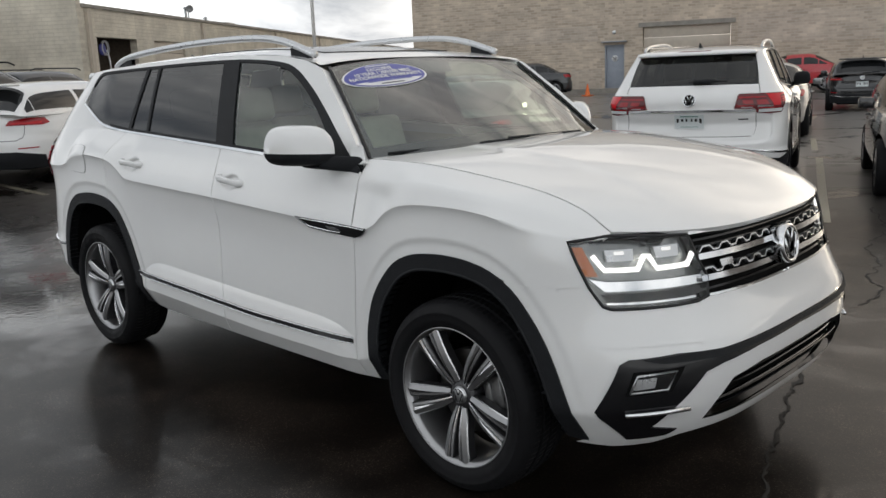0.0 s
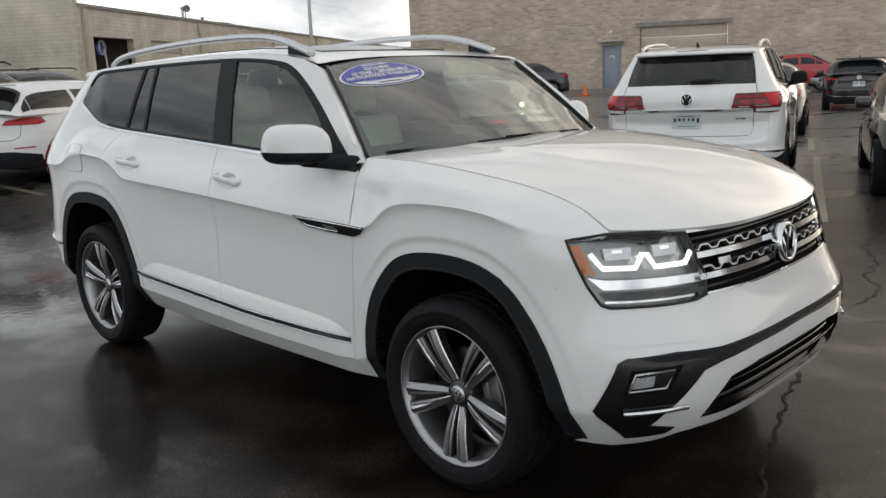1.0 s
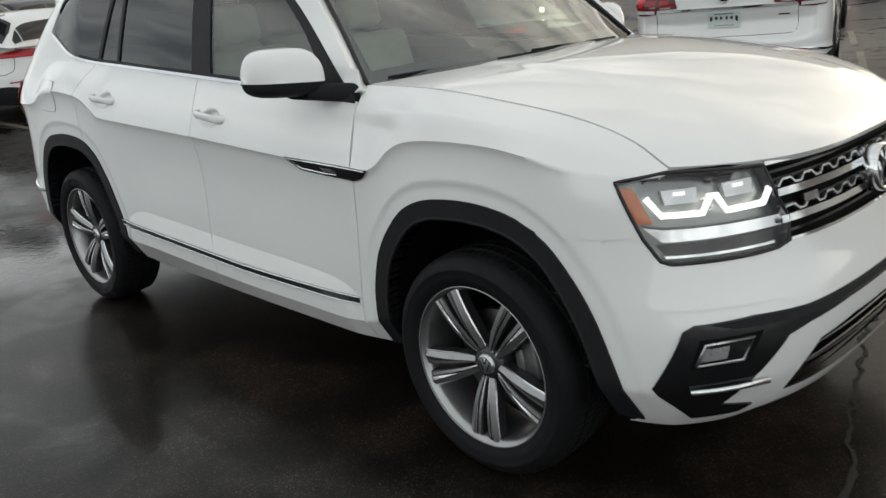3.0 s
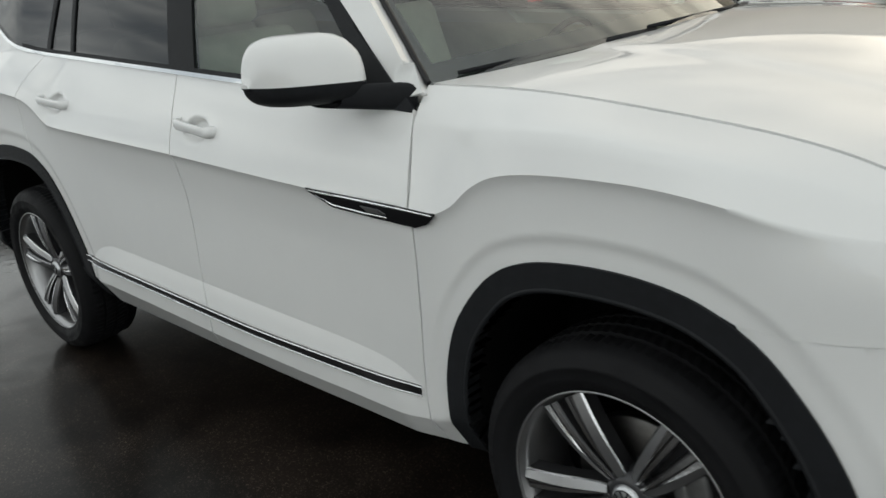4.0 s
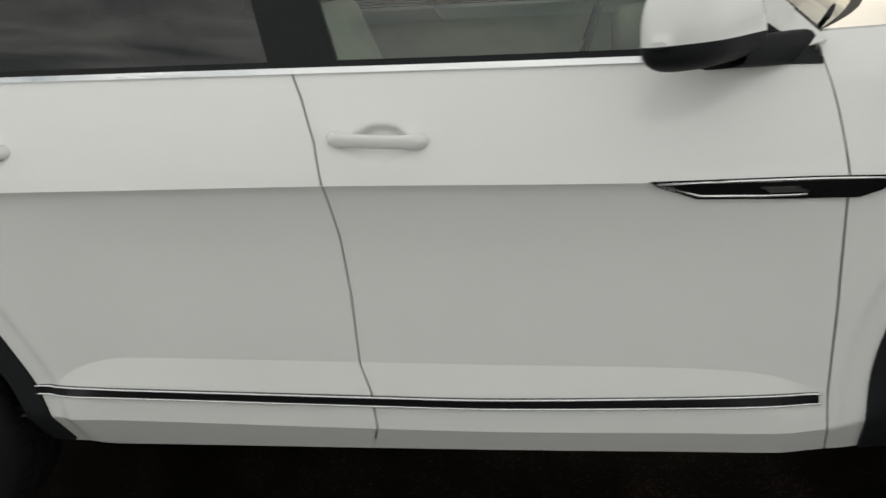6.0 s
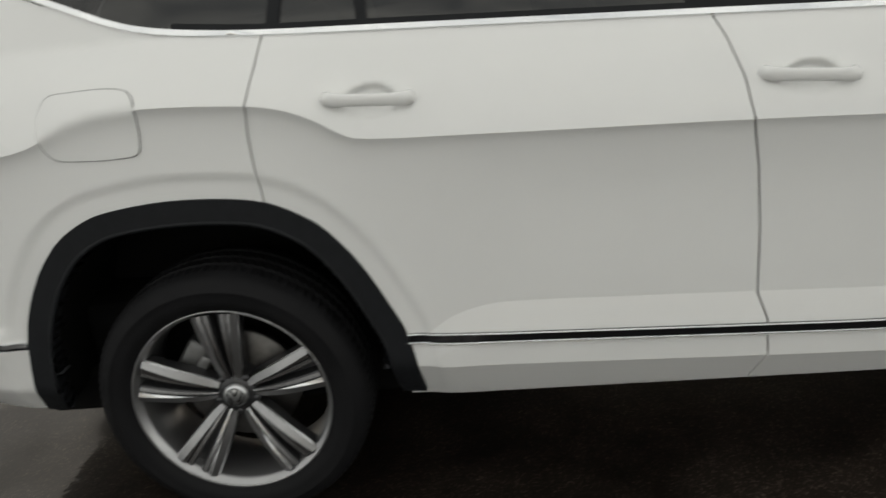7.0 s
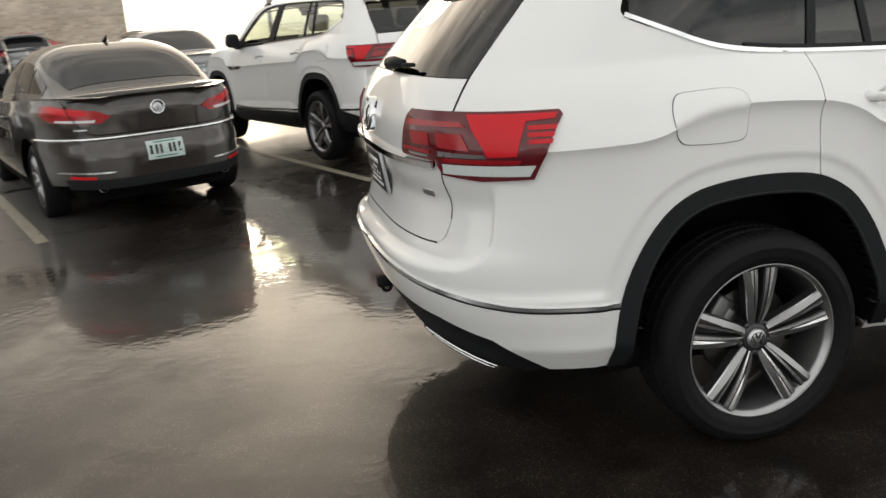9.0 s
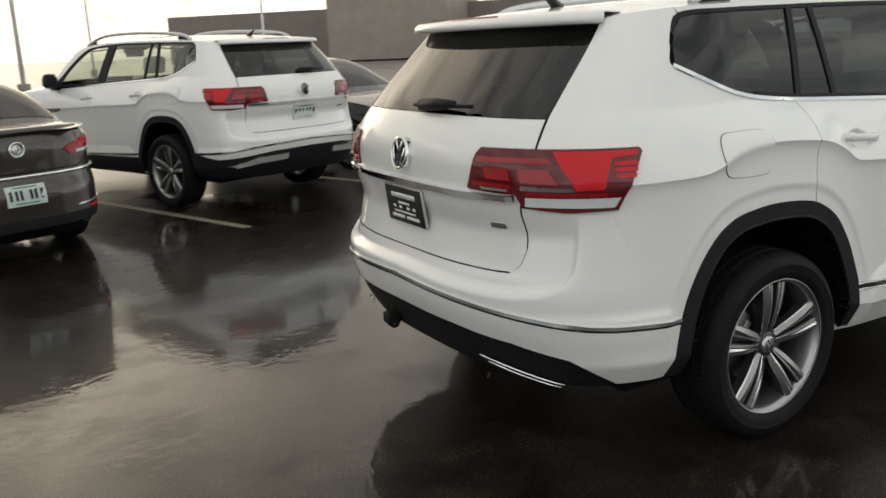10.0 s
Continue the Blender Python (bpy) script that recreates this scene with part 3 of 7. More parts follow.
def inward(line, centre, by):
    out = []
    for x, z in line:
        d = Vector((x - centre[0], z - centre[1]))
        d = d * ((d.length - by) / d.length)
        out.append((centre[0] + d.x, max(centre[1] + d.y, z - 0.0) if z < 0.4 else centre[1] + d.y))
    return out


def wheel_set(parent, centre, sign, machined, dark, spin=2.0, clamp=0.0):
    """Tyre, barrel, five twin spokes, disc and cap on one axle end; sign -1 is the car's right."""
    place = Matrix.Translation(centre) @ Matrix.Diagonal((1, -sign, 1, 1))
    fix = lambda bm: bmesh.ops.reverse_faces(bm, faces=bm.faces[:]) if sign > 0 else None

    def put(name, bm, material, up, label="", m=Matrix()):
        moved(bm, place @ m)
        fix(bm)
        return part(name, bm, material, up, label)

    rim = put("wheel", lathe([(0.270, -0.116), (0.274, -0.119), (0.277, -0.116), (0.273, -0.108), (0.264, -0.102), (0.257, -0.088), (0.248, 0.02), (0.262, 0.10), (0.27, 0.11)], 72), RIM, parent)
    tread, n = bmesh.new(), 192
    prof = [(0.272, -0.112), (0.277, -0.118), (0.284, -0.119), (0.288, -0.1255), (0.312, -0.1325), (0.330, -0.1315), (0.333, -0.1335), (0.337, -0.1305), (0.352, -0.1235), (0.364, -0.115), (0.373, -0.103), (0.379, -0.085), (0.381, -0.055), (0.372, -0.053), (0.372, -0.044),
            (0.382, -0.042), (0.382, -0.005), (0.373, -0.003), (0.373, 0.005), (0.382, 0.007), (0.381, 0.045), (0.372, 0.047), (0.372, 0.055), (0.380, 0.057), (0.375, 0.098), (0.36, 0.115), (0.335, 0.128), (0.30, 0.124), (0.272, 0.11)]
    rings = []
    for i in range(n):
        ring = []
        for k, (r, h) in enumerate(prof):
            # open grooves across the shoulder blocks, slanting in the ribs
            a = 2 * math.pi * (i + (0.8 * (k - 12) if 12 <= k <= 23 else 0.0)) / n
            rr = r - ((0.0042 if 10 <= k <= 12 or k in (23, 24) else 0.003 if k in (15, 16, 19, 20) else 0.0) if i % 2 == 0 else 0.0)
            ring.append(tread.verts.new((rr * math.cos(a), h, rr * math.sin(a))))
        rings.append(ring)
    for i in range(n):
        a, b = rings[i], rings[(i + 1) % n]
        for k in range(len(prof) - 1):
            tread.faces.new((a[k], b[k], b[k + 1], a[k + 1]))
    for e in tread.edges:
        e.smooth = min(math.hypot(v.co.x, v.co.z) for v in e.verts) < 0.371
    put("tyre", tread, RUBBER, rim)
    for k in range(5):
        bm = bmesh.new()
        rows = []
        for s in range(9):
            f = s / 8
            r = lerp(0.050, 0.258, f)
            half = lerp(0.027, 0.067, f**0.68)
            gap = lerp(0.003, 0.013, f**0.9)
            crest = lerp(0.30, 0.62, f)
            out = lerp(-0.078, -0.108, f) - 0.010 * math.sin(math.pi * f)
            mid = lerp(gap, half, crest)
            edge = 0.0022 + 0.0018 * f
            cut = lerp(gap, half, 0.34)
            blade = [(half, out + 0.050), (half, out + 0.013), (half - edge, out + 0.008), (mid, out), (cut + 0.0022, out + 0.003), (cut, out + 0.010), (cut - 0.0022, out + 0.004), (gap + edge, out + 0.005), (gap, out + 0.009), (gap * 0.8, out + 0.042)]
            prof2 = [(-t, h) for t, h in blade] + blade[::-1]
            rows.append([(t, h, r) for t, h in prof2])
        grid = [[bm.verts.new(p) for p in r] for r in rows]
        for a, b in zip(grid, grid[1:]):
            for q in range(19):
                f = bm.faces.new((a[q], b[q], b[q + 1], a[q + 1]))
                f.material_index = 0 if q in (1, 3, 6, 12, 15, 17) else 2 if q in (2, 16) else 1
        for e in bm.edges:
            e.smooth = False
        turned = Matrix.Rotation(2 * math.pi * k / 5 + radians(spin), 4, "Y")
        moved(bm, place @ turned)
        fix(bm)
        part("spoke", bm, [machined, dark, FACE], rim, smooth=False)
    put("hub", lathe([(0.0, -0.076), (0.040, -0.076), (0.052, -0.070), (0.066, -0.050), (0.07, 0.0)], 40), dark, rim)
    cap = put("hub_cap", lathe([(0.0, -0.087), (0.027, -0.087), (0.032, -0.084), (0.035, -0.076)], 32), SILVER, rim, "silver hub cap with a dark emblem")
    bm = lathe([(0.0245, -0.0875), (0.0245, -0.0882), (0.0268, -0.0882), (0.0268, -0.0875)], 28)
    for y0, z0, y1, z1 in ((-0.42, 0.88, -0.06, 0.10), (0.42, 0.88, 0.06, 0.10), (-0.86, 0.42, -0.40, -0.80), (0.86, 0.42, 0.40, -0.80)):
        tube([(y0 * 0.024, -0.0874, z0 * 0.024), (y1 * 0.024, -0.0874, z1 * 0.024)], 0.0024, 6, bm)
    put("emblem", bm, GLOSS, rim)
    for k in range(5):
        a = 2 * math.pi * (k + 0.5) / 5
        put("wheel_bolt", lathe([(0.0, -0.072), (0.009, -0.072), (0.011, -0.066), (0.011, -0.03)], 10), dark, rim, m=Matrix.Translation((0.056 * math.sin(a), 0, 0.056 * math.cos(a))))
    put("brake_disc", lathe([(0.07, -0.012), (0.165, -0.012), (0.168, -0.008), (0.168, 0.012), (0.07, 0.012)], 48), DISC, rim)
    bm = block((0.115, -0.040, -0.07), (0.185, 0.03, 0.07), 0.012)
    block((0.10, -0.046, -0.045), (0.135, -0.02, 0.045), 0.008, bm)
    put("brake_caliper", bm, CALIPER, rim, "bare aluminium brake caliper", m=Matrix.Rotation(radians(clamp), 4, "Y"))
    return rim


def handle_mesh(x0, x1, z0, z1):
    """A bar over the hollow, widest at its ends, where it meets the door."""
    rows = []
    a0, a1 = flank(x0, z0).y, flank(x1, z1).y
    for i in range(25):
        s = i / 24
        e = abs(2 * s - 1)
        x, z, y = lerp(x0, x1, s), lerp(z0, z1, s), lerp(a0, a1, s)
        tip = max(0.0, 1 - e**7) ** 0.5
        high = (0.0150 + 0.005 * step(0.45, 0.95, e)) * (0.25 + 0.75 * tip)
        out = 0.027 * tip + 0.002
        deep = 0.016 if e < 0.80 else 0.05
        ring = []
        for k in range(14):
            a = 2 * math.pi * k / 14
            c, w = math.cos(a), math.sin(a)
            ring.append((x, y - out + deep * 0.5 - deep * 0.5 * math.copysign(abs(c) ** 0.6, c), z + high * math.copysign(abs(w) ** 0.75, w)))
        rows.append(ring + ring[:1])
    bm = sheet(rows)
    for ring in (rows[0][:-1], rows[-1][:-1]):
        bm.faces.new([bm.verts.new(p) for p in ring])
    bmesh.ops.remove_doubles(bm, verts=bm.verts[:], dist=1e-5)
    bmesh.ops.recalc_face_normals(bm, faces=bm.faces[:])
    return bm


def emblem_bars(bm, r, out):
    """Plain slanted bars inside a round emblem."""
    for y0, z0, y1, z1 in ((-0.42, 0.88, -0.06, 0.10), (0.42, 0.88, 0.06, 0.10), (-0.86, 0.42, -0.40, -0.80), (0.86, 0.42, 0.40, -0.80)):
        tube([(out, y0 * r, z0 * r), (out, y1 * r, z1 * r)], 0.09 * r, 6, bm)


def seat_parts(root, x, y, wide=0.5):
    """One front seat: cushion, backrest and headrest."""
    bm = block((x - 0.28, y - wide / 2, 0.62), (x + 0.26, y + wide / 2, 0.82), 0.05, segments=3)
    part("seat_cushion", bm, SEAT, root)
    bm = block((-0.07, -wide / 2, 0.0), (0.08, wide / 2, 0.62), 0.055, segments=3)
    moved(bm, pose(x - 0.28, y, 0.74, 0, -18, 0))
    part("seat_back", bm, SEAT, root)
    bm = block((-0.05, -0.13, 0.0), (0.05, 0.13, 0.19), 0.045, segments=3)
    moved(bm, pose(x - 0.49, y, 1.36, 0, -12, 0))
    part("headrest", bm, SEAT, root)


def large_suv():
    root = thing("suv", "", "car")
    # skins of the side
    wing = [to_wing(x, z) for x, z in spline(A_GAP, 3)] + [(-0.574, 0.25)] + [(-0.5 + i * 0.0545, 0.25) for i in range(21)]
    seam = dense([(0.984, 0.8725), (1.05, 0.870), (1.12, 0.868), (1.22, 0.8665), (1.31, 0.8695), (0.984, 0.8725)], 0.012)
    seam = seam[:next(i for i, q in enumerate(seam) if q[0] > 1.3095) + 1]
    for w, z in [(0.905, 1.036), (1.034, 1.020), (1.012, 0.957)] + [(w, z + 0.001) for w, z in seam]:
        p = F(w, z)
        wing.append((p.x, min(z, 1.03) - ZS(p.x)))
    cut = [(x, z - ZS(x)) for x, z in ARCH_F if x < 0.255]
    wing += cut[::-1]
    both("front_wing", lambda: patch(wing, S, 0.0095, 0.02, creases=(0.0,)), WHITE, root)
    door_f = shifted(A_GAP, -0.0045) + [(x, ZB(x)) for x in (-0.62, -0.7, -0.9, -1.1, -1.29, -1.5)] + shifted(B_GAP, 0.0024)[::-1]
    door_r = shifted(B_GAP, -0.0024) + [(x, ZB(x)) for x in (-1.8, -2.0, -2.2, -2.42, -2.6)] + shifted(C_GAP, 0.0022)[::-1]
    door_r += [(x + 0.003, z) for x, z in ARCH_R if x > -2.775]
    doors_f = both("front_door", lambda: patch([to_door(x, z) for x, z in dense(door_f, 0.012)], door_skin, CELL, 0.025, creases=FOLDS), WHITE, root)
    doors_r = both("rear_door", lambda: patch([to_door(x, z) for x, z in dense(door_r, 0.012)], door_skin, CELL, 0.025, creases=FOLDS), WHITE, root)
    both("side_sill", lambda: patch([(-2.5, 0.30), (-0.5, 0.30), (-0.5, 0.345), (-2.5, 0.345)], flank, 0.05, 0.2, -0.02), WHITE, root)
    # quarter panel with the rear pillar
    q = [to_rear(x, z) for x, z in shifted(C_GAP, -0.0022)]
    q += [to_rear(x, z) for x, z in spline([(-2.90, 1.326), (-2.98, 1.335), (-3.114, 1.364), (-3.243, 1.416), (-3.385, 1.474), (-3.375, 1.535), (-3.345, 1.60), (-3.285, 1.664)], 4)]
    q += [to_rear(x, ZT(x)) for x in (-3.30, -3.38, -3.46, -3.52)]
    q += [(0.872, 1.655), (0.862, 1.636), (0.80, 1.45), (0.764, 1.32), (0.741, 1.229), (0.684, 1.02), (1.0, 1.0), (1.035, 0.935), (1.065, 0.90), (1.15, 0.888), to_rear(-3.342, 0.8685)]
    q += [to_rear(x, z) for x, z in ARCH_R if -3.335 < x < -2.80]
    both("quarter_panel", lambda: patch([to_tail(w, z) for w, z in dense(q, 0.012)], tail_skin, 0.0105, 0.02, creases=(0.0,)), WHITE, root)
    cap = both("fuel_flap", lambda: patch(spline([(-3.312, 1.158), (-3.29, 1.225), (-3.22, 1.236), (-3.11, 1.236), (-3.062, 1.215), (-3.058, 1.15), (-3.07, 1.085), (-3.12, 1.074), (-3.22, 1.076), (-3.29, 1.09)], 4, True), flank, 0.015, 0.006, 0.0035), WHITE, root)
    both("flap_gap", lambda: patch(spline([(-3.314, 1.158), (-3.292, 1.227), (-3.22, 1.238), (-3.11, 1.238), (-3.060, 1.2165), (-3.056, 1.15), (-3.068, 1.083), (-3.12, 1.072), (-3.22, 1.074), (-3.292, 1.088)], 4, True), flank, 0.015, 0.0, 0.0015), TRIM, root)
    # rear bumper, tailgate and glass
    rb = [(0.0, 0.776), (0.30, 0.774), (0.58, 0.7755), (0.632, 0.778), (0.669, 0.810), (0.6855, 0.86), (0.6795, 1.0188), (0.9993, 0.9990), (1.0343, 0.9340), (1.0643, 0.8990), (1.15, 0.8870), to_rear(-3.3425, 0.8676)]
    rb += [to_rear(x, z) for x, z in ARCH_R if x < -3.35][::-1]
    rb += [(1.195, 0.362), (1.02, 0.362), (0.85, 0.475), (0.65, 0.522), (0.376, 0.545), (0.0, 0.55)]
    both("bumper_seam", lambda: patch(band([(0.70, 1.0105), (0.9993, 0.9995), (1.0343, 0.9345), (1.0643, 0.8995), (1.15, 0.8875), to_rear(-3.3425, 0.868)], 0.02), R, 0.03, 0.0, -0.0022), WHITE, root)
    part("rear_bumper", halves(rb, R, cell=0.013, depth=0.0), WHITE, root)
    low = [(1.03, 0.360), (0.85, 0.473), (0.65, 0.520), (0.376, 0.543), (0.0, 0.548), (0.0, 0.36), (0.45, 0.36), (0.75, 0.335), (0.95, 0.335)]
    part("rear_valance", halves(low, R, cell=0.03, depth=0.0, lift=-0.012), TRIM, root, "black rear valance")
    both("exhaust_trim", lambda: bead(spline([(0.46, 0.428), (0.62, 0.400), (0.82, 0.352)], 4), R, 0.0055, 0.004), CHROME, root)
    both("exhaust_trim", lambda: bead(spline([(0.50, 0.405), (0.62, 0.380), (0.80, 0.338)], 4), R, 0.0055, 0.004), CHROME, root)
    gate = [(0.0, 1.322), (0.40, 1.321), (0.752, 1.318), (0.731, 1.226), (0.674, 1.02), (0.683, 0.86), (0.667, 0.812), (0.634, 0.780), (0.3, 0.777), (0.0, 0.779)]
    tail = part("tailgate", halves(gate, R, cell=0.02, depth=0.0), WHITE, root)
    pane = [(0.0, 1.326), (0.40, 1.325), (0.754, 1.322), (0.80, 1.45), (0.852, 1.63), (0.4, 1.64), (0.0, 1.642)]
    part("rear_window", halves(pane, R, cell=0.04, depth=0.0, lift=-0.002), GLASS_DARK, root, "dark privacy glass")
    edge = [(0.80, 1.45), (0.852, 1.63), (0.4, 1.64), (0.0, 1.642), (0.0, 1.622), (0.4, 1.62), (0.825, 1.61), (0.77, 1.45), (0.727, 1.345), (0.0, 1.348), (0.0, 1.326), (0.4, 1.325), (0.754, 1.322)]
    part("window_border", halves(edge, R, cell=0.04, depth=0.0, lift=-0.006), GLOSS, root)
    both("gate_shut_line", lambda: patch(band([(0.757, 1.318), (0.736, 1.227), (0.679, 1.02), (0.685, 0.90), (0.686, 0.868)], 0.0045), R, 0.03, 0.0, 0.001), VOID, root)
    both("gate_shut_line", lambda: patch(band([(0.625, 0.7815), (0.56, 0.7785), (0.30, 0.7775), (0.0, 0.7785)], 0.0045), R, 0.03, 0.0, 0.001), VOID, root)
    rows = []
    for i in range(41):
        w = lerp(-0.885, 0.885, i / 40)
        k = min(1.0, (1 - abs(w) / 0.885) * 9)
        under, lip = R(w, 1.636), R(w, 1.652)
        out = Vector((lip.x + 3.2, lip.y * 0.5, 0)).normalized()
        tipw = 0.012 + 0.075 * k**0.6
        crown = roof(-3.42 + 0.14 * abs(w) ** 3, lip.y * 0.97)
        rows.append([under, under + out * tipw * 0.9 + Vector((0, 0, 0.004)), lip + out * tipw + Vector((0, 0, 0.012)), lip + out * tipw * 0.8 + Vector((0, 0, 0.026)), (lip + crown) / 2 + Vector((0, 0, 0.016 * k)), crown + Vector((0, 0, 0.002))])
    part("roof_spoiler", sheet(rows), WHITE, root)
    part("high_brake_light", patch([(-0.24, 1.668), (0.24, 1.668), (0.22, 1.684), (-0.22, 1.684)], lambda w, z: R(w, 1.652) + Vector((-0.081, 0, 0)) + Vector((0.9, 0, 1)) * (z - 1.652), 0.04, 0.0, 0.004), RED_DARK, root)
    # upper frame, roof, windows
    up = [(-0.56, 1.236), (-0.672, 1.352), (-0.782, 1.455), (-0.89, 1.545), (-0.99, 1.630), (-1.12, 1.668)] + [(x, ZT(x)) for x in (-1.3, -1.6, -2.0, -2.4, -2.8, -3.1, -3.295)]
    dn = spline([(-3.28, 1.666), (-3.05, 1.680), (-2.52, 1.692), (-2.08, 1.697), (-1.69, 1.694), (-1.39, 1.676), (-1.21, 1.642), (-1.05, 1.560), (-0.9, 1.456), (-0.735, 1.322), (-0.655, 1.262), (-0.60, 1.225)], 4)
    both("roof_frame", lambda: patch(up + dn, flank, 0.02, 0.045), WHITE, root)
    part("roof_panel", roof_mesh(), WHITE, root)
    part("sunroof", patch([(-1.32, 0.44), (-2.35, 0.46), (-2.35, -0.46), (-1.32, -0.44)], roof, 0.06, 0.01, 0.004), GLOSS, root, "dark glass panoramic sunroof")
    pillars = [
        [(-1.735, ZB(-1.735) + 0.012), (-1.572, ZB(-1.572) + 0.012), (-1.685, 1.688), (-1.835, 1.690)],
        [(-2.748, 1.328), (-2.716, 1.325), (-2.642, 1.684), (-2.676, 1.683)],
        [(-2.520, 1.312), (-2.494, 1.310), (-2.512, 1.686), (-2.542, 1.686)],
    ]
    for poly in pillars:
        both("window_pillar", lambda: patch(poly, flank, 0.04, 0.02, 0.002), TRIM, root, "black window pillar")
    top_edge = [(-3.34, 1.585), (-3.265, 1.650), (-3.05, 1.665), (-2.52, 1.677), (-2.08, 1.682), (-1.69, 1.679), (-1.40, 1.660), (-1.225, 1.620), (-1.065, 1.532), (-0.915, 1.416), (-0.75, 1.247)]
    outer_edge = [(-3.345, 1.60), (-3.28, 1.666), (-3.05, 1.680), (-2.52, 1.692), (-2.08, 1.697), (-1.69, 1.694), (-1.39, 1.676), (-1.21, 1.644), (-1.05, 1.562), (-0.9, 1.458), (-0.735, 1.325), (-0.66, 1.266)]
    both("window_seal", lambda: patch(spline(outer_edge, 4) + spline(top_edge, 4)[::-1], flank, 0.04, 0.012, 0.001), TRIM, root)
    both("door_mirror_corner", lambda: patch([(-0.735, 1.324), (-0.655, 1.262), (-0.60, 1.222), (-0.573, 1.203), (-0.573, 1.192), (-0.80, 1.206), (-0.84, 1.36), (-0.82, 1.388)], flank, 0.03, 0.012, 0.005), TRIM, root)
    front_win = [(-1.572, ZB(-1.572) + 0.012), (-1.2, ZB(-1.2) + 0.012), (-0.86, ZB(-0.86) + 0.012), (-0.76, 1.24), (-0.915, 1.416), (-1.065, 1.532), (-1.225, 1.620), (-1.40, 1.660), (-1.55, 1.671), (-1.68, 1.678)]
    rear_win = [(-2.494, 1.310), (-1.735, ZB(-1.735) + 0.012), (-1.835, 1.682), (-2.08, 1.684), (-2.512, 1.68)]
    fixed_win = [(-2.716, 1.325), (-2.520, 1.312), (-2.542, 1.68), (-2.642, 1.678)]
    quarter = spline([(-2.748, 1.326), (-2.80, 1.328), (-2.98, 1.350), (-3.114, 1.378), (-3.243, 1.428), (-3.365, 1.476)], 3) + [(-3.355, 1.535), (-3.325, 1.60), (-3.265, 1.655), (-3.05, 1.668), (-2.676, 1.678)]
    both("front_door_window", lambda: patch(front_win, flank, 0.05, 0.0, -0.004), GLASS_SIDE, root)
    both("rear_door_window", lambda: patch(rear_win, flank, 0.05, 0.0, -0.004), GLASS_DARK, root, "dark privacy glass")
    both("rear_door_fixed_window", lambda: patch(fixed_win, flank, 0.05, 0.0, -0.004), GLASS_DARK, root, "dark privacy glass")
    both("quarter_window", lambda: patch(quarter, flank, 0.05, 0.0, -0.004), GLASS_DARK, root, "dark privacy glass")
    strip = [(-0.64, 1.213), (-0.9, ZB(-0.9) + 0.006), (-1.29, ZB(-1.29) + 0.006), (-1.67, ZB(-1.67) + 0.006), (-2.0, ZB(-2.0) + 0.006), (-2.42, ZB(-2.42) + 0.006), (-2.765, ZB(-2.765) + 0.006), (-2.98, 1.342), (-3.114, 1.371), (-3.243, 1.422), (-3.385, 1.480)]
    both("belt_moulding", lambda: patch(band(spline(strip, 3), 0.014), flank, 0.04, 0.012, 0.006), CHROME, root, "bright chrome belt moulding")
    both("belt_seal", lambda: patch(band([(x, z + 0.013) for x, z in spline(strip[:-3], 3)], 0.016), flank, 0.04, 0.012, 0.003), TRIM, root)
    # hood, windscreen and cowl
    part("hood", patch([(0.0, -1.0), (1.0, -1.0), (1.0, 1.0), (0.0, 1.0)], hood, 0.02, 0.02), WHITE, root)
    part("hood_gap", patch([(-0.02, -1.012), (1.0, -1.012), (1.0, 1.012), (-0.02, 1.012)], lambda a, b: hood(a, b) - Vector((0, 0, 0.022)), 0.08, 0.0), VOID, root)
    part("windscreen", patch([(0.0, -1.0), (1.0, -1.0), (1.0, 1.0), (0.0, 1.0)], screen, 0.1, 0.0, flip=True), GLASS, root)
    frit = bmesh.new()
    for poly in ([(0.0, -1.0), (0.11, -1.0), (0.11, 1.0), (0.0, 1.0)], [(0.95, -1.0), (1.0, -1.0), (1.0, 1.0), (0.95, 1.0)], [(0.11, 0.955), (0.95, 0.955), (0.95, 1.0), (0.11, 1.0)], [(0.11, -1.0), (0.95, -1.0), (0.95, -0.955), (0.11, -0.955)],
                 [(0.80, -0.14), (0.95, -0.26), (0.95, 0.26), (0.80, 0.14)]):
        patch(poly, lambda a, b: screen(a, b) - Vector((-0.004, 0, 0.006)) * -1 - Vector((0.0, 0, 0.012)), 0.1, 0.0, bm=frit, flip=True)
    part("windscreen_border", frit, GLOSS, root)
    both("windscreen_seal", lambda: tube([screen(0.01 + 0.98 * i / 16, -1.0) + Vector((0.004, -0.003, 0.003)) for i in range(17)], 0.0085, 8), GLOSS, root)
    rows = [[screen(0.0, b) + Vector((0.0, 0, 0.002)), screen(0.0, b) + Vector((0.05, 0, -0.006)), hood(0.0, b * 0.99) + Vector((0.03, 0, -0.03))] for b in [i / 20 - 1 for i in range(41)]]
    part("cowl", sheet(rows), TRIM, root)
    for off in (0.30, -0.42):
        bm = tube([screen(0.015, off + 0.30 * s) + Vector((0.018, 0, 0.002)) for s in (0, 0.4, 0.8)] + [screen(0.022, off - 0.5) + Vector((0.012, 0, 0.006))], 0.006, 6)
        part("windscreen_wiper", bm, TRIM, root)
    # front bumper
    fb = [(0.0, 0.797), (0.3, 0.799), (0.545, 0.803), (0.60, 0.792), (0.69, 0.791), (0.919, 0.797), (0.948, 0.808), ] + [(w, z - 0.001) for w, z in seam]
    fb += [to_nose(x, z) for x, z in ARCH_F if x > 0.262]
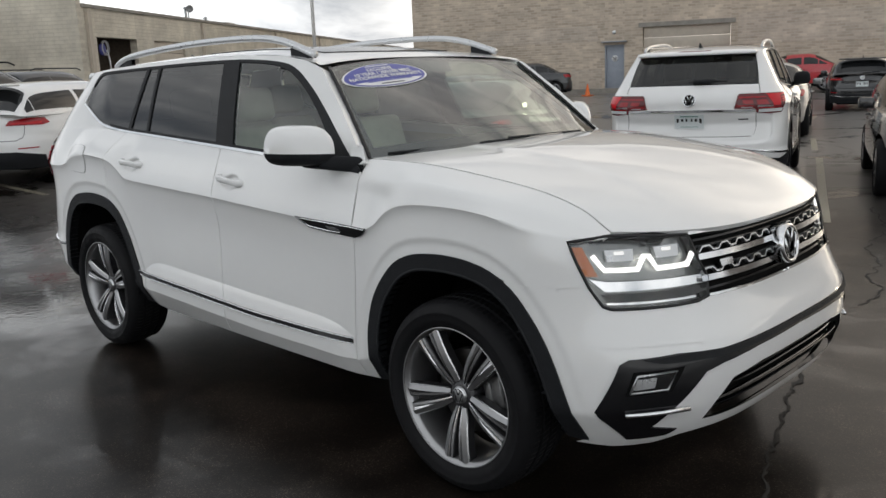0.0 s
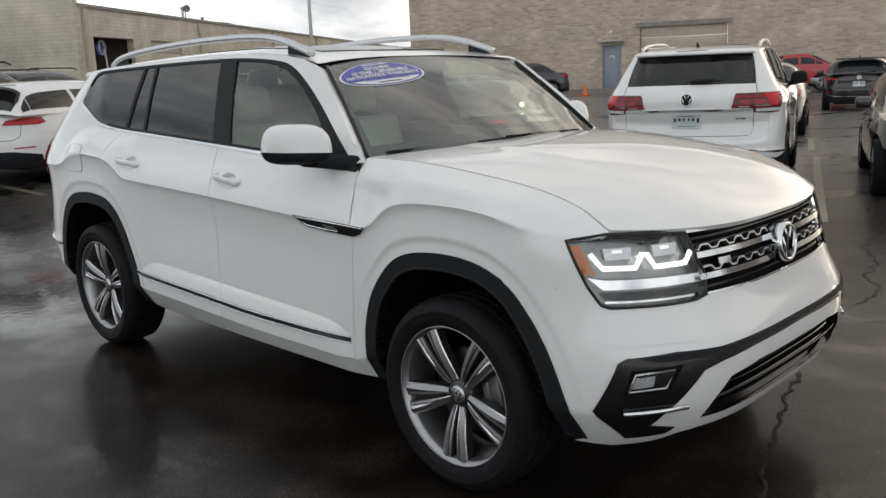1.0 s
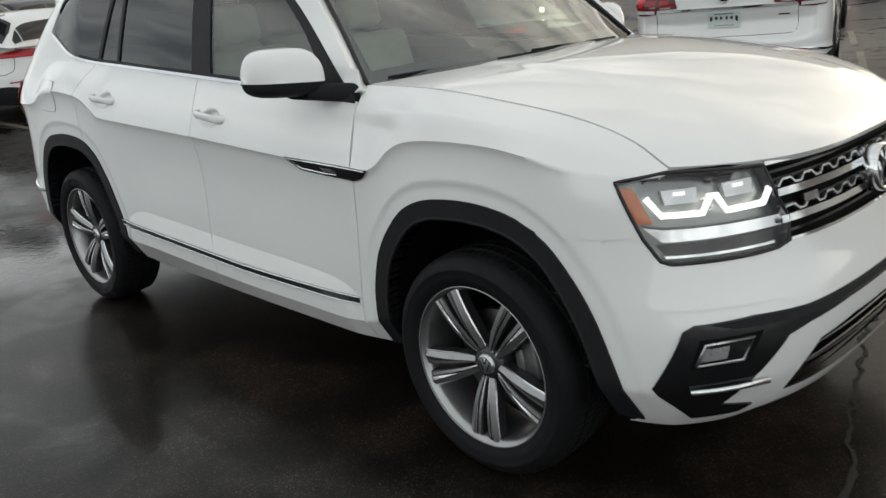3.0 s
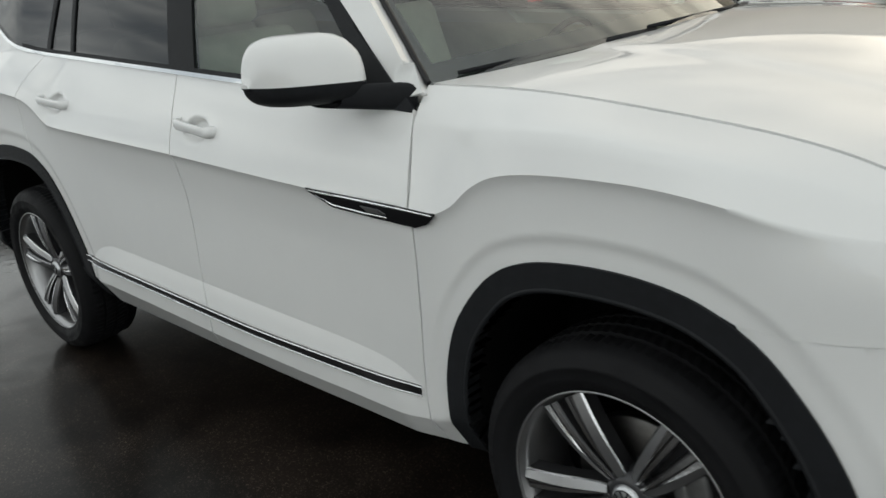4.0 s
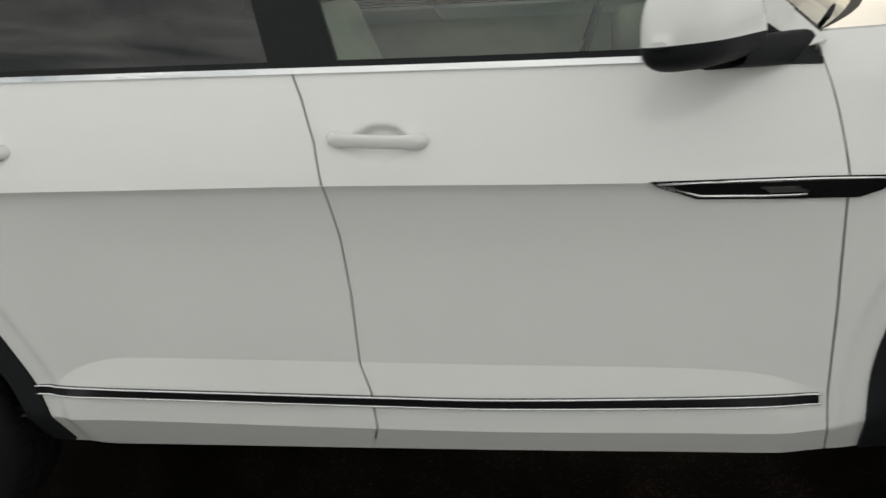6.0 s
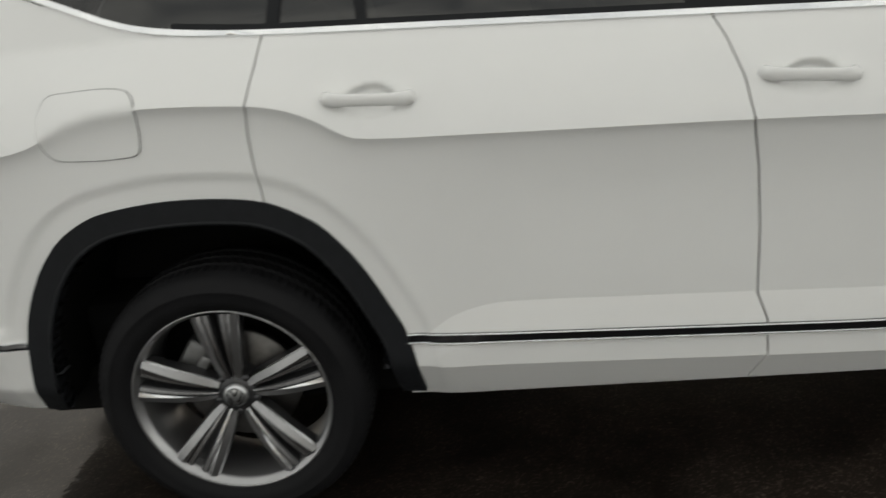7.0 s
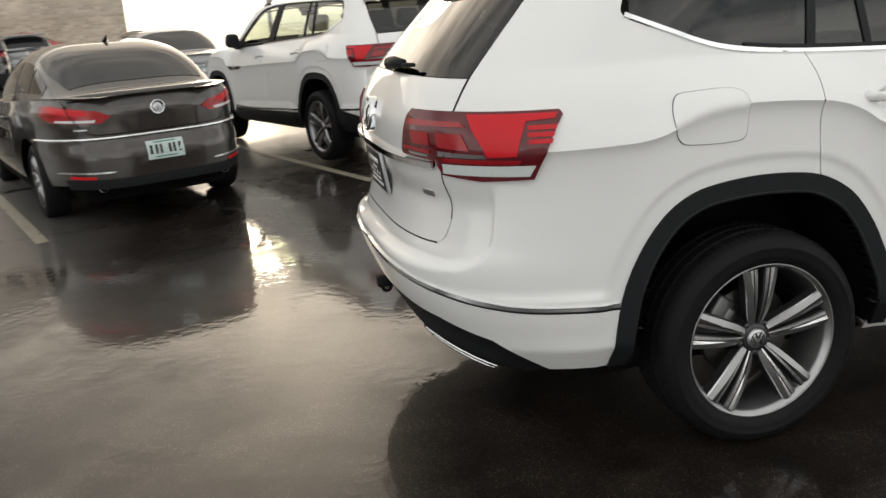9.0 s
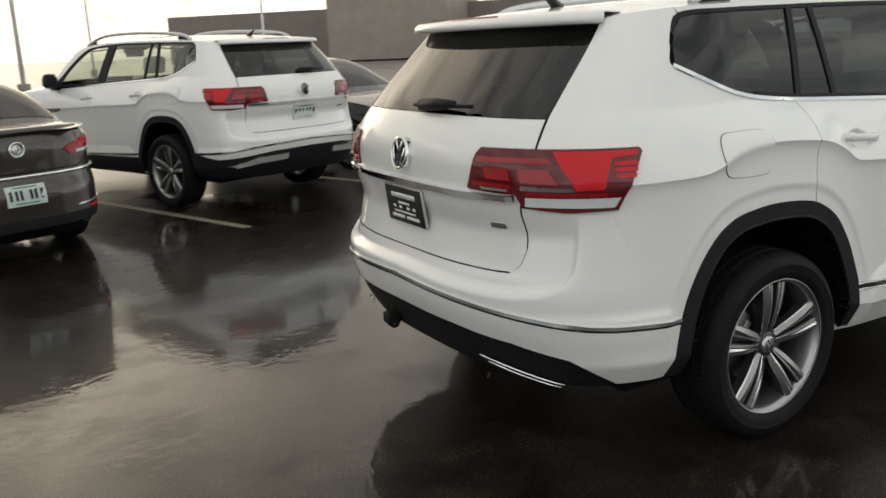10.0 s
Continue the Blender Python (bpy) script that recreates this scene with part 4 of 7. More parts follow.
    fb += [(1.10, 0.312), (0.95, 0.305), (0.80, 0.318), (0.70, 0.342), (0.59, 0.345), (0.3, 0.335), (0.0, 0.332), (0.0, 0.382), (0.50, 0.384), (0.607, 0.39), (0.535, 0.465), (0.472, 0.522), (0.29, 0.541), (0.0, 0.541)]
    both("bumper_seam", lambda: patch(band(seam, 0.02), F, 0.03, 0.0, -0.0022, flip=True), WHITE, root)
    part("front_bumper", halves(fb, F, flip=True, cell=0.014, depth=0.0), WHITE, root)
    both("bumper_ridge", lambda: patch(band([(1.0, 0.681), (0.83, 0.681), (0.64, 0.676), (0.61, 0.660)], 0.006), F, 0.02, 0.0, 0.003, flip=True), WHITE, root)
    fog = [(0.0, 0.639), (0.289, 0.638), (0.535, 0.636), (0.736, 0.648), (0.905, 0.640), (0.938, 0.624), (1.018, 0.461), (0.917, 0.347), (0.768, 0.356), (0.725, 0.377), (0.831, 0.398), (0.765, 0.449), (0.715, 0.49), (0.624, 0.573), (0.541, 0.588), (0.336, 0.603), (0.0, 0.608)]
    part("lower_grille_surround", halves(fog, F, flip=True, cell=0.025, depth=0.012, lift=0.006), GLOSS, root, "gloss black wing-shaped bumper insert")
    part("nose_band", halves([(0.0, 0.636), (0.289, 0.635), (0.53, 0.633), (0.70, 0.643), (0.86, 0.637), (0.80, 0.622), (0.53, 0.613), (0.289, 0.618), (0.0, 0.619)], F, flip=True, cell=0.03, depth=0.008, lift=0.012), TRIM, root)
    both("fog_lamp", lambda: patch([(0.915, 0.530), (0.890, 0.588), (0.752, 0.597), (0.785, 0.538)], F, 0.02, 0.012, 0.010, flip=True), CLEAR, root)
    both("fog_lamp_recess", lambda: patch([(0.925, 0.520), (0.897, 0.600), (0.715, 0.606), (0.765, 0.528)], F, 0.02, 0.0, 0.0075, flip=True), VOID, root)
    both("fog_lamp_bezel", lambda: bead([(0.915, 0.530), (0.890, 0.588), (0.752, 0.597), (0.785, 0.538), (0.915, 0.530)], F, 0.004, 0.012), SILVER, root)
    both("fog_lamp_reflector", lambda: patch([(0.900, 0.540), (0.884, 0.577), (0.82, 0.580), (0.828, 0.547)], F, 0.02, 0.002, 0.0095, flip=True), SILVER, root)
    both("fog_trim", lambda: bead([(0.928, 0.455), (0.86, 0.458), (0.80, 0.460), (0.694, 0.461)], F, 0.009, 0.018), CHROME, root)
    part("lower_grille", halves([(0.0, 0.37), (0.62, 0.37), (0.55, 0.47), (0.48, 0.535), (0.29, 0.555), (0.0, 0.555)], F, flip=True, cell=0.04, depth=0.0, lift=-0.045), VOID, root)
    for z in (0.405, 0.43, 0.482, 0.507):
        part("lower_grille_slat", halves(band([(0.0, z), (0.3, z), (0.62 - (z - 0.38) * 0.9, z)], 0.008), F, flip=True, cell=0.05, depth=0.01, lift=-0.028), GLOSS, root)
    part("lower_grille_strip", halves(band([(0.0, 0.457), (0.3, 0.457), (0.545, 0.452)], 0.010), F, flip=True, cell=0.05, depth=0.015, lift=-0.01), CHROME, root)
    part("front_splitter", halves([(0.0, 0.30), (0.6, 0.30), (0.95, 0.29), (1.1, 0.30), (1.1, 0.325), (0.95, 0.32), (0.7, 0.352), (0.0, 0.345)], F, flip=True, cell=0.05, depth=0.0, lift=-0.03), VOID, root)
    # grille
    part("grille", halves([(0.0, 0.795), (0.56, 0.80), (0.58, 0.93), (0.605, 1.025), (0.0, 1.025)], F, flip=True, cell=0.04, depth=0.0, lift=-0.030), VOID, root)
    part("grille_top_strip", halves(band([(0.0, 1.019), (0.35, 1.017), (0.598, 1.020)], 0.010), F, flip=True, cell=0.04, depth=0.02, lift=0.002), CHROME, root)
    part("hood_edge_seal", halves(band([(0.0, 1.030), (0.35, 1.029), (0.60, 1.031), (0.80, 1.038), (0.87, 1.040)], 0.006), F, flip=True, cell=0.04, depth=0.02, lift=-0.004), VOID, root)
    part("grille_bottom_strip", halves(band([(0.0, 0.802), (0.30, 0.803), (0.548, 0.808)], 0.008), F, flip=True, cell=0.04, depth=0.02, lift=0.002), CHROME, root)
    for z0 in (0.935, 0.862):
        part("grille_bar", halves(band([(0.05, z0), (0.3, z0), (0.575, z0 + 0.003)], 0.020), F, flip=True, cell=0.03, depth=0.022, lift=0.004), CHROME, root)
        zig = []
        for k in range(5):
            u = 0.09 + k * 0.10
            zig += [(u, z0 + 0.018), (u + 0.018, z0 + 0.034), (u + 0.054, z0 + 0.034), (u + 0.072, z0 + 0.018)]
        part("grille_fret", halves(band(zig, 0.006), F, flip=True, cell=0.05, depth=0.014, lift=-0.002), SILVER, root)
    for z0 in (0.828, 0.898, 0.972, 0.995):
        part("grille_slat", halves(band([(0.0, z0), (0.3, z0), (0.57, z0)], 0.008), F, flip=True, cell=0.05, depth=0.014, lift=-0.016), GLOSS, root)
    badge = Matrix.Translation(F(0.0, 0.905) + Vector((0.028, 0, 0))) @ pose(0, 0, 0, 0, -8, 0)
    bm = lathe([(0.060, 0.0), (0.060, 0.010), (0.066, 0.014), (0.073, 0.012), (0.076, 0.0), (0.076, -0.05)], 48, 0)
    emblem_bars(bm, 0.060, 0.010)
    emblem = part("front_emblem", moved(bm, badge), CHROME, root, "round chrome emblem")
    part("emblem_disc", moved(lathe([(0.0, 0.006), (0.062, 0.004), (0.062, -0.03)], 40, 0), badge), GLOSS, emblem)
    part("grille_badge", patch([(0.40, 0.892), (0.47, 0.892), (0.475, 0.915), (0.405, 0.915)], F, 0.03, 0.012, 0.004, flip=True), CHROME, root, "small chrome grille badge")
    # headlights
    lamp = [(0.895, 1.038), (1.030, 1.022), (1.008, 0.957), (0.979, 0.872), (0.945, 0.81), (0.919, 0.80), (0.69, 0.795), (0.60, 0.796), (0.555, 0.81), (0.545, 0.869), (0.577, 0.929), (0.602, 1.018)]
    both("headlight", lambda: patch(lamp, F, 0.03, 0.0, -0.045, flip=True), HOUSING, root, "grey headlight housing")
    both("headlight_lens", lambda: patch(lamp, F, 0.03, 0.006, 0.001, flip=True), CLEAR, root)
    both("headlight_rim", lambda: bead(dense(lamp, 0.03) + lamp[:1], F, 0.0055, -0.001), GLOSS, root)
    both("daytime_light", lambda: patch(band([(0.954, 0.978), (0.920, 0.928), (0.809, 0.925), (0.779, 0.968), (0.762, 0.967), (0.738, 0.922), (0.615, 0.921), (0.584, 0.956)], 0.017), F, 0.03, 0.008, -0.012, flip=True), DRL, root, "lit white daytime light strip")
    both("turn_signal", lambda: patch([(1.022, 1.006), (0.985, 1.006), (0.945, 0.909), (0.985, 0.909)], F, 0.03, 0.0, -0.008, flip=True), AMBER, root, "amber corner reflector")
    both("headlight_chrome_bar", lambda: patch([(0.975, 0.900), (0.92, 0.890), (0.548, 0.880), (0.550, 0.852), (0.93, 0.858)], F, 0.03, 0.012, -0.010, flip=True), CHROME, root)
    both("headlight_lower_panel", lambda: patch([(0.945, 0.848), (0.56, 0.844), (0.558, 0.822), (0.60, 0.816), (0.925, 0.824)], F, 0.03, 0.0, -0.025, flip=True), GLOSS, root)
    both("headlight_lower_strip", lambda: patch(band([(0.93, 0.818), (0.60, 0.812)], 0.007), F, 0.03, 0.01, -0.012, flip=True), CHROME, root)
    for w in (0.86, 0.685):
        both("headlight_projector", lambda: patch([(w - 0.045, 0.955), (w + 0.045, 0.955), (w + 0.05, 0.995), (w - 0.05, 0.995)], F, 0.02, 0.02, -0.022, flip=True), SILVER, root)
        both("headlight_led", lambda: patch([(w - 0.014, 0.978), (w + 0.018, 0.978), (w + 0.018, 0.988), (w - 0.014, 0.988)], F, 0.02, 0.004, -0.018, flip=True), LED, root)
    # tail lights
    tail_out = [(0.445, 1.081), (0.47, 1.15), (0.488, 1.20), (0.511, 1.221), (1.100, 1.221), (1.112, 1.207), (1.069, 1.128), (1.017, 1.017), (0.85, 1.010), (0.69, 1.022), (0.66, 1.066), (0.46, 1.072)]
    lights = both("tail_light", lambda: patch(tail_out, R, 0.025, 0.02, 0.009), RED_DARK, root, "red wraparound tail light")
    zones = [("lamp_band", [(0.80, 1.212), (1.095, 1.212), (1.088, 1.196), (1.0, 1.19), (0.965, 1.095), (0.872, 1.090)], RED_LIT),
             ("lamp_upper", [(0.50, 1.19), (0.78, 1.19), (0.80, 1.175), (0.50, 1.172)], RED), ("lamp_inner", [(0.53, 1.155), (0.635, 1.155), (0.64, 1.115), (0.54, 1.115)], RED), ("lamp_inner", [(0.675, 1.155), (0.785, 1.155), (0.81, 1.105), (0.68, 1.11)], RED),
             ("lamp_lower", [(0.70, 1.080), (0.98, 1.080), (0.975, 1.068), (0.70, 1.067)], RED), ("lamp_lower", [(0.47, 1.104), (0.64, 1.10), (0.64, 1.09), (0.48, 1.092)], RED),
             ("reversing_lens", [(0.70, 1.060), (1.024, 1.062), (1.004, 1.028), (0.70, 1.028)], PLATE), ("reversing_lens", [(0.68, 1.10), (0.86, 1.098), (0.868, 1.086), (0.68, 1.085)], SILVER), ("lamp_grey", [(0.51, 1.088), (0.63, 1.086), (0.63, 1.078), (0.52, 1.079)], SILVER)]
    zones += [("lamp_bar", [(1.005, z), (1.090 - (1.165 - z) * 0.4, z), (1.085 - (1.165 - z) * 0.4, z - 0.013), (1.005, z - 0.013)], RED_LIT) for z in (1.178, 1.158, 1.138)]
    for nm, poly, m in zones:
        a = part(nm, patch(poly, R, 0.03, 0.003, 0.0125), m, lights[0])
        b = part(nm, flipped(patch(poly, R, 0.03, 0.003, 0.0125)), m, lights[1])
    part("gate_chrome_bar", halves([(0.0, 1.066), (0.35, 1.065), (0.655, 1.063), (0.662, 1.044), (0.35, 1.043), (0.0, 1.042)], R, cell=0.03, depth=0.025, lift=0.024), CHROME, root)
    bm = lathe([(0.056, 0.0), (0.056, -0.010), (0.061, -0.013), (0.067, -0.010), (0.068, 0.0), (0.068, 0.02)], 40, 0)
    emblem_bars(bm, 0.056, -0.010)
    back_badge = Matrix.Translation(R(0.0, 1.165) + Vector((-0.012, 0, 0))) @ pose(0, 0, 0, 0, 10, 0)
    emblem = part("rear_emblem", moved(bm, back_badge), CHROME, root, "round chrome emblem")
    part("emblem_disc", moved(lathe([(0.0, -0.004), (0.057, -0.003), (0.057, 0.01)], 36, 0), back_badge), GLOSS, emblem)
    # rear wiper
    bm = bmesh.new()
    tube([R(0.03, 1.352) + Vector((-0.03, 0, 0.0)), R(0.18, 1.360) + Vector((-0.045, 0, 0)), R(0.30, 1.363) + Vector((-0.045, 0, 0))], [0.026, 0.024, 0.014], 8, bm)
    tube([R(-0.02, 1.352) + Vector((-0.035, 0, 0)), R(0.30, 1.356) + Vector((-0.04, 0, 0)), R(0.41, 1.358) + Vector((-0.035, 0, 0))], 0.008, 6, bm)
    part("rear_wiper", bm, TRIM, root)
    # cladding, strips and badges
    for arch, c in ((ARCH_F, (0.02, 0.375)), (ARCH_R, (-2.98, 0.385))):
        line = [(x, z) for x, z in arch]
        ringp = line + inward(line, c, 0.064)[::-1]
        both("arch_moulding", lambda: patch(ringp, flank, 0.025, 0.05, 0.007), TRIM, root, "matt black wheel arch moulding")
        edge_in = inward(line, c, 0.062)
        both("arch_lip", lambda: tube([flank(x, z) + Vector((0, -0.003, 0)) for x, z in edge_in], 0.007, 6), TRIM, root)
        def liner():
            rows = [[flank(x, z) + Vector((0, 0.02, 0)), Vector((x, -0.80, z + 0.01)), Vector((x, -0.56, z))] for x, z in edge_in]
            bm = sheet(rows)
            mid = bm.verts.new((c[0], -0.56, 0.3))
            rim = [bm.verts.new((x, -0.56, z)) for x, z in edge_in]
            for p, q2 in zip(rim, rim[1:]):
                bm.faces.new((p, q2, mid))
            return bm
        both("wheel_liner", liner, VOID, root)
    sill = [(-2.474, 0.531), (-2.2, 0.523), (-1.592, 0.499), (-1.279, 0.488), (-0.9, 0.487), (-0.575, 0.490)]
    both("sill_strip", lambda: patch(band(spline(sill, 4), 0.026), flank, 0.03, 0.012, 0.007), GLOSS, root, "black sill strip edged in chrome")
    for dz in (0.0115, -0.0115):
        both("sill_chrome", lambda: bead([(x, z + dz) for x, z in spline(sill, 14)], flank, 0.0026, 0.0085), CHROME, root)
    rear_strip = [(0.0, 0.676), (0.412, 0.661), (0.679, 0.638), (0.84, 0.618), (1.0, 0.602), (1.285, 0.591)]
    part("bumper_chrome_strip", halves(band(spline(rear_strip, 4), 0.013), R, cell=0.03, depth=0.012, lift=0.008), CHROME, root)
    # black band laid under the chrome as its painted shadow
    part("bumper_strip_shadow", halves(band([(u, v - 0.011) for u, v in spline(rear_strip, 4)], 0.010), R, cell=0.03, depth=0.006, lift=0.003), GLOSS, root)
    tag = [(-0.915, 0.997), (-0.60, 0.990), (-0.445, 0.984), (-0.475, 0.956), (-0.516, 0.942), (-0.667, 0.947), (-0.823, 0.955)]
    both("side_badge", lambda: patch(tag, flank, 0.02, 0.012, 0.008), GLOSS, root, "gloss black side badge edged in chrome")
    both("side_badge_rim", lambda: bead([(-0.62, 0.953), (-0.70, 0.954), (-0.823, 0.960), (-0.905, 0.993), (-0.76, 0.990), (-0.60, 0.986), (-0.46, 0.980)], flank, 0.0036, 0.009), CHROME, root)
    both("side_badge_plaque", lambda: patch([(-0.70, 0.978), (-0.63, 0.976), (-0.61, 0.962), (-0.68, 0.963)], flank, 0.03, 0.003, 0.010), SILVER, root)
    # handles
    for x0, x1, z0, z1, door in ((-1.597, -1.366, 1.127, 1.106, doors_f), (-2.613, -2.383, 1.166, 1.148, doors_r)):
        part("door_handle", handle_mesh(x0, x1, z0, z1), WHITE, door[0])
        part("door_handle", flipped(handle_mesh(x0, x1, z0, z1)), WHITE, door[1])
    # door mirrors
    def shell(lo, hi):
        bm = bmesh.new()
        rows = []
        for i in range(29):
            s = 1 - (1 - i / 28) ** 2.0
            y = lerp(-0.905, -1.125, s)
            x = lerp(-0.715, -0.845, s)
            r = max(0.006, 1 - abs(2 * s - 0.95) ** 4.5) ** 0.5
            up2, dp = 0.128 * r * lerp(0.94, 0.9, s), 0.115 * lerp(1.0, 0.82, s) * (0.12 + 0.88 * r)
            row = []
            for k in range(13):
                a = lerp(lo, hi, k / 12)
                ca, sa = math.cos(a), math.sin(a)
                px = x - 0.055 + dp * (abs(ca) ** 0.7) * (1 if ca > 0 else -1) * (1.0 if ca > 0 else 0.55)
                row.append((px, y, 1.272 + up2 * (abs(sa) ** 0.8) * (1 if sa > 0 else -1) * (1.0 if sa > 0 else 0.46) + 0.012 * s))
            rows.append(row)
        sheet(rows, bm)
        for row in (rows[0], rows[-1]):
            f = bm.faces.new([bm.verts.new(p) for p in row])
        bmesh.ops.recalc_face_normals(bm, faces=bm.faces[:])
        return bm
    mirrors = both("door_mirror", lambda: shell(0.0, math.pi), WHITE, root, "white door mirror on a black foot")
    for k, mk in enumerate((lambda bm: bm, flipped)):
        part("mirror_base", mk(shell(math.pi, 2 * math.pi)), TRIM, mirrors[k])
        rows = []
        for i in range(9):
            f = i / 8
            x, y, z = lerp(-0.775, -0.625, f), lerp(-0.985, -0.872, f), lerp(1.241, 1.226, f)
            deep, high = lerp(0.055, 0.050, f), lerp(0.028, 0.034, f)
            ring = [(x + deep * math.copysign(abs(math.cos(a)) ** 0.6, math.cos(a)) * 0.9, y + deep * 0.25 * math.cos(a), z + high * math.copysign(abs(math.sin(a)) ** 0.6, math.sin(a))) for a in [2 * math.pi * k / 16 for k in range(16)]]
            rows.append(ring + ring[:1])
        bm = sheet(rows)
        bmesh.ops.recalc_face_normals(bm, faces=bm.faces[:])
        part("mirror_foot", mk(bm), TRIM, mirrors[k])
        bm = moved(block((-0.004, -0.058, -0.045), (0.004, 0.058, 0.055), 0.003), pose(-0.862, -1.01, 1.285, 0, 0, -28))
        part("mirror_glass", mk(bm), CHROME, mirrors[k])
    # roof rails
    def rail():
        pts = spline([(-3.16, -0.650, 1.705), (-3.06, -0.648, 1.742), (-2.8, -0.645, 1.772), (-2.3, -0.642, 1.796), (-1.85, -0.640, 1.800), (-1.55, -0.640, 1.790), (-1.36, -0.642, 1.762), (-1.22, -0.645, 1.722), (-1.13, -0.648, 1.694)], 4)
        return tube(pts, 0.019, 10, flat=0.95)
    both("roof_rail", rail, SILVER, root, "silver roof rail")
    rail_z = table([(-3.16, 1.705), (-3.06, 1.742), (-2.8, 1.772), (-2.3, 1.796), (-1.85, 1.800), (-1.55, 1.790), (-1.36, 1.762), (-1.22, 1.722), (-1.13, 1.694)])
    for span_x in ((-1.17, -1.21, -1.26, -1.31), (-3.14, -3.08, -3.0, -2.95)):
        both("rail_foot", lambda: sheet([[(x, -0.655, roof(x, -0.64).z - 0.012), (x, -0.655, rail_z(x) - 0.004), (x, -0.632, rail_z(x) - 0.004), (x, -0.632, roof(x, -0.63).z - 0.012)] for x in span_x]), TRIM, root)
    bm = tube([(-3.28, 0, 1.715), (-3.33, 0, 1.755), (-3.37, 0, 1.775)], [0.03, 0.016, 0.005], 8, flat=1.0)
    part("roof_aerial", bm, GLOSS, root)
    # underside and cabin
    part("underbody", block((-3.62, -0.80, 0.27), (0.60, 0.80, 0.40), 0.03), VOID, root)
    part("cabin_floor", block((-3.45, -0.76, 0.40), (-0.45, 0.76, 0.60), 0.02), VOID, root)
    for y in (-0.40, 0.40):
        seat_parts(root, -1.55, y)
    for y in (-0.36, 0.0, 0.36):
        seat_parts(root, -2.30, y, 0.35)
    part("dashboard", block((-0.98, -0.69, 0.78), (-0.47, 0.69, 1.205), 0.06, segments=3), DASH, root)
    ringw = lathe([(0.178, -0.012), (0.190, -0.012), (0.196, 0.0), (0.190, 0.012), (0.178, 0.012), (0.172, 0.0), (0.178, -0.012)], 40, 0)
    block((-0.02, -0.17, -0.02), (0.02, 0.17, 0.02), 0.008, ringw)
    part("steering_wheel", moved(ringw, pose(-1.08, 0.40, 1.08, 0, 22, 0)), DASH, root)
    part("headliner", patch([(-1.2, -0.60), (-1.2, 0.60), (-3.4, 0.60), (-3.4, -0.60)], roof, 0.15, 0.0, -0.03), LINER, root)
    both("door_lining", lambda: patch([(-0.75, 0.62), (-2.40, 0.62), (-2.42, 1.02), (-3.2, 1.04), (-3.2, 1.30), (-1.6, 1.24), (-0.75, 1.19)], flank, 0.15, 0.0, -0.07), SEAT, root)
    bm = block((-0.03, -0.12, -0.035), (0.0, 0.12, 0.035), 0.012)
    part("rear_view_mirror", moved(bm, pose(-1.02, 0.0, 1.585, 0, 0, 0)), GLOSS, root)
    for x in (0.0, -2.98):
        for s in (-1, 1):
            wheel_set(root, (x, s * 0.858, 0.375), s, MACHINED, GREY_WHEEL, 38.0 if x == 0.0 else -1.0, -12.0 if x == 0.0 else 215.0)
    return root


def roof_mesh():
    rows = []
    for i in range(61):
        x = lerp(-1.02, -3.56, i / 60)
        e = -flank(x, ZT(x)).y - 0.001
        row = []
        for k in range(41):
            y = lerp(-e, e, k / 40)
            front = -1.105 + 0.085 * (y / 0.67) ** 2
            xx = lerp(front, -3.56, i / 60)
            row.append(roof(xx, y))
        rows.append(row)
    return sheet(rows)




# ---- other parked cars ----
def paint(name, col, metal=0.0, rough=0.3):
    return mat(name, col, rough, metal, coat=1.0, spread=0.06, scale=4.0)


TINT = mat("tinted_car_glass", (0.012, 0.013, 0.014), 0.05)
ALLOY = mat("plain_alloy", (0.42, 0.42, 0.43), 0.35, 1.0, spread=0.1)


def plain_wheel(root, centre, sign, radius):
    """Tyre, dish with ten spokes and cap for a car farther off."""
    place = Matrix.Translation(centre) @ Matrix.Diagonal((1, -sign, 1, 1))

    def put(name, bm, material, up):
        moved(bm, place)
        if sign > 0:
            bmesh.ops.reverse_faces(bm, faces=bm.faces[:])
        return part(name, bm, material, up)

    r = radius
    rim = put("wheel", lathe([(0.66 * r, -0.095), (0.71 * r, -0.10), (0.70 * r, -0.085), (0.64 * r, -0.07), (0.62 * r, 0.08)], 36), ALLOY, root)
    put("tyre", lathe([(0.68 * r, -0.09), (0.75 * r, -0.108), (0.88 * r, -0.11), (0.97 * r, -0.095), (r, -0.07), (r, 0.07), (0.97 * r, 0.095), (0.7 * r, 0.10)], 48), RUBBER, rim)
    bm = bmesh.new()
    for k in range(10):
        a = 2 * math.pi * (k // 2) / 5 + (0.16 if k % 2 else -0.16)
        b = 2 * math.pi * (k // 2) / 5 + (0.26 if k % 2 else -0.26)
        p0, p1 = (0.10 * r * math.cos(a), -0.07, 0.10 * r * math.sin(a)), (0.67 * r * math.cos(b), -0.085, 0.67 * r * math.sin(b))
        tube([p0, p1], [0.018, 0.022], 6, bm)
    put("spokes", bm, ALLOY, rim)
    put("brake_disc", lathe([(0.0, -0.02), (0.5 * r, -0.02), (0.5 * r, 0.02)], 28), VOID, rim)
    put("hub_cap", lathe([(0.0, -0.085), (0.10 * r, -0.083), (0.17 * r, -0.06)], 20), ALLOY, rim)


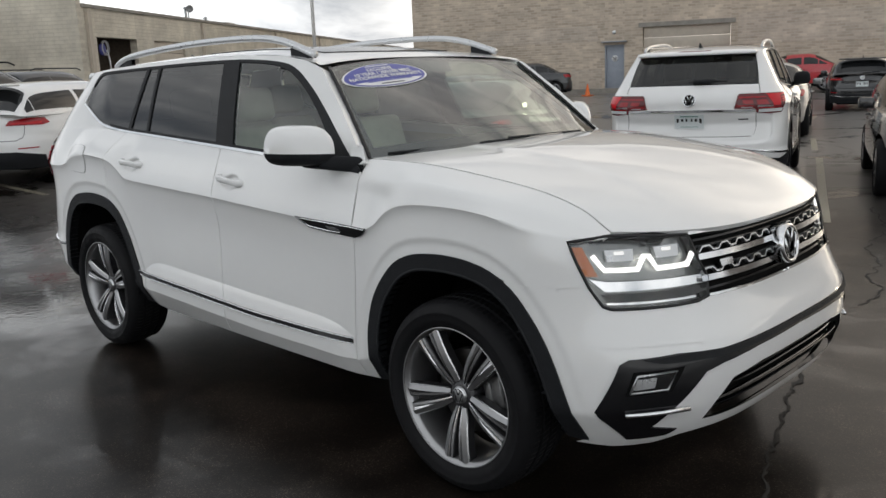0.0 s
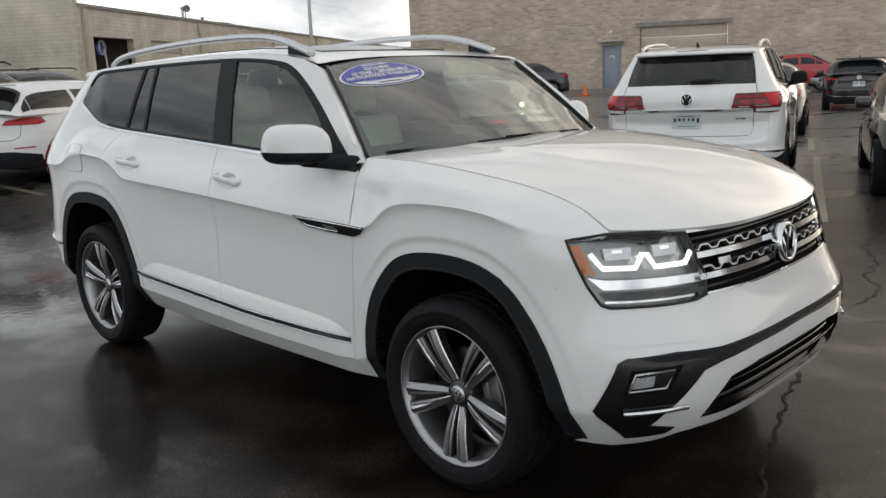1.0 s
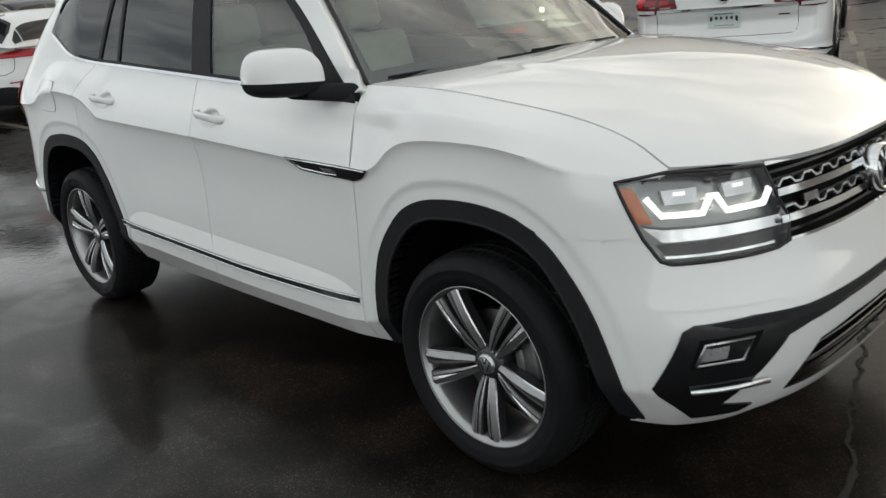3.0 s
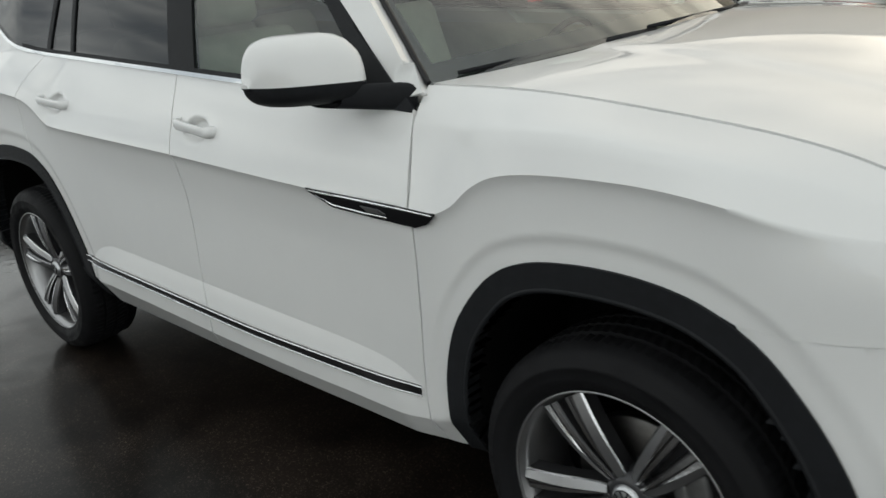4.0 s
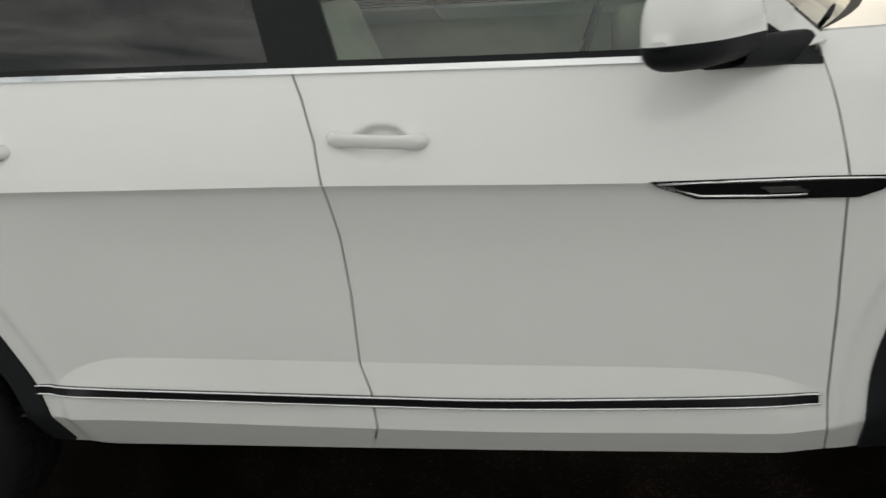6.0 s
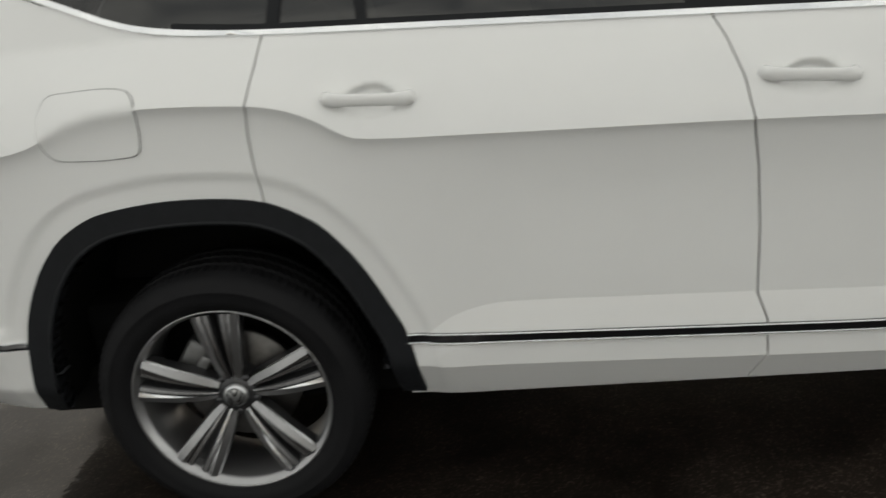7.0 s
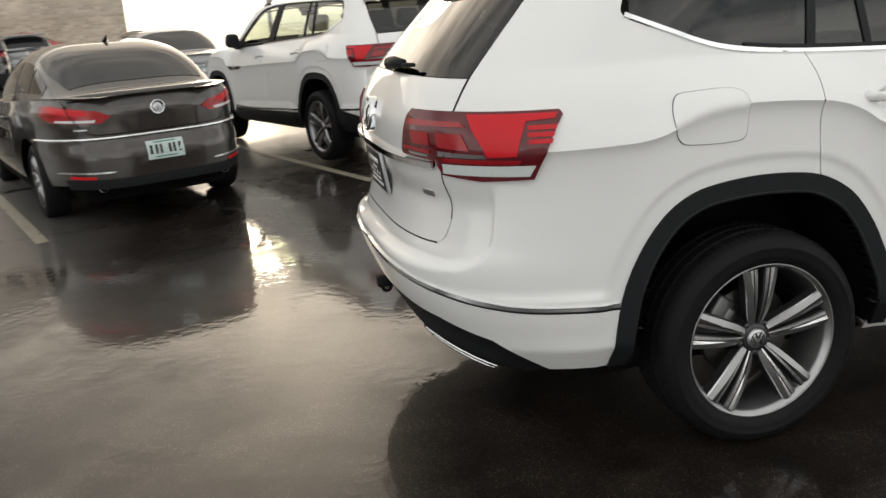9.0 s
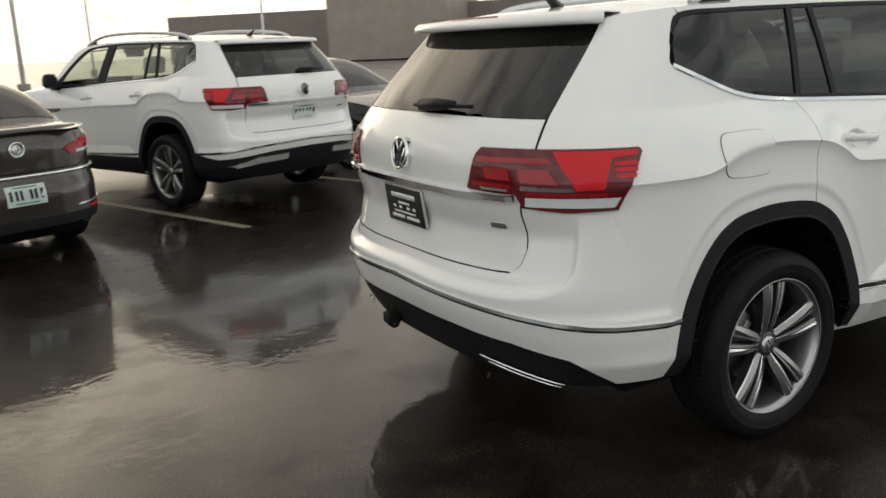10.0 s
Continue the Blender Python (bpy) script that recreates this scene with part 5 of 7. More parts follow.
def road_car(name, label, body, L, W, H, zt, cabin, wheels, radius, hatch=False, rear=None, front=True, group="", skirt=0.24, inset=0.055, p=4.2):
    """A parked car. zt: height of the body side along x (origin amidships). cabin: (x, height) of the middle line from cowl to tail."""
    root = thing(name, label, "car", group)
    top, mid = table(zt), table(sorted(cabin))
    xa, xb = min(p[0] for p in cabin), max(p[0] for p in cabin)
    arc = arcs(p, L / 2, W / 2)
    half = arc[-1]

    def wide(x, z):
        zz = top(x)
        y = W / 2 * (1 - 0.05 * step(0.45, 0.18, z)) - 0.030 * step(zz - 0.14, zz, z) - 0.012 * step(zz - 0.22, zz - 0.17, z) * step(zz - 0.30, zz - 0.20, z)
        return y

    def long(z, s):
        zz = top(s * L / 2)
        return L / 2 - 0.05 * step(0.36, 0.20, z) - 0.055 * step(0.58, 0.72, z) - 0.05 * step(zz - 0.12, zz, z)

    def around(w, z):
        """w from the tail's middle round the right side to the nose's middle."""
        s, ww = (-1, w) if w <= half else (1, 2 * half - w)
        a = turn(arc, max(0.0, min(ww, half)))
        x = s * long(z, s) * math.cos(a) ** (2 / p)
        return Vector((x, -wide(x, z) * math.sin(a) ** (2 / p), z))

    def w_of(x):
        lo, hi = 0.0, 2 * half
        for _ in range(26):
            m = (lo + hi) / 2
            if around(m, 0.6).x < x:
                lo = m
            else:
                hi = m
        return (lo + hi) / 2

    # sides with wheel openings
    low = []
    for c in wheels:
        R0 = radius + 0.055
        for i in range(15):
            a = math.pi * (1.0 - i / 14)
            low.append((w_of(c + R0 * math.cos(a)), max(0.20, radius + R0 * math.sin(a))))
    line = [(0.0, skirt), (w_of(-L / 2 + 0.2), skirt)] + low + [(2 * half, 0.24)]
    n = 44
    line += [(2 * half * (1 - i / n), top(around(2 * half * (1 - i / n), 0.6).x) - 0.004) for i in range(n + 1)]
    bm = patch(line, around, 0.045, 0.0)
    other = flipped(patch(line, around, 0.045, 0.0))
    me = bpy.data.meshes.new("tmp")
    other.to_mesh(me)
    other.free()
    bm.from_mesh(me)
    bpy.data.meshes.remove(me)
    bmesh.ops.remove_doubles(bm, verts=bm.verts[:], dist=1e-3)
    part("body", bm, body, root)
    # bonnet and boot deck
    rows = []
    for i in range(49):
        x = lerp(-L / 2 + 0.055, L / 2 - 0.055, i / 48)
        e = around(w_of(x), top(x) - 0.004)
        rows.append([Vector((x, e.y * s, top(x) - 0.004 + 0.045 * (1 - abs(s) ** 2.5) * min(1.0, (1 - abs(2 * x / L)) * 6))) for s in (1, 0.9, 0.7, 0.4, 0, -0.4, -0.7, -0.9, -1)])
    part("upper_deck", sheet(rows), body, root)

    def shell(x, a):
        x = min(max(x, xa), xb)
        yb = (W / 2 - inset) * (1 - (0.10 if x > 0 or hatch else 0.20) * abs(2 * (x - (xa + xb) / 2) / (xb - xa)) ** 3)
        h = max(0.012, mid(x) - top(x) + 0.02)
        up = abs(math.sin(a)) ** 0.62
        return Vector((x, -yb * math.copysign(abs(math.cos(a)) ** 0.5, math.cos(a)) * (1 - 0.17 * up), top(x) - 0.02 + h * up))

    rows = [[shell(lerp(xa, xb, i / 44), math.pi * k / 32) for k in range(33)] for i in range(45)]
    part("cabin", sheet(rows, flip=True), body, root)
    peak = sorted(cabin, key=lambda c: -c[1])
    flat = [x for x, z in cabin if z > peak[0][1] - 0.07]
    x_back, x_front = min(flat), max(flat)
    lo_f, lo_r = xb - (xb - x_front) * 0.16, xa + (x_back - xa) * (0.12 if hatch else 0.10)
    for nm, poly in (("windscreen", [(x_front + 0.03, 0.66), (lo_f, 0.42), (lo_f, math.pi - 0.42), (x_front + 0.03, math.pi - 0.66)]),
                     ("rear_window", [(lo_r, 0.52), (lerp(lo_r, x_back, 0.5), 0.50), (x_back - 0.03, 0.68), (x_back - 0.03, math.pi - 0.68), (lerp(lo_r, x_back, 0.5), math.pi - 0.50), (lo_r, math.pi - 0.52)])):
        part(nm, patch(poly, shell, 0.05, 0.006, 0.004), TINT, root)
    xs0, xs1 = lerp(xa, x_back, 0.42), lerp(x_front, xb, 0.62)
    divide = (x_back + x_front) / 2 - 0.06
    for x0, x1 in ((divide + 0.04, xs1), (lerp(xs0, x_back, 0.75), divide - 0.04), (xs0, lerp(xs0, x_back, 0.66))):
        def edge(x):
            h = mid(x) - top(x)
            return min(0.64, max(0.14, 0.64 * (h / (peak[0][1] - top(x))) ** 1.4))
        poly = [(lerp(x0, x1, i / 8), 0.06) for i in range(9)] + [(lerp(x1, x0, i / 8), max(0.14, edge(lerp(x1, x0, i / 8)) - 0.04)) for i in range(9)]
        both("side_window", lambda: patch(poly, shell, 0.05, 0.005, 0.004), TINT, root)
    for c in wheels:
        for s in (-1, 1):
            plain_wheel(root, (c, s * (W / 2 - 0.115 - (4.2 - p) * 0.09), radius), s, radius)
    part("underbody", block((-L / 2 + 0.3, -W / 2 + 0.34, 0.18), (L / 2 - 0.15, W / 2 - 0.28, 0.55), 0.04), VOID, root)
    part("underbody", block((wheels[0] + radius + 0.08, -W / 2 + 0.06, 0.2), (wheels[1] - radius - 0.08, W / 2 - 0.06, 0.5), 0.04), VOID, root)
    for s in (-1, 1):
        bm = block((-0.06, -0.09, -0.06), (0.06, 0.09, 0.07), 0.035, segments=3)
        moved(bm, pose(xb - 0.42, s * (W / 2 + 0.08), top(xb - 0.4) + 0.07))
        part("door_mirror", bm, body, root)
        for c in ((wheels[0] + wheels[1]) / 2 - 0.62, (wheels[0] + wheels[1]) / 2 + 0.42):
            z = top(c) - 0.14
            pts = [(c + k * 0.05, s * (wide(c, z) + (0.028 if k in (1, 2, 3) else 0.0)), z) for k in range(5)]
            part("door_handle", tube(pts, 0.014, 8), body, root)
    if front:
        zl = top(L / 2 - 0.25) - 0.10
        both("headlight", lambda: patch([(2 * half - 0.86, zl + 0.07), (2 * half - 0.45, zl + 0.02), (2 * half - 0.48, zl - 0.08), (2 * half - 0.80, zl - 0.04)], around, 0.05, 0.01, 0.005), SILVER, root)
        part("grille", patch([(2 * half - 0.42, zl), (2 * half - 0.001, zl), (2 * half - 0.001, zl - 0.10), (2 * half - 0.42, zl - 0.09)], around, 0.05, 0.008, 0.005), GLOSS, root)
        part("lower_grille", patch([(2 * half - 0.6, 0.42), (2 * half - 0.001, 0.42), (2 * half - 0.001, 0.28), (2 * half - 0.55, 0.28)], around, 0.05, 0.008, 0.005), GLOSS, root)
    if rear:
        rear(root, around, top, half)
    return root


def bar_plate(parent, chart, z0, z1, wide_half, face, ink, flip=False, lift=0.012):
    """A number plate whose characters are plain bars."""
    plate = part("number_plate", halves([(0.0, z0), (wide_half, z0), (wide_half, z1), (0.0, z1)], chart, flip=flip, cell=0.08, depth=0.008, lift=lift), face, parent)
    h = (z1 - z0)
    for k in range(6):
        c = lerp(-wide_half * 0.78, wide_half * 0.78, k / 5)
        part("plate_bar", patch([(c - 0.012, z0 + h * 0.30), (c + 0.012, z0 + h * 0.30), (c + 0.012, z1 - h * 0.24), (c - 0.012, z1 - h * 0.24)], chart, 0.08, 0.002, lift + 0.002, flip=flip), ink, plate)
    for z in (z0 + h * 0.13, z1 - h * 0.10):
        part("plate_bar", patch([(-wide_half * 0.6, z - 0.004), (wide_half * 0.6, z - 0.004), (wide_half * 0.6, z + 0.004), (-wide_half * 0.6, z + 0.004)], chart, 0.08, 0.002, lift + 0.002, flip=flip), GREEN_INK, plate)
    return plate


def disc_badge(parent, p, r):
    """A round chrome emblem on a tail."""
    bm = lathe([(0.78 * r, 0.0), (0.80 * r, -0.010), (0.95 * r, -0.012), (r, 0.0)], 28, 0)
    lathe([(0.28 * r, 0.0), (0.30 * r, -0.010), (0.42 * r, -0.010), (0.44 * r, 0.0)], 20, 0, bm)
    em = part("rear_emblem", moved(bm, Matrix.Translation(p)), CHROME, parent)
    part("emblem_disc", moved(lathe([(0.0, -0.004), (0.8 * r, -0.003), (0.8 * r, 0.02)], 24, 0), Matrix.Translation(p)), SILVER, em)


def mirrored_chart(around):
    """The tail as a chart that also runs to the left of the middle."""
    def c(w, z):
        q = around(abs(w), z)
        return q if w >= 0 else Vector((q.x, -q.y, q.z))
    return c


def coupe_tail(root, around, top, half):
    """Rear of the four-door coupe: lip, wide lamps, chrome strip, plate recess, reflectors."""
    c = mirrored_chart(around)
    rows = []
    for i in range(31):
        w = lerp(-0.86, 0.86, i / 30)
        q = c(w, top(-2.35) - 0.004)
        k = 1 - abs(w / 0.86) ** 4
        rows.append([q + Vector((0.16, 0, 0.035 * k)), q + Vector((0.02, 0, 0.030 * k + 0.004)), q + Vector((-0.035 * k, 0, 0.016 * k)), q + Vector((-0.028 * k, 0, -0.002)), q + Vector((0.004, 0, -0.03))])
    part("boot_lip", sheet(rows, flip=True), root.children[0].data.materials[0], root)
    # shade below the boot lip, drawn as a near-black band
    part("boot_shadow_line", halves(band([(0.0, 1.045), (0.5, 1.04), (0.74, 1.03)], 0.012), c, cell=0.05, depth=0.0, lift=0.001), VOID, root)
    lamp = [(0.45, 0.852), (0.38, 0.905), (0.48, 0.950), (0.72, 0.980), (0.95, 1.005), (1.12, 1.0), (1.16, 0.955), (1.08, 0.90), (0.95, 0.868)]
    lamps = both("tail_light", lambda: patch(lamp, around, 0.04, 0.014, 0.008), RED, root)
    for lam, fl in zip(lamps, (lambda b: b, flipped)):
        part("lamp_upper", fl(patch([(0.52, 0.925), (0.60, 0.958), (1.0, 1.0), (1.02, 0.955), (0.62, 0.915)], around, 0.04, 0.003, 0.012)), RED_LIT, lam)
        part("reversing_lens", fl(patch([(0.51, 0.860), (0.90, 0.872), (0.88, 0.888), (0.50, 0.882)], around, 0.04, 0.003, 0.012)), PLATE, lam)
        part("lamp_split", fl(patch(band([(0.77, 1.0), (0.72, 0.92), (0.66, 0.85)], 0.008), around, 0.04, 0.003, 0.014)), VOID, lam)
    both("boot_gap", lambda: patch(band([(0.82, 1.04), (0.77, 1.0), (0.66, 0.85), (0.58, 0.775), (0.50, 0.758), (0.0, 0.755)], 0.008), around, 0.04, 0.0, 0.002), VOID, root)
    strip = spline([(-1.35, 0.712), (-1.0, 0.72), (-0.6, 0.725), (0.0, 0.725), (0.6, 0.725), (1.0, 0.72), (1.35, 0.712)], 6)
    part("chrome_strip", tube([c(u, v) * 1.003 for u, v in strip], 0.016, 8, flat=0.9), CHROME, root)
    part("plate_recess", halves([(0.0, 0.49), (0.34, 0.49), (0.44, 0.69), (0.0, 0.69)], c, cell=0.05, depth=0.012, lift=-0.010), root.children[0].data.materials[0], root)
    bar_plate(root, c, 0.515, 0.662, 0.152, PLATE_BLUE, INK)
    both("bumper_reflector", lambda: patch([(0.58, 0.405), (0.84, 0.415), (0.83, 0.435), (0.58, 0.425)], around, 0.05, 0.008, 0.008), RED_LIT, root)
    both("lower_trim", lambda: patch(band([(0.42, 0.455), (0.90, 0.46), (1.0, 0.455)], 0.012), around, 0.05, 0.008, 0.008), SILVER, root)
    part("rear_diffuser", halves([(0.0, 0.32), (0.9, 0.32), (0.9, 0.40), (0.0, 0.40)], c, cell=0.06, depth=0.0, lift=0.004), TRIM, root)
    for s in (-1, 1):
        bm = lathe([(0.030, -0.05), (0.036, -0.05), (0.036, 0.03)], 18, 0)
        part("exhaust_tip", moved(bm, Matrix.Translation((c(s * 0.55, 0.3).x + 0.06, s * 0.52, 0.325))), CHROME, root)
    disc_badge(root, c(0.0, 0.935) + Vector((-0.008, 0, 0)), 0.062)
    part("small_badge", patch([(-0.70, 0.80), (-0.58, 0.80), (-0.58, 0.813), (-0.70, 0.813)], c, 0.06, 0.002, 0.004), SILVER, root)
    bm = tube([(-0.95, 0, 1.475), (-1.01, 0, 1.505), (-1.05, 0, 1.53)], [0.028, 0.015, 0.005], 8)
    part("roof_aerial", bm, GLOSS, root)


def hatch_tail(dark):
    def tail(root, around, top, half):
        c = mirrored_chart(around)
        lamp = [(0.46, 0.835), (0.52, 0.90), (0.80, 0.935), (1.02, 0.93), (1.10, 0.86), (0.98, 0.83)]
        lamps = both("tail_light", lambda: patch(lamp, around, 0.05, 0.014, 0.008), RED_DARK if dark else RED, root)
        for lam, fl in zip(lamps, (lambda b: b, flipped)):
            part("lamp_band", fl(patch([(0.52, 0.85), (0.56, 0.875), (0.98, 0.88), (0.96, 0.85)], around, 0.05, 0.003, 0.012)), RED_LIT, lam)
        both("gate_gap", lambda: patch(band([(0.76, 0.98), (0.72, 0.84), (0.68, 0.66), (0.60, 0.62), (0.0, 0.615)], 0.008), around, 0.05, 0.0, 0.002), VOID, root)
        bar_plate(root, c, 0.66, 0.80, 0.152, PLATE, INK)
        both("bumper_reflector", lambda: patch([(0.62, 0.50), (0.92, 0.505), (0.91, 0.522), (0.63, 0.517)], around, 0.05, 0.008, 0.006), RED, root)
        part("lower_bumper", halves([(0.0, 0.22), (1.05, 0.22), (1.0, 0.40), (0.6, 0.46), (0.0, 0.46)], c, cell=0.06, depth=0.01, lift=0.006), TRIM, root)
        if dark:
            part("lower_chrome", halves(band([(0.0, 0.40), (0.5, 0.40), (0.72, 0.43), (0.95, 0.43)], 0.016), c, cell=0.06, depth=0.006, lift=0.012), CHROME, root)
        disc_badge(root, c(0.0, 0.90) + Vector((-0.006, 0, 0)), 0.062)
        bm = block((-2.06, -0.60, 1.385), (-1.82, 0.60, 1.42), 0.012)
        part("roof_spoiler", bm, root.children[0].data.materials[0], root)
        part("rear_wiper", tube([(-2.075, 0.02, 1.02), (-2.06, -0.40, 1.05)], 0.012, 6), TRIM, root)
        part("roof_aerial", tube([(-1.60, 0, 1.43), (-1.68, 0, 1.49)], [0.02, 0.005], 6), GLOSS, root)
    return tail


def sedan_tail(root, around, top, half):
    c = mirrored_chart(around)
    both("tail_light", lambda: patch([(0.52, 0.80), (0.54, 0.90), (0.98, 0.93), (1.08, 0.90), (0.98, 0.80)], around, 0.05, 0.012, 0.008), RED, root)
    bar_plate(root, c, 0.66, 0.79, 0.152, PLATE, INK)
    both("boot_gap", lambda: patch(band([(0.78, 0.98), (0.70, 0.64), (0.0, 0.60)], 0.008), around, 0.05, 0.0, 0.002), VOID, root)
    part("lower_bumper", halves([(0.0, 0.22), (0.95, 0.22), (0.9, 0.34), (0.0, 0.36)], c, cell=0.08, depth=0.006, lift=0.005), TRIM, root)


def suv_tail(root, around, top, half):
    c = mirrored_chart(around)
    both("tail_light", lambda: patch([(0.62, 0.90), (0.62, 1.05), (1.0, 1.08), (1.06, 0.92)], around, 0.05, 0.012, 0.008), RED, root)
    bar_plate(root, c, 0.72, 0.86, 0.152, PLATE, INK)
    part("lower_bumper", halves([(0.0, 0.22), (1.1, 0.22), (1.05, 0.50), (0.0, 0.52)], c, cell=0.08, depth=0.008, lift=0.006), TRIM, root)
    for s in (-1, 1):
        part("roof_rail", tube([(-1.5, s * 0.58, 1.66), (-1.35, s * 0.58, 1.71), (0.25, s * 0.58, 1.71), (0.4, s * 0.58, 1.66)], 0.016, 8), TRIM, root)


SEDAN = dict(L=4.65, W=1.80, H=1.45, zt=[(-2.33, 0.98), (-1.6, 1.00), (-0.6, 0.97), (0.6, 0.94), (1.0, 0.95), (1.7, 0.86), (2.2, 0.74), (2.33, 0.70)],
             cabin=[(1.02, 0.97), (0.35, 1.33), (0.0, 1.42), (-0.5, 1.45), (-1.0, 1.41), (-1.75, 1.02)], wheels=(-1.40, 1.30), radius=0.32)
COUPE = dict(L=4.80, W=1.855, H=1.42, zt=[(-2.40, 1.06), (-2.0, 1.07), (-1.2, 1.03), (0.0, 0.965), (0.9, 0.95), (1.7, 0.86), (2.25, 0.74), (2.4, 0.70)],
             cabin=[(1.10, 0.97), (0.45, 1.34), (0.0, 1.455), (-0.5, 1.49), (-1.05, 1.465), (-1.45, 1.36), (-1.95, 1.10)], wheels=(-1.37, 1.34), radius=0.33, skirt=0.36, inset=0.11, p=3.7)
HATCH = dict(L=4.26, W=1.80, H=1.45, zt=[(-2.13, 0.985), (-1.2, 0.985), (0.0, 0.95), (0.9, 0.94), (1.5, 0.87), (2.0, 0.75), (2.13, 0.70)],
             cabin=[(1.05, 0.96), (0.45, 1.30), (0.1, 1.42), (-0.5, 1.455), (-1.3, 1.44), (-1.75, 1.395), (-1.9, 1.28), (-2.08, 1.0)], wheels=(-1.27, 1.36), radius=0.325)
UTILITY = dict(L=4.70, W=1.88, H=1.70, zt=[(-2.35, 1.06), (-1.2, 1.08), (0.0, 1.05), (0.8, 1.05), (1.5, 1.0), (2.1, 0.92), (2.35, 0.86)],
               cabin=[(0.98, 1.07), (0.45, 1.45), (0.1, 1.61), (-0.5, 1.67), (-1.4, 1.665), (-1.95, 1.60), (-2.1, 1.40), (-2.30, 1.08)], wheels=(-1.35, 1.35), radius=0.36)


# ---- the lot ----
def rise(x, y):
    """The lot climbs a little away from the white SUV."""
    a, b = max(0.0, y - 7) / 8, max(0.0, -7 - x) / 4
    return 0.42 * (1 - math.exp(-math.hypot(a, b) ** 1.3)) * (1 - 0.65 * step(-15.0, -7.0, x)) - 0.006


def wet_asphalt():
    m = bpy.data.materials.new("wet_asphalt")
    m.use_nodes = True
    n, l = m.node_tree.nodes, m.node_tree.links
    b = n["Principled BSDF"]
    tc = n.new("ShaderNodeTexCoord")

    def noise_at(scale, detail=5.0, rough=0.6, dist=0.0):
        t = n.new("ShaderNodeTexNoise")
        t.inputs["Scale"].default_value, t.inputs["Detail"].default_value, t.inputs["Roughness"].default_value, t.inputs["Distortion"].default_value = scale, detail, rough, dist
        l.new(tc.outputs["Object"], t.inputs["Vector"])
        return t

    def span(src, a, z, lo, hi):
        r = n.new("ShaderNodeMapRange")
        r.inputs["From Min"].default_value, r.inputs["From Max"].default_value = a, z
        r.inputs["To Min"].default_value, r.inputs["To Max"].default_value = lo, hi
        l.new(src, r.inputs["Value"])
        return r

    film = noise_at(0.55, 6.0, 0.62, 0.9)
    pools = noise_at(2.6, 5.0, 0.7, 0.4)
    stone = noise_at(115.0, 3.0, 0.75)
    pit = noise_at(17.0, 2.0, 0.55)
    stain = noise_at(2.3, 6.0, 0.7)
    wave = noise_at(5.0, 4.0, 0.6)

    def math_node(op, a, z, c=0.0):
        q = n.new("ShaderNodeMath")
        q.operation = op
        for k, v in enumerate((a, z, c)):
            if isinstance(v, float):
                q.inputs[k].default_value = v
            else:
                l.new(v, q.inputs[k])
        return q.outputs[0]

    # brown-black binder with paler stones
    ramp = n.new("ShaderNodeValToRGB")
    ramp.color_ramp.elements[0].position, ramp.color_ramp.elements[0].color = 0.30, (0.008, 0.0064, 0.0053, 1)
    ramp.color_ramp.elements[1].position, ramp.color_ramp.elements[1].color = 0.75, (0.029, 0.0222, 0.0178, 1)
    l.new(stain.outputs["Fac"], ramp.inputs[0])
    grit = span(stone.outputs["Fac"], 0.55, 0.70, 0.6, 4.5)
    clump = span(pools.outputs["Fac"], 0.35, 0.65, 0.35, 1.5)
    col = n.new("ShaderNodeVectorMath")
    col.operation = "SCALE"
    l.new(ramp.outputs["Color"], col.inputs[0])
    l.new(math_node("MULTIPLY", grit.outputs["Result"], clump.outputs["Result"]), col.inputs["Scale"])
    # half-dry, paler asphalt in the aisle to the west and along the far rows, with wet tracks left in it
    spot = n.new("ShaderNodeSeparateXYZ")
    l.new(tc.outputs["Object"], spot.inputs[0])
    west_x, north_y, far_y = span(spot.outputs["X"], -5.4, -7.4, 0.0, 1.0), span(spot.outputs["Y"], 0.2, 3.0, 0.0, 1.0), span(spot.outputs["Y"], 5.5, 10.0, 0.0, 1.0)
    aisle = math_node("MAXIMUM", math_node("MULTIPLY", west_x.outputs["Result"], north_y.outputs["Result"]), far_y.outputs["Result"])
    track = span(film.outputs["Fac"], 0.53, 0.62, 1.0, 0.0)
    dry = math_node("MULTIPLY", aisle, track.outputs["Result"])
    pale = n.new("ShaderNodeMix")
    pale.data_type = "RGBA"
    pale.inputs["B"].default_value = (0.175, 0.165, 0.155, 1)
    l.new(dry, pale.inputs["Factor"])
    l.new(col.outputs[0], pale.inputs["A"])
    l.new(pale.outputs["Result"], b.inputs["Base Color"])
    # water: deep in places, elsewhere the stones stand through it
    water = math_node("MULTIPLY_ADD", pools.outputs["Fac"], 0.45, film.outputs["Fac"])
    water = math_node("MULTIPLY_ADD", stone.outputs["Fac"], -0.16, water)
    # the lot drains towards the west: less standing water round the nose of the white SUV
    drain = span(spot.outputs["X"], -3.8, -2.5, 0.05, -0.11)
    water = math_node("ADD", water, drain.outputs["Result"])
    water = math_node("MULTIPLY_ADD", dry, -0.30, water)
    depth = span(water, 0.50, 0.74, 0.32, 1.0)
    l.new(depth.outputs["Result"], b.inputs["Coat Weight"])
    b.inputs["Coat IOR"].default_value = 1.33
    still = span(water, 0.48, 0.67, 0.18, 0.03)
    l.new(still.outputs["Result"], b.inputs["Coat Roughness"])
    b.inputs["IOR"].default_value = 1.19
    damp = span(water, 0.54, 0.74, 0.34, 0.42)
    l.new(damp.outputs["Result"], b.inputs["Roughness"])
    bump = n.new("ShaderNodeBump")
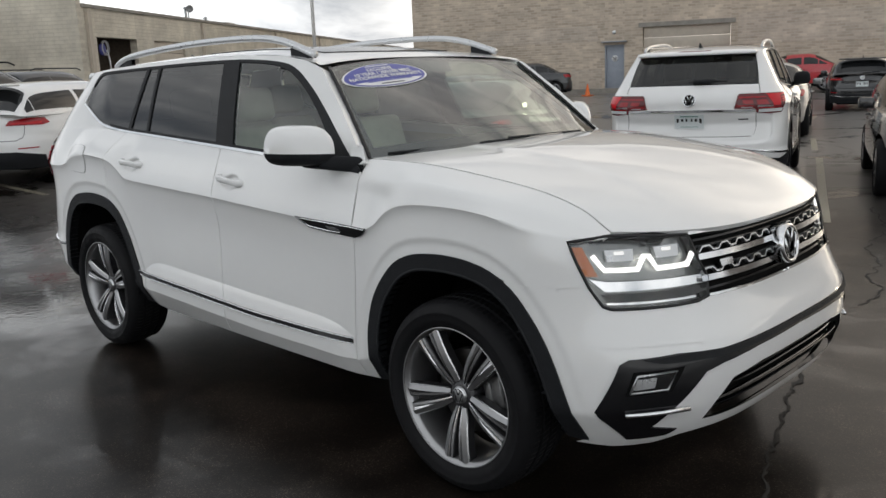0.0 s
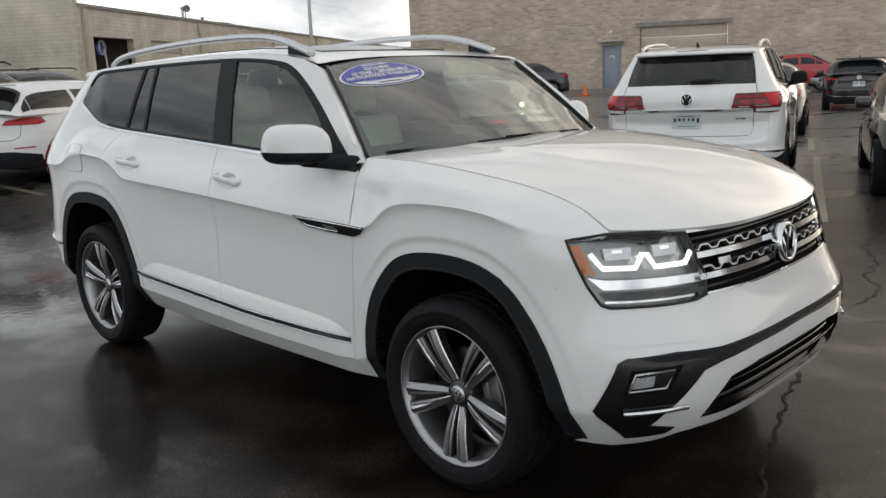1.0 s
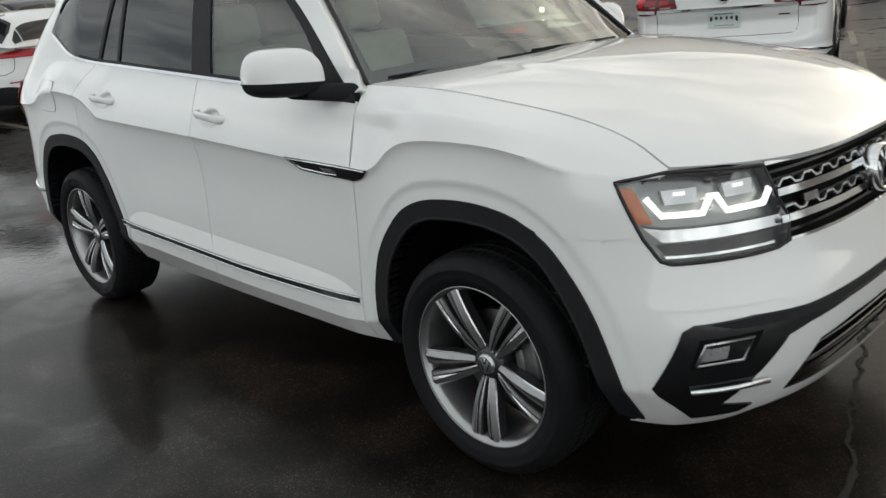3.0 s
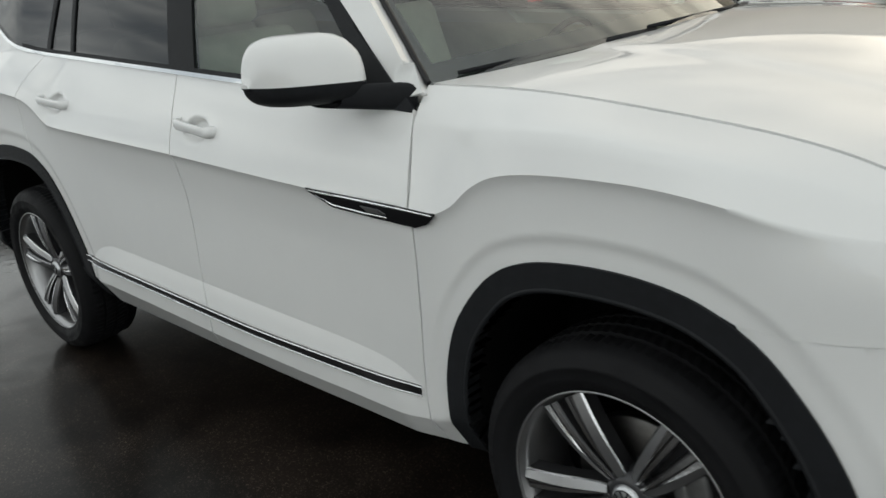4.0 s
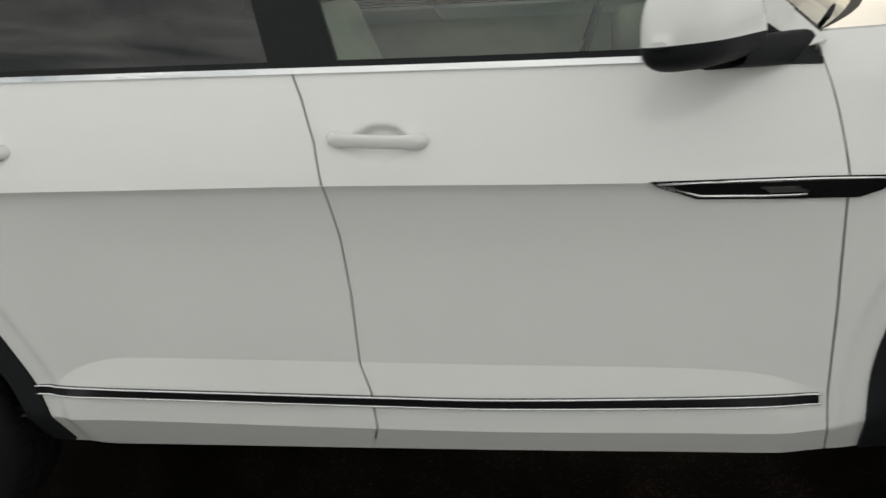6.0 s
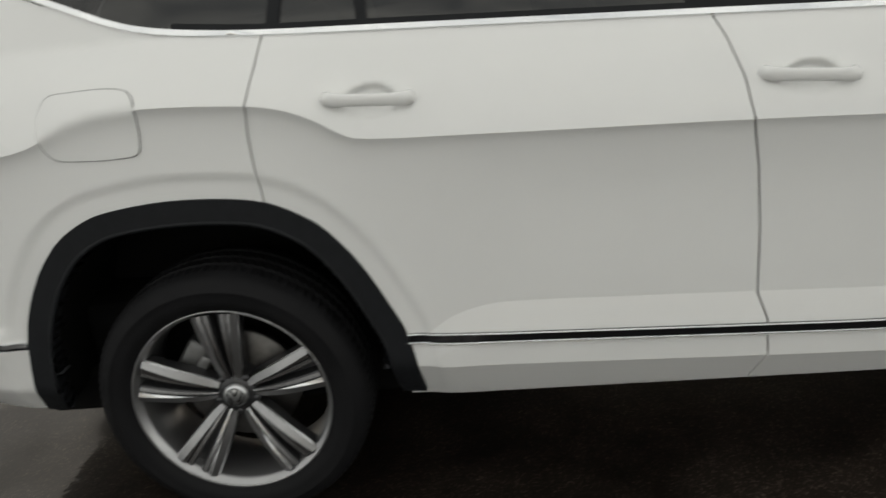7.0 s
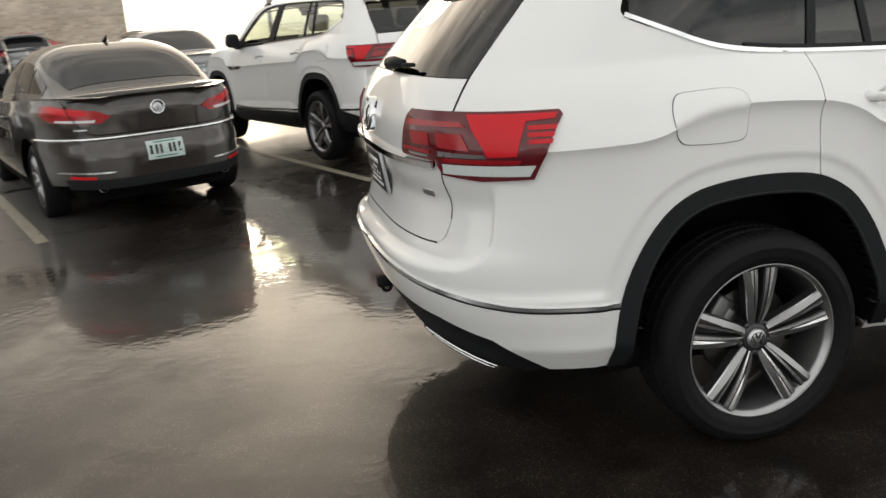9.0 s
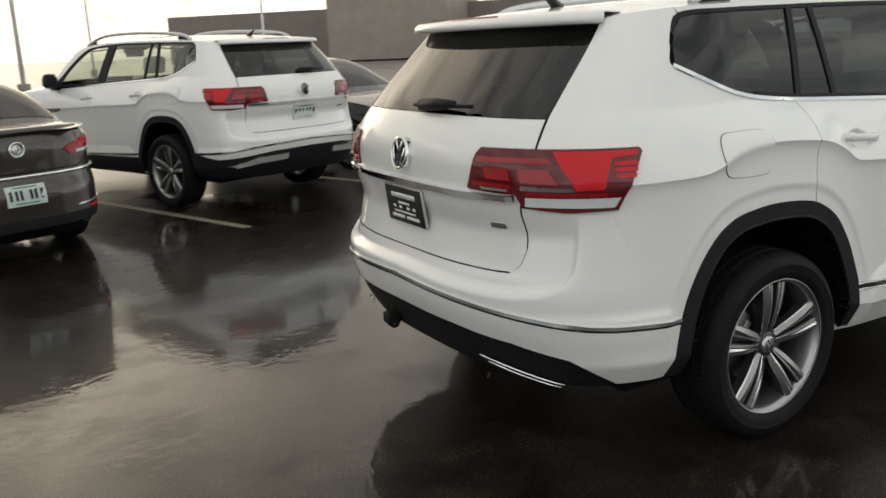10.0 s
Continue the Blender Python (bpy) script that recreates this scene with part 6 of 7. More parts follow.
    bump.inputs["Distance"].default_value, bump.inputs["Strength"].default_value = 0.003, 0.06
    l.new(stone.outputs["Fac"], bump.inputs["Height"])
    l.new(bump.outputs[0], b.inputs["Normal"])
    ripple = n.new("ShaderNodeBump")
    ripple.inputs["Distance"].default_value, ripple.inputs["Strength"].default_value = 0.003, 0.30
    height = math_node("MULTIPLY_ADD", stone.outputs["Fac"], 0.040, wave.outputs["Fac"])
    height = math_node("MULTIPLY_ADD", pit.outputs["Fac"], 1.0, height)
    l.new(height, ripple.inputs["Height"])
    l.new(ripple.outputs[0], b.inputs["Coat Normal"])
    return m


def ground_rows():
    axis = [-400, -200, -120, -80] + [-60 + 2 * i for i in range(15)] + [-30 + 0.4 * i for i in range(125)] + [20 + 4 * i for i in range(10)] + [80, 120, 200, 400]
    return [[(x, y, rise(x, y)) for x in axis] for y in axis]


ASPHALT = wet_asphalt()
ground = tagged(part("ground", sheet(ground_rows()), ASPHALT), "dark wet asphalt parking lot with puddles", "ground", kind="structure")

LINE = mat("worn_yellow_line_paint", (0.24, 0.22, 0.165), 0.4, spread=0.45, scale=9.0, rough_spread=0.15)


def stripe(a, b, width=0.10, material=None):
    """A painted line that follows the ground."""
    a, b = Vector(a), Vector(b)
    d = (b - a).normalized()
    s = Vector((-d.y, d.x)) * width / 2
    n = max(2, int((b - a).length / 0.4))
    rows = []
    for i in range(n + 1):
        p = a.lerp(b, i / n)
        j = s * (1 + 0.10 * noise.noise(Vector((p.x * 5, p.y * 5, 0))))
        rows.append([(q.x, q.y, rise(q.x, q.y) + 0.004) for q in (p + j, p - j)])
    return tagged(part("parking_line", sheet(rows), material or LINE), "worn pale yellow parking line on wet asphalt", "road marking", "parking lines", "structure")


for a, b in (((-6.18, 3.72), (-8.05, 8.95)), ((-3.34, 4.55), (-5.2, 9.85)), ((-0.95, 5.35), (-3.0, 10.6)), ((-8.9, 2.7), (-10.8, 7.9)), ((-3.45, 11.6), (-4.25, 13.6)), ((-6.10, 18.3), (-6.5, 19.6)), ((-8.2, 8.95), (-10.6, 14.8)),
             ((-11.6, 1.25), (-10.2, 1.45))):
    stripe(a, b)
THIN = mat("faded_white_line_paint", (0.30, 0.30, 0.29), 0.35, spread=0.4, scale=12.0)
for a, b in (((-2.9, 9.9), (3.5, 11.9)), ((-12.5, 5.4), (-7.3, 7.6)), ((-9.5, 24.0), (4.0, 26.0))):
    stripe(a, b, 0.035, THIN)

CRACK = mat("crack_filled_with_grit", (0.008, 0.007, 0.006), 0.75, spread=0.4, scale=60)


def crack(points, width):
    """A ragged open joint in the asphalt."""
    rows = []
    line = spline(points, 26)
    for i, p in enumerate(line):
        q, o = line[min(i + 1, len(line) - 1)], line[max(i - 1, 0)]
        d = Vector((q[0] - o[0], q[1] - o[1])).normalized()
        jig = noise.noise(Vector((p[0] * 7, p[1] * 7, 3))) * 0.05 + noise.noise(Vector((p[0] * 27, p[1] * 27, 9))) * 0.015
        wd = width * (0.35 + 1.6 * abs(noise.noise(Vector((p[0] * 14, p[1] * 14, 7)))))
        c = Vector((p[0] - d.y * jig, p[1] + d.x * jig))
        rows.append([(c.x - d.y * s * wd, c.y + d.x * s * wd, rise(c.x, c.y) + h) for s, h in ((1.0, 0.0035), (0.0, 0.0045), (-1.0, 0.0035))])
    return tagged(part("asphalt_crack", sheet(rows), CRACK), "ragged crack in wet asphalt", "crack", "asphalt cracks", "structure")


crack([(1.35, -1.6), (0.916, -0.308), (0.758, 0.211), (0.589, 0.735), (0.499, 1.171), (0.34, 1.75), (0.262, 2.171)], 0.014)
crack([(0.30, 2.55), (0.338, 2.902), (0.11, 3.335), (0.051, 3.742), (-0.16, 4.2), (-0.283, 4.57), (-0.38, 5.3), (-0.9, 6.5)], 0.012)

# ---- the white SUVs ----
car = large_suv()
tagged(car, "clean white three-row SUV with black arches on wet asphalt", "car", "white SUVs")
spare = copy_thing(car, pose(-3.80, 9.12, 0.028, 0, 0, 110))
tagged(spare, "white three-row SUV with black lower cladding, parked", "car", "white SUVs")

# dealer plate, badge and sticker on the first one
lo, hi = R(0.0, 0.866), R(0.0, 1.032)
PLATE_POSE = Matrix.Translation((lo + hi) / 2 + Vector((-0.012, 0, 0))) @ pose(0, 0, 0, 0, math.degrees(math.atan2(hi.x - lo.x, hi.z - lo.z)), 0)
frame_plate = part("plate_frame", moved(block((-0.005, -0.155, -0.080), (0.010, 0.155, 0.080), 0.003), PLATE_POSE), SILVER, car, "black dealer plate in a bright frame")
part("plate_card", moved(block((-0.007, -0.151, -0.076), (0.0, 0.151, 0.076), 0.001), PLATE_POSE), INK, frame_plate)
for z0, z1, y0, y1 in ((0.030, 0.050, -0.10, 0.10), (0.004, 0.014, -0.045, 0.045), (-0.034, -0.026, -0.09, 0.09), (-0.058, -0.044, -0.115, -0.01), (-0.058, -0.044, 0.01, 0.115), (-0.016, -0.004, -0.095, -0.07), (-0.016, -0.004, -0.045, -0.02), (-0.016, -0.004, 0.02, 0.045), (-0.016, -0.004, 0.07, 0.095)):
    part("plate_bar", moved(block((-0.0080, y0, z0), (-0.0065, y1, z1)), PLATE_POSE), PAPER, frame_plate)
part("tail_badge", patch([(0.53, 0.935), (0.60, 0.935), (0.605, 0.955), (0.535, 0.955)], R, 0.03, 0.004, 0.004), SILVER, car)
bm = block((-0.04, -0.026, 0.0), (0.04, 0.026, 0.052), 0.008)
lathe([(0.012, -0.016), (0.026, -0.016), (0.026, 0.016), (0.012, 0.016), (0.012, -0.016)], 18, 1, bm)
part("tow_hook", moved(bm, Matrix.Translation(R(-0.22, 0.44) + Vector((0.01, 0, -0.06)))), TRIM, car)

OVAL_A, OVAL_B = 0.80, -0.555


def oval(s, lift):
    pts = []
    for i in range(48):
        a = 2 * math.pi * i / 48
        pts.append((OVAL_A + s * 0.140 * math.sin(a), OVAL_B + s * 0.395 * math.cos(a)))
    return patch(pts, screen, 0.04, 0.0, lift, flip=True)


sticker = part("window_sticker", oval(1.0, 0.003), PAPER, car, "oval blue and white window sticker")
part("sticker_field", oval(0.95, 0.0045), BLUE, sticker)
pts = []
for i in range(25):
    a = math.pi * (1.10 + 0.80 * i / 24)
    pts.append((OVAL_A + 0.9 * 0.140 * math.sin(a), OVAL_B + 0.9 * 0.395 * math.cos(a)))
part("sticker_foot", patch([p for p in pts if p[0] < OVAL_A - 0.056], screen, 0.03, 0.0, 0.006, flip=True), PAPER, sticker)
ex = (screen(OVAL_A, OVAL_B + 0.05) - screen(OVAL_A, OVAL_B - 0.05)).normalized()
ey = (screen(OVAL_A + 0.05, OVAL_B) - screen(OVAL_A - 0.05, OVAL_B)).normalized()
ez = ex.cross(ey).normalized()
ey = ez.cross(ex)


LEN_A = (screen(OVAL_A + 0.05, OVAL_B) - screen(OVAL_A - 0.05, OVAL_B)).length / 0.1
LEN_B = (screen(OVAL_A, OVAL_B + 0.05) - screen(OVAL_A, OVAL_B - 0.05)).length / 0.1
for text, a, size in (("EXCLUSIVE", 0.868, 0.036), ("10 YEAR / 200,000 MILE", 0.823, 0.039), ("NATIONWIDE WARRANTY", 0.778, 0.039)):
    line = lettering(text, size, PAPER, sticker, Matrix())
    for v in line.data.vertices:
        v.co = screen(a + v.co.y / LEN_A, OVAL_B + v.co.x / LEN_B) + ez * (0.0075 + v.co.z)
for a, hw, m in ((0.908, 0.12, PAPER), (0.728, 0.20, BLUE), (0.696, 0.10, INK)):
    part("sticker_bar", patch([(a - 0.005, OVAL_B - hw), (a + 0.005, OVAL_B - hw), (a + 0.005, OVAL_B + hw), (a - 0.005, OVAL_B + hw)], screen, 0.05, 0.0, 0.0075, flip=True), m, sticker)

# plate and cladding on the second one
bar_plate(spare, R, 0.865, 1.015, 0.152, PLATE, INK, lift=0.014)
low = [(0.0, 0.60), (0.45, 0.59), (0.80, 0.545), (1.0, 0.53)] + [to_rear(x, z) for x, z in ARCH_R if x < -3.49][::-1] + [(1.19, 0.36), (1.0, 0.34), (0.0, 0.34)]
part("lower_cladding", halves(low, R, cell=0.03, depth=0.01, lift=0.012), TRIM, spare, "black lower bumper cladding")
both("sill_cladding", lambda: patch([(-2.45, 0.315), (-0.56, 0.315), (-0.56, 0.47), (-2.47, 0.50)], flank, 0.04, 0.01, 0.010), TRIM, spare)
SKID = mat("pale_grey_skid_paint", (0.40, 0.40, 0.395), 0.5, spread=0.1, scale=12)
both("skid_trim", lambda: patch([(0.30, 0.558), (0.62, 0.548), (0.86, 0.470), (0.80, 0.450), (0.60, 0.490), (0.30, 0.505)], R, 0.02, 0.012, 0.032), SKID, spare)
both("skid_chrome", lambda: patch(band([(0.30, 0.566), (0.62, 0.556), (0.89, 0.468)], 0.010), R, 0.02, 0.012, 0.036), CHROME, spare)
part("model_badge", patch([(0.50, 0.955), (0.60, 0.955), (0.60, 0.965), (0.50, 0.965)], R, 0.04, 0.003, 0.004), GLOSS, spare)

CLEARER = glass("lightly_tinted_glass", (0.78, 0.80, 0.70))
for ob in spare.children:
    kind = ob.name.split(".")[0]
    if kind in ("front_door_window", "rear_door_window", "rear_door_fixed_window", "quarter_window", "door_mirror"):
        ob.material_slots[0].link = "OBJECT"
        ob.material_slots[0].material = TRIM if kind == "door_mirror" else CLEARER

# ---- the other cars ----
def parked(ob, x, y, turn_deg):
    ob.matrix_basis = pose(x, y, rise(x, y), 0, 0, turn_deg)
    return ob


BROWN = paint("dark_brown_metallic", (0.040, 0.033, 0.029), 0.5, 0.32)
BLACK = paint("black_car_paint", (0.010, 0.010, 0.011), 0.0, 0.25)
CHARCOAL = paint("charcoal_metallic", (0.035, 0.037, 0.040), 0.5, 0.3)
CAR_RED = paint("red_car_paint", (0.42, 0.012, 0.020), 0.0, 0.3)
PALE = paint("grey_metallic", (0.26, 0.265, 0.265), 0.5, 0.35)
parked(road_car("sedan", "dark brown metallic four-door coupe with chrome rear strip", BROWN, rear=coupe_tail, group="parked cars", **COUPE), -6.0, 6.36, 110)
parked(road_car("hatchback", "white hatchback with red tail lights", WHITE, hatch=True, rear=hatch_tail(False), group="parked cars", **HATCH), -12.25, 2.85, 118)
parked(road_car("hatchback", "black hatchback with dark tail lights near a brick wall", BLACK, hatch=True, rear=hatch_tail(True), group="parked cars", **HATCH), -6.72, 23.4, 110)
parked(road_car("hatchback", "glossy black hatchback beside a white SUV", BLACK, hatch=True, rear=hatch_tail(True), group="parked cars", **HATCH), -0.76, 8.78, 291)
parked(road_car("sedan", "grey metallic sedan parked behind a white SUV", PALE, rear=sedan_tail, group="parked cars", **SEDAN), -5.85, 15.1, 110)
parked(road_car("sedan", "bright red sedan seen side-on near a brick wall", CAR_RED, rear=sedan_tail, group="parked cars", **SEDAN), -12.2, 31.4, 203)
parked(road_car("sedan", "dark grey sedan by the metal door", CHARCOAL, rear=sedan_tail, group="parked cars", **SEDAN), -21.2, 25.4, 235)
parked(road_car("sedan", "dark green-black sedan facing the aisle", CHARCOAL, rear=sedan_tail, group="parked cars", **SEDAN), -9.6, 9.4, 290)
parked(road_car("suv", "black SUV with roof rails behind a white hatchback", BLACK, hatch=True, rear=suv_tail, group="parked cars", **UTILITY), -14.8, 2.15, 117)
parked(road_car("suv", "dark grey SUV behind another SUV", CHARCOAL, hatch=True, rear=suv_tail, group="parked cars", **UTILITY), -22.4, 6.6, 118)
parked(road_car("suv", "black SUV parked in the far row", BLACK, hatch=True, rear=suv_tail, group="parked cars", **UTILITY), -11.2, 21.9, 110)
parked(road_car("hatchback", "silver grey hatchback in the far row", PALE, hatch=True, rear=hatch_tail(True), group="parked cars", **HATCH), -10.8, 26.2, 110)

# ---- traffic cone ----
cone = thing("traffic_cone", "orange plastic traffic cone on wet asphalt", "cone")
ORANGE = mat("orange_plastic", (0.75, 0.16, 0.03), 0.45, spread=0.1)
part("cone_body", lathe([(0.0, 0.50), (0.024, 0.50), (0.029, 0.485), (0.11, 0.04), (0.12, 0.035)], 24, 2), ORANGE, cone)
part("cone_base", block((-0.19, -0.19, 0.0), (0.19, 0.19, 0.04), 0.012), ORANGE, cone)
cone.matrix_basis = pose(-18.8, 27.1, rise(-18.8, 27.1))


# ---- brick building to the north ----
def masonry(name, brick_w, brick_h, tones, mortar, offset=0.5):
    """Coursed blocks with recessed joints, each block of its own tone, streaked by weather."""
    m = bpy.data.materials.new(name)
    m.use_nodes = True
    n, l = m.node_tree.nodes, m.node_tree.links
    b = n["Principled BSDF"]
    tc = n.new("ShaderNodeTexCoord")
    turn90 = n.new("ShaderNodeMapping")
    turn90.inputs["Rotation"].default_value = (radians(-90), 0, 0)
    l.new(tc.outputs["Object"], turn90.inputs["Vector"])
    br = n.new("ShaderNodeTexBrick")
    br.offset = offset
    br.inputs["Scale"].default_value, br.inputs["Brick Width"].default_value, br.inputs["Row Height"].default_value = 1.0, brick_w, brick_h
    br.inputs["Mortar Size"].default_value, br.inputs["Mortar Smooth"].default_value = 0.012, 0.3
    br.inputs["Color1"].default_value, br.inputs["Color2"].default_value, br.inputs["Mortar"].default_value = (*tones[0], 1), (*tones[1], 1), (*mortar, 1)
    l.new(turn90.outputs[0], br.inputs["Vector"])
    patchy = n.new("ShaderNodeTexNoise")
    patchy.inputs["Scale"].default_value, patchy.inputs["Detail"].default_value, patchy.inputs["Roughness"].default_value = 0.55, 8.0, 0.7
    l.new(tc.outputs["Object"], patchy.inputs["Vector"])
    r = n.new("ShaderNodeMapRange")
    r.inputs["From Min"].default_value, r.inputs["From Max"].default_value, r.inputs["To Min"].default_value, r.inputs["To Max"].default_value = 0.3, 0.7, 0.72, 1.28
    l.new(patchy.outputs["Fac"], r.inputs["Value"])
    s = n.new("ShaderNodeVectorMath")
    s.operation = "SCALE"
    l.new(br.outputs["Color"], s.inputs[0])
    l.new(r.outputs["Result"], s.inputs["Scale"])
    l.new(s.outputs[0], b.inputs["Base Color"])
    b.inputs["Roughness"].default_value = 0.85
    bump = n.new("ShaderNodeBump")
    bump.inputs["Strength"].default_value, bump.inputs["Distance"].default_value = 0.7, 0.02
    bump.invert = True
    l.new(br.outputs["Fac"], bump.inputs["Height"])
    l.new(bump.outputs[0], b.inputs["Normal"])
    return m


BRICK = masonry("tan_brick_masonry", 0.32, 0.11, ((0.62, 0.53, 0.425), (0.43, 0.355, 0.28)), (0.55, 0.475, 0.39))
PALE_BRICK = masonry("pale_brick_masonry", 0.32, 0.11, ((0.60, 0.52, 0.43), (0.44, 0.37, 0.30)), (0.52, 0.46, 0.39))
CREAM = masonry("cream_painted_block", 0.40, 0.14, ((0.65, 0.60, 0.50), (0.61, 0.56, 0.46)), (0.57, 0.52, 0.43))
DOOR_PAINT = mat("grey_door_paint", (0.30, 0.33, 0.38), 0.45, spread=0.08, scale=5)
SHUTTER = mat("tan_roller_shutter", (0.52, 0.46, 0.38), 0.5, spread=0.1, scale=3)
CONCRETE = mat("stained_concrete", (0.28, 0.26, 0.23), 0.8, spread=0.25, scale=3)
STEEL = mat("galvanised_steel", (0.42, 0.43, 0.44), 0.45, 0.8, spread=0.15, scale=10)

NB = pose(-29.1, 26.25, 0.0, 0, 0, 23.4)


def wall_piece(name, x0, x1, z0, z1, material, label, y0=0.0, y1=0.4, m=NB):
    ob = part(name, block((0, y0, 0), (x1 - x0, y1, z1 - z0)), material, smooth=False)
    ob.matrix_basis = m @ Matrix.Translation((x0, 0, z0))
    return tagged(ob, label, "wall", kind="structure")


for k, (x0, x1, z0, z1) in enumerate(((0.6, 9.92, 0.1, 9.0), (9.92, 10.80, 2.53, 9.0), (10.80, 11.6, 0.1, 9.0), (11.6, 15.3, 3.23, 9.0), (15.3, 22.7, 0.1, 9.0))):
    wall_piece("wall_north", x0, x1, z0, z1, BRICK, "tan weathered block wall of a tall building")
wall_piece("wall_north", 0.6, 1.0, 0.1, 9.0, BRICK, "tan weathered block wall of a tall building", 0.4, 24.0)
wall_piece("wall_north", 22.3, 22.7, 0.1, 9.0, BRICK, "tan weathered block wall of a tall building", 0.4, 24.0)
wall_piece("roof_edge", 0.5, 22.8, 9.0, 9.25, CONCRETE, "stained concrete coping", -0.05, 24.1)
wall_piece("wall_band", 3.9, 9.6, 2.72, 3.42, PALE_BRICK, "paler repainted band of blockwork", -0.012, -0.002)
wall_piece("wall_band", 8.4, 9.8, 0.1, 1.5, PALE_BRICK, "paler repainted patch of blockwork", -0.012, -0.002)
wall_piece("wall_band", 15.6, 22.7, 2.3, 3.6, PALE_BRICK, "paler repainted band of blockwork", -0.012, -0.002)
wall_piece("trim", 11.42, 15.5, 3.23, 3.42, CONCRETE, "concrete lintel over a shutter", -0.06, 0.0)
wall_piece("trim", 1.0, 22.7, 0.1, 0.62, CONCRETE, "stained concrete plinth", -0.03, 0.0)

door = thing("door_1", "grey painted steel door with a small notice", "door")
tagged(door, kind="structure")
door.matrix_basis = NB @ Matrix.Translation((9.92, 0.0, 0.42))
leaf = part("door_leaf", block((0.06, 0.12, 0.02), (0.82, 0.18, 2.06), 0.006), DOOR_PAINT, door)
part("door_handle", tube([(0.74, 0.10, 1.0), (0.64, 0.10, 1.0)], 0.014, 8), STEEL, leaf)
part("notice", lathe([(0.0, 0.11), (0.15, 0.11), (0.15, 0.12)], 6, 1), PAPER, leaf)
for k, z in enumerate((0.05, 0.0, -0.05)):
    part("notice_bar", block((-0.08, 0.105, z - 0.012), (0.08, 0.11, z + 0.012)), INK, leaf)
for ob in leaf.children:
    if ob.name.startswith("notice"):
        ob.location = (0.44, 0, 1.52)
part("door_frame", block((0.0, 0.02, 0.0), (0.06, 0.20, 2.11), 0.005), DOOR_PAINT, door)
part("door_frame", block((0.82, 0.02, 0.0), (0.88, 0.20, 2.11), 0.005), DOOR_PAINT, door)
part("door_frame", block((0.0, 0.02, 2.06), (0.88, 0.20, 2.12), 0.005), DOOR_PAINT, door)
part("door_canopy", block((-0.10, -0.35, 2.22), (1.0, 0.0, 2.27), 0.01), DOOR_PAINT, door)
lamp = thing("wall_lamp", "small round white wall lamp on blockwork", "lamp")
lamp.matrix_basis = NB @ Matrix.Translation((10.36, 0, 3.08))
part("lamp_globe", moved(lathe([(0.0, -0.20), (0.06, -0.18), (0.085, -0.12), (0.06, -0.05), (0.03, -0.02), (0.03, 0.0)], 16, 1), Matrix()), PAPER, lamp)

shutter = thing("garage_shutter", "closed tan sectional garage door", "garage door")
shutter.matrix_basis = NB @ Matrix.Translation((11.6, 0.14, 0.42))
for k in range(6):
    part("shutter_panel", block((0.02, 0.0, k * 0.47), (3.68, 0.06, k * 0.47 + 0.455), 0.012), SHUTTER, shutter)

# ---- long cream building to the west ----
WB = pose(-29.0, 9.7, 0.0, 0, 0, math.degrees(math.atan2(23.6, -17.4)))
# the dimness inside the bays is put into this dark wall colour
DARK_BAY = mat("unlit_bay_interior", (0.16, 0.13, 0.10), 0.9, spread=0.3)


def west(name, x0, x1, z0, z1, material, label, y0=-0.3, y1=0.0):
    ob = part(name, block((0, y0, 0), (x1 - x0, y1, z1 - z0)), material, smooth=False)
    ob.matrix_basis = WB @ Matrix.Translation((x0, 0, z0))
    return tagged(ob, label, "wall", kind="structure")


for x0, x1, z0, z1 in ((1.4, 2.3, 0.1, 4.5), (2.3, 5.45, 3.46, 4.5), (5.45, 7.0, 0.1, 4.5), (7.0, 10.1, 3.46, 4.5), (10.1, 112.0, 0.1, 4.55)):
    west("wall_west", x0, x1, z0, z1, CREAM, "cream painted block wall of a low service building", 0.0, 0.3)
# bay walls in the darkened colour, standing in for the shade indoors
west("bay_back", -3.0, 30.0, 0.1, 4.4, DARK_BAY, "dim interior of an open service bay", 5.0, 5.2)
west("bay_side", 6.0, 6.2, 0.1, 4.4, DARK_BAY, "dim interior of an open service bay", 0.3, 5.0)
west("roof_west", 1.4, 112.0, 4.5, 4.62, CONCRETE, "flat roof edge of a low service building", -0.08, 14.0)
west("roof_west", 5.5, 11.6, 4.62, 5.15, CONCRETE, "raised roof section with a pale edge", 4.0, 10.0)
west("roof_west", 34.0, 75.0, 4.62, 5.7, CREAM, "raised roof section with a pale edge", 7.0, 14.0)
west("roof_west", 60.0, 75.0, 0.1, 5.2, CREAM, "end block of a low service building", 4.0, 14.0)
blk = part("wall_west", block((0, 0, 0), (16.0, 0.3, 6.6)), CREAM, smooth=False)
blk.matrix_basis = WB @ pose(1.4, 0.0, 0.1, 0, 0, 90) @ Matrix.Translation((-0.02, 0.0, 0.0))
tagged(blk, "cream block gable wall of a taller service building", "wall", kind="structure")
for x in (1.62, 12.1, 23.2, 33.0):
    ob = west("downpipe", x, x + 0.22, 0.1, 4.45, SHUTTER, "tan metal downpipe", -0.14, -0.01)
up = thing("roof_unit", "grey rooftop air-conditioning unit with dark louvres", "air conditioner")
up.matrix_basis = WB @ Matrix.Translation((98.0, 1.5, 4.62))
part("unit_case", block((0, 0, 0), (2.6, 1.8, 1.7), 0.05), STEEL, up)
for k in range(6):
    part("louvre", block((0.15, -0.05, 0.15 + k * 0.25), (2.45, 0.0, 0.33 + k * 0.25), 0.02), VOID, up)
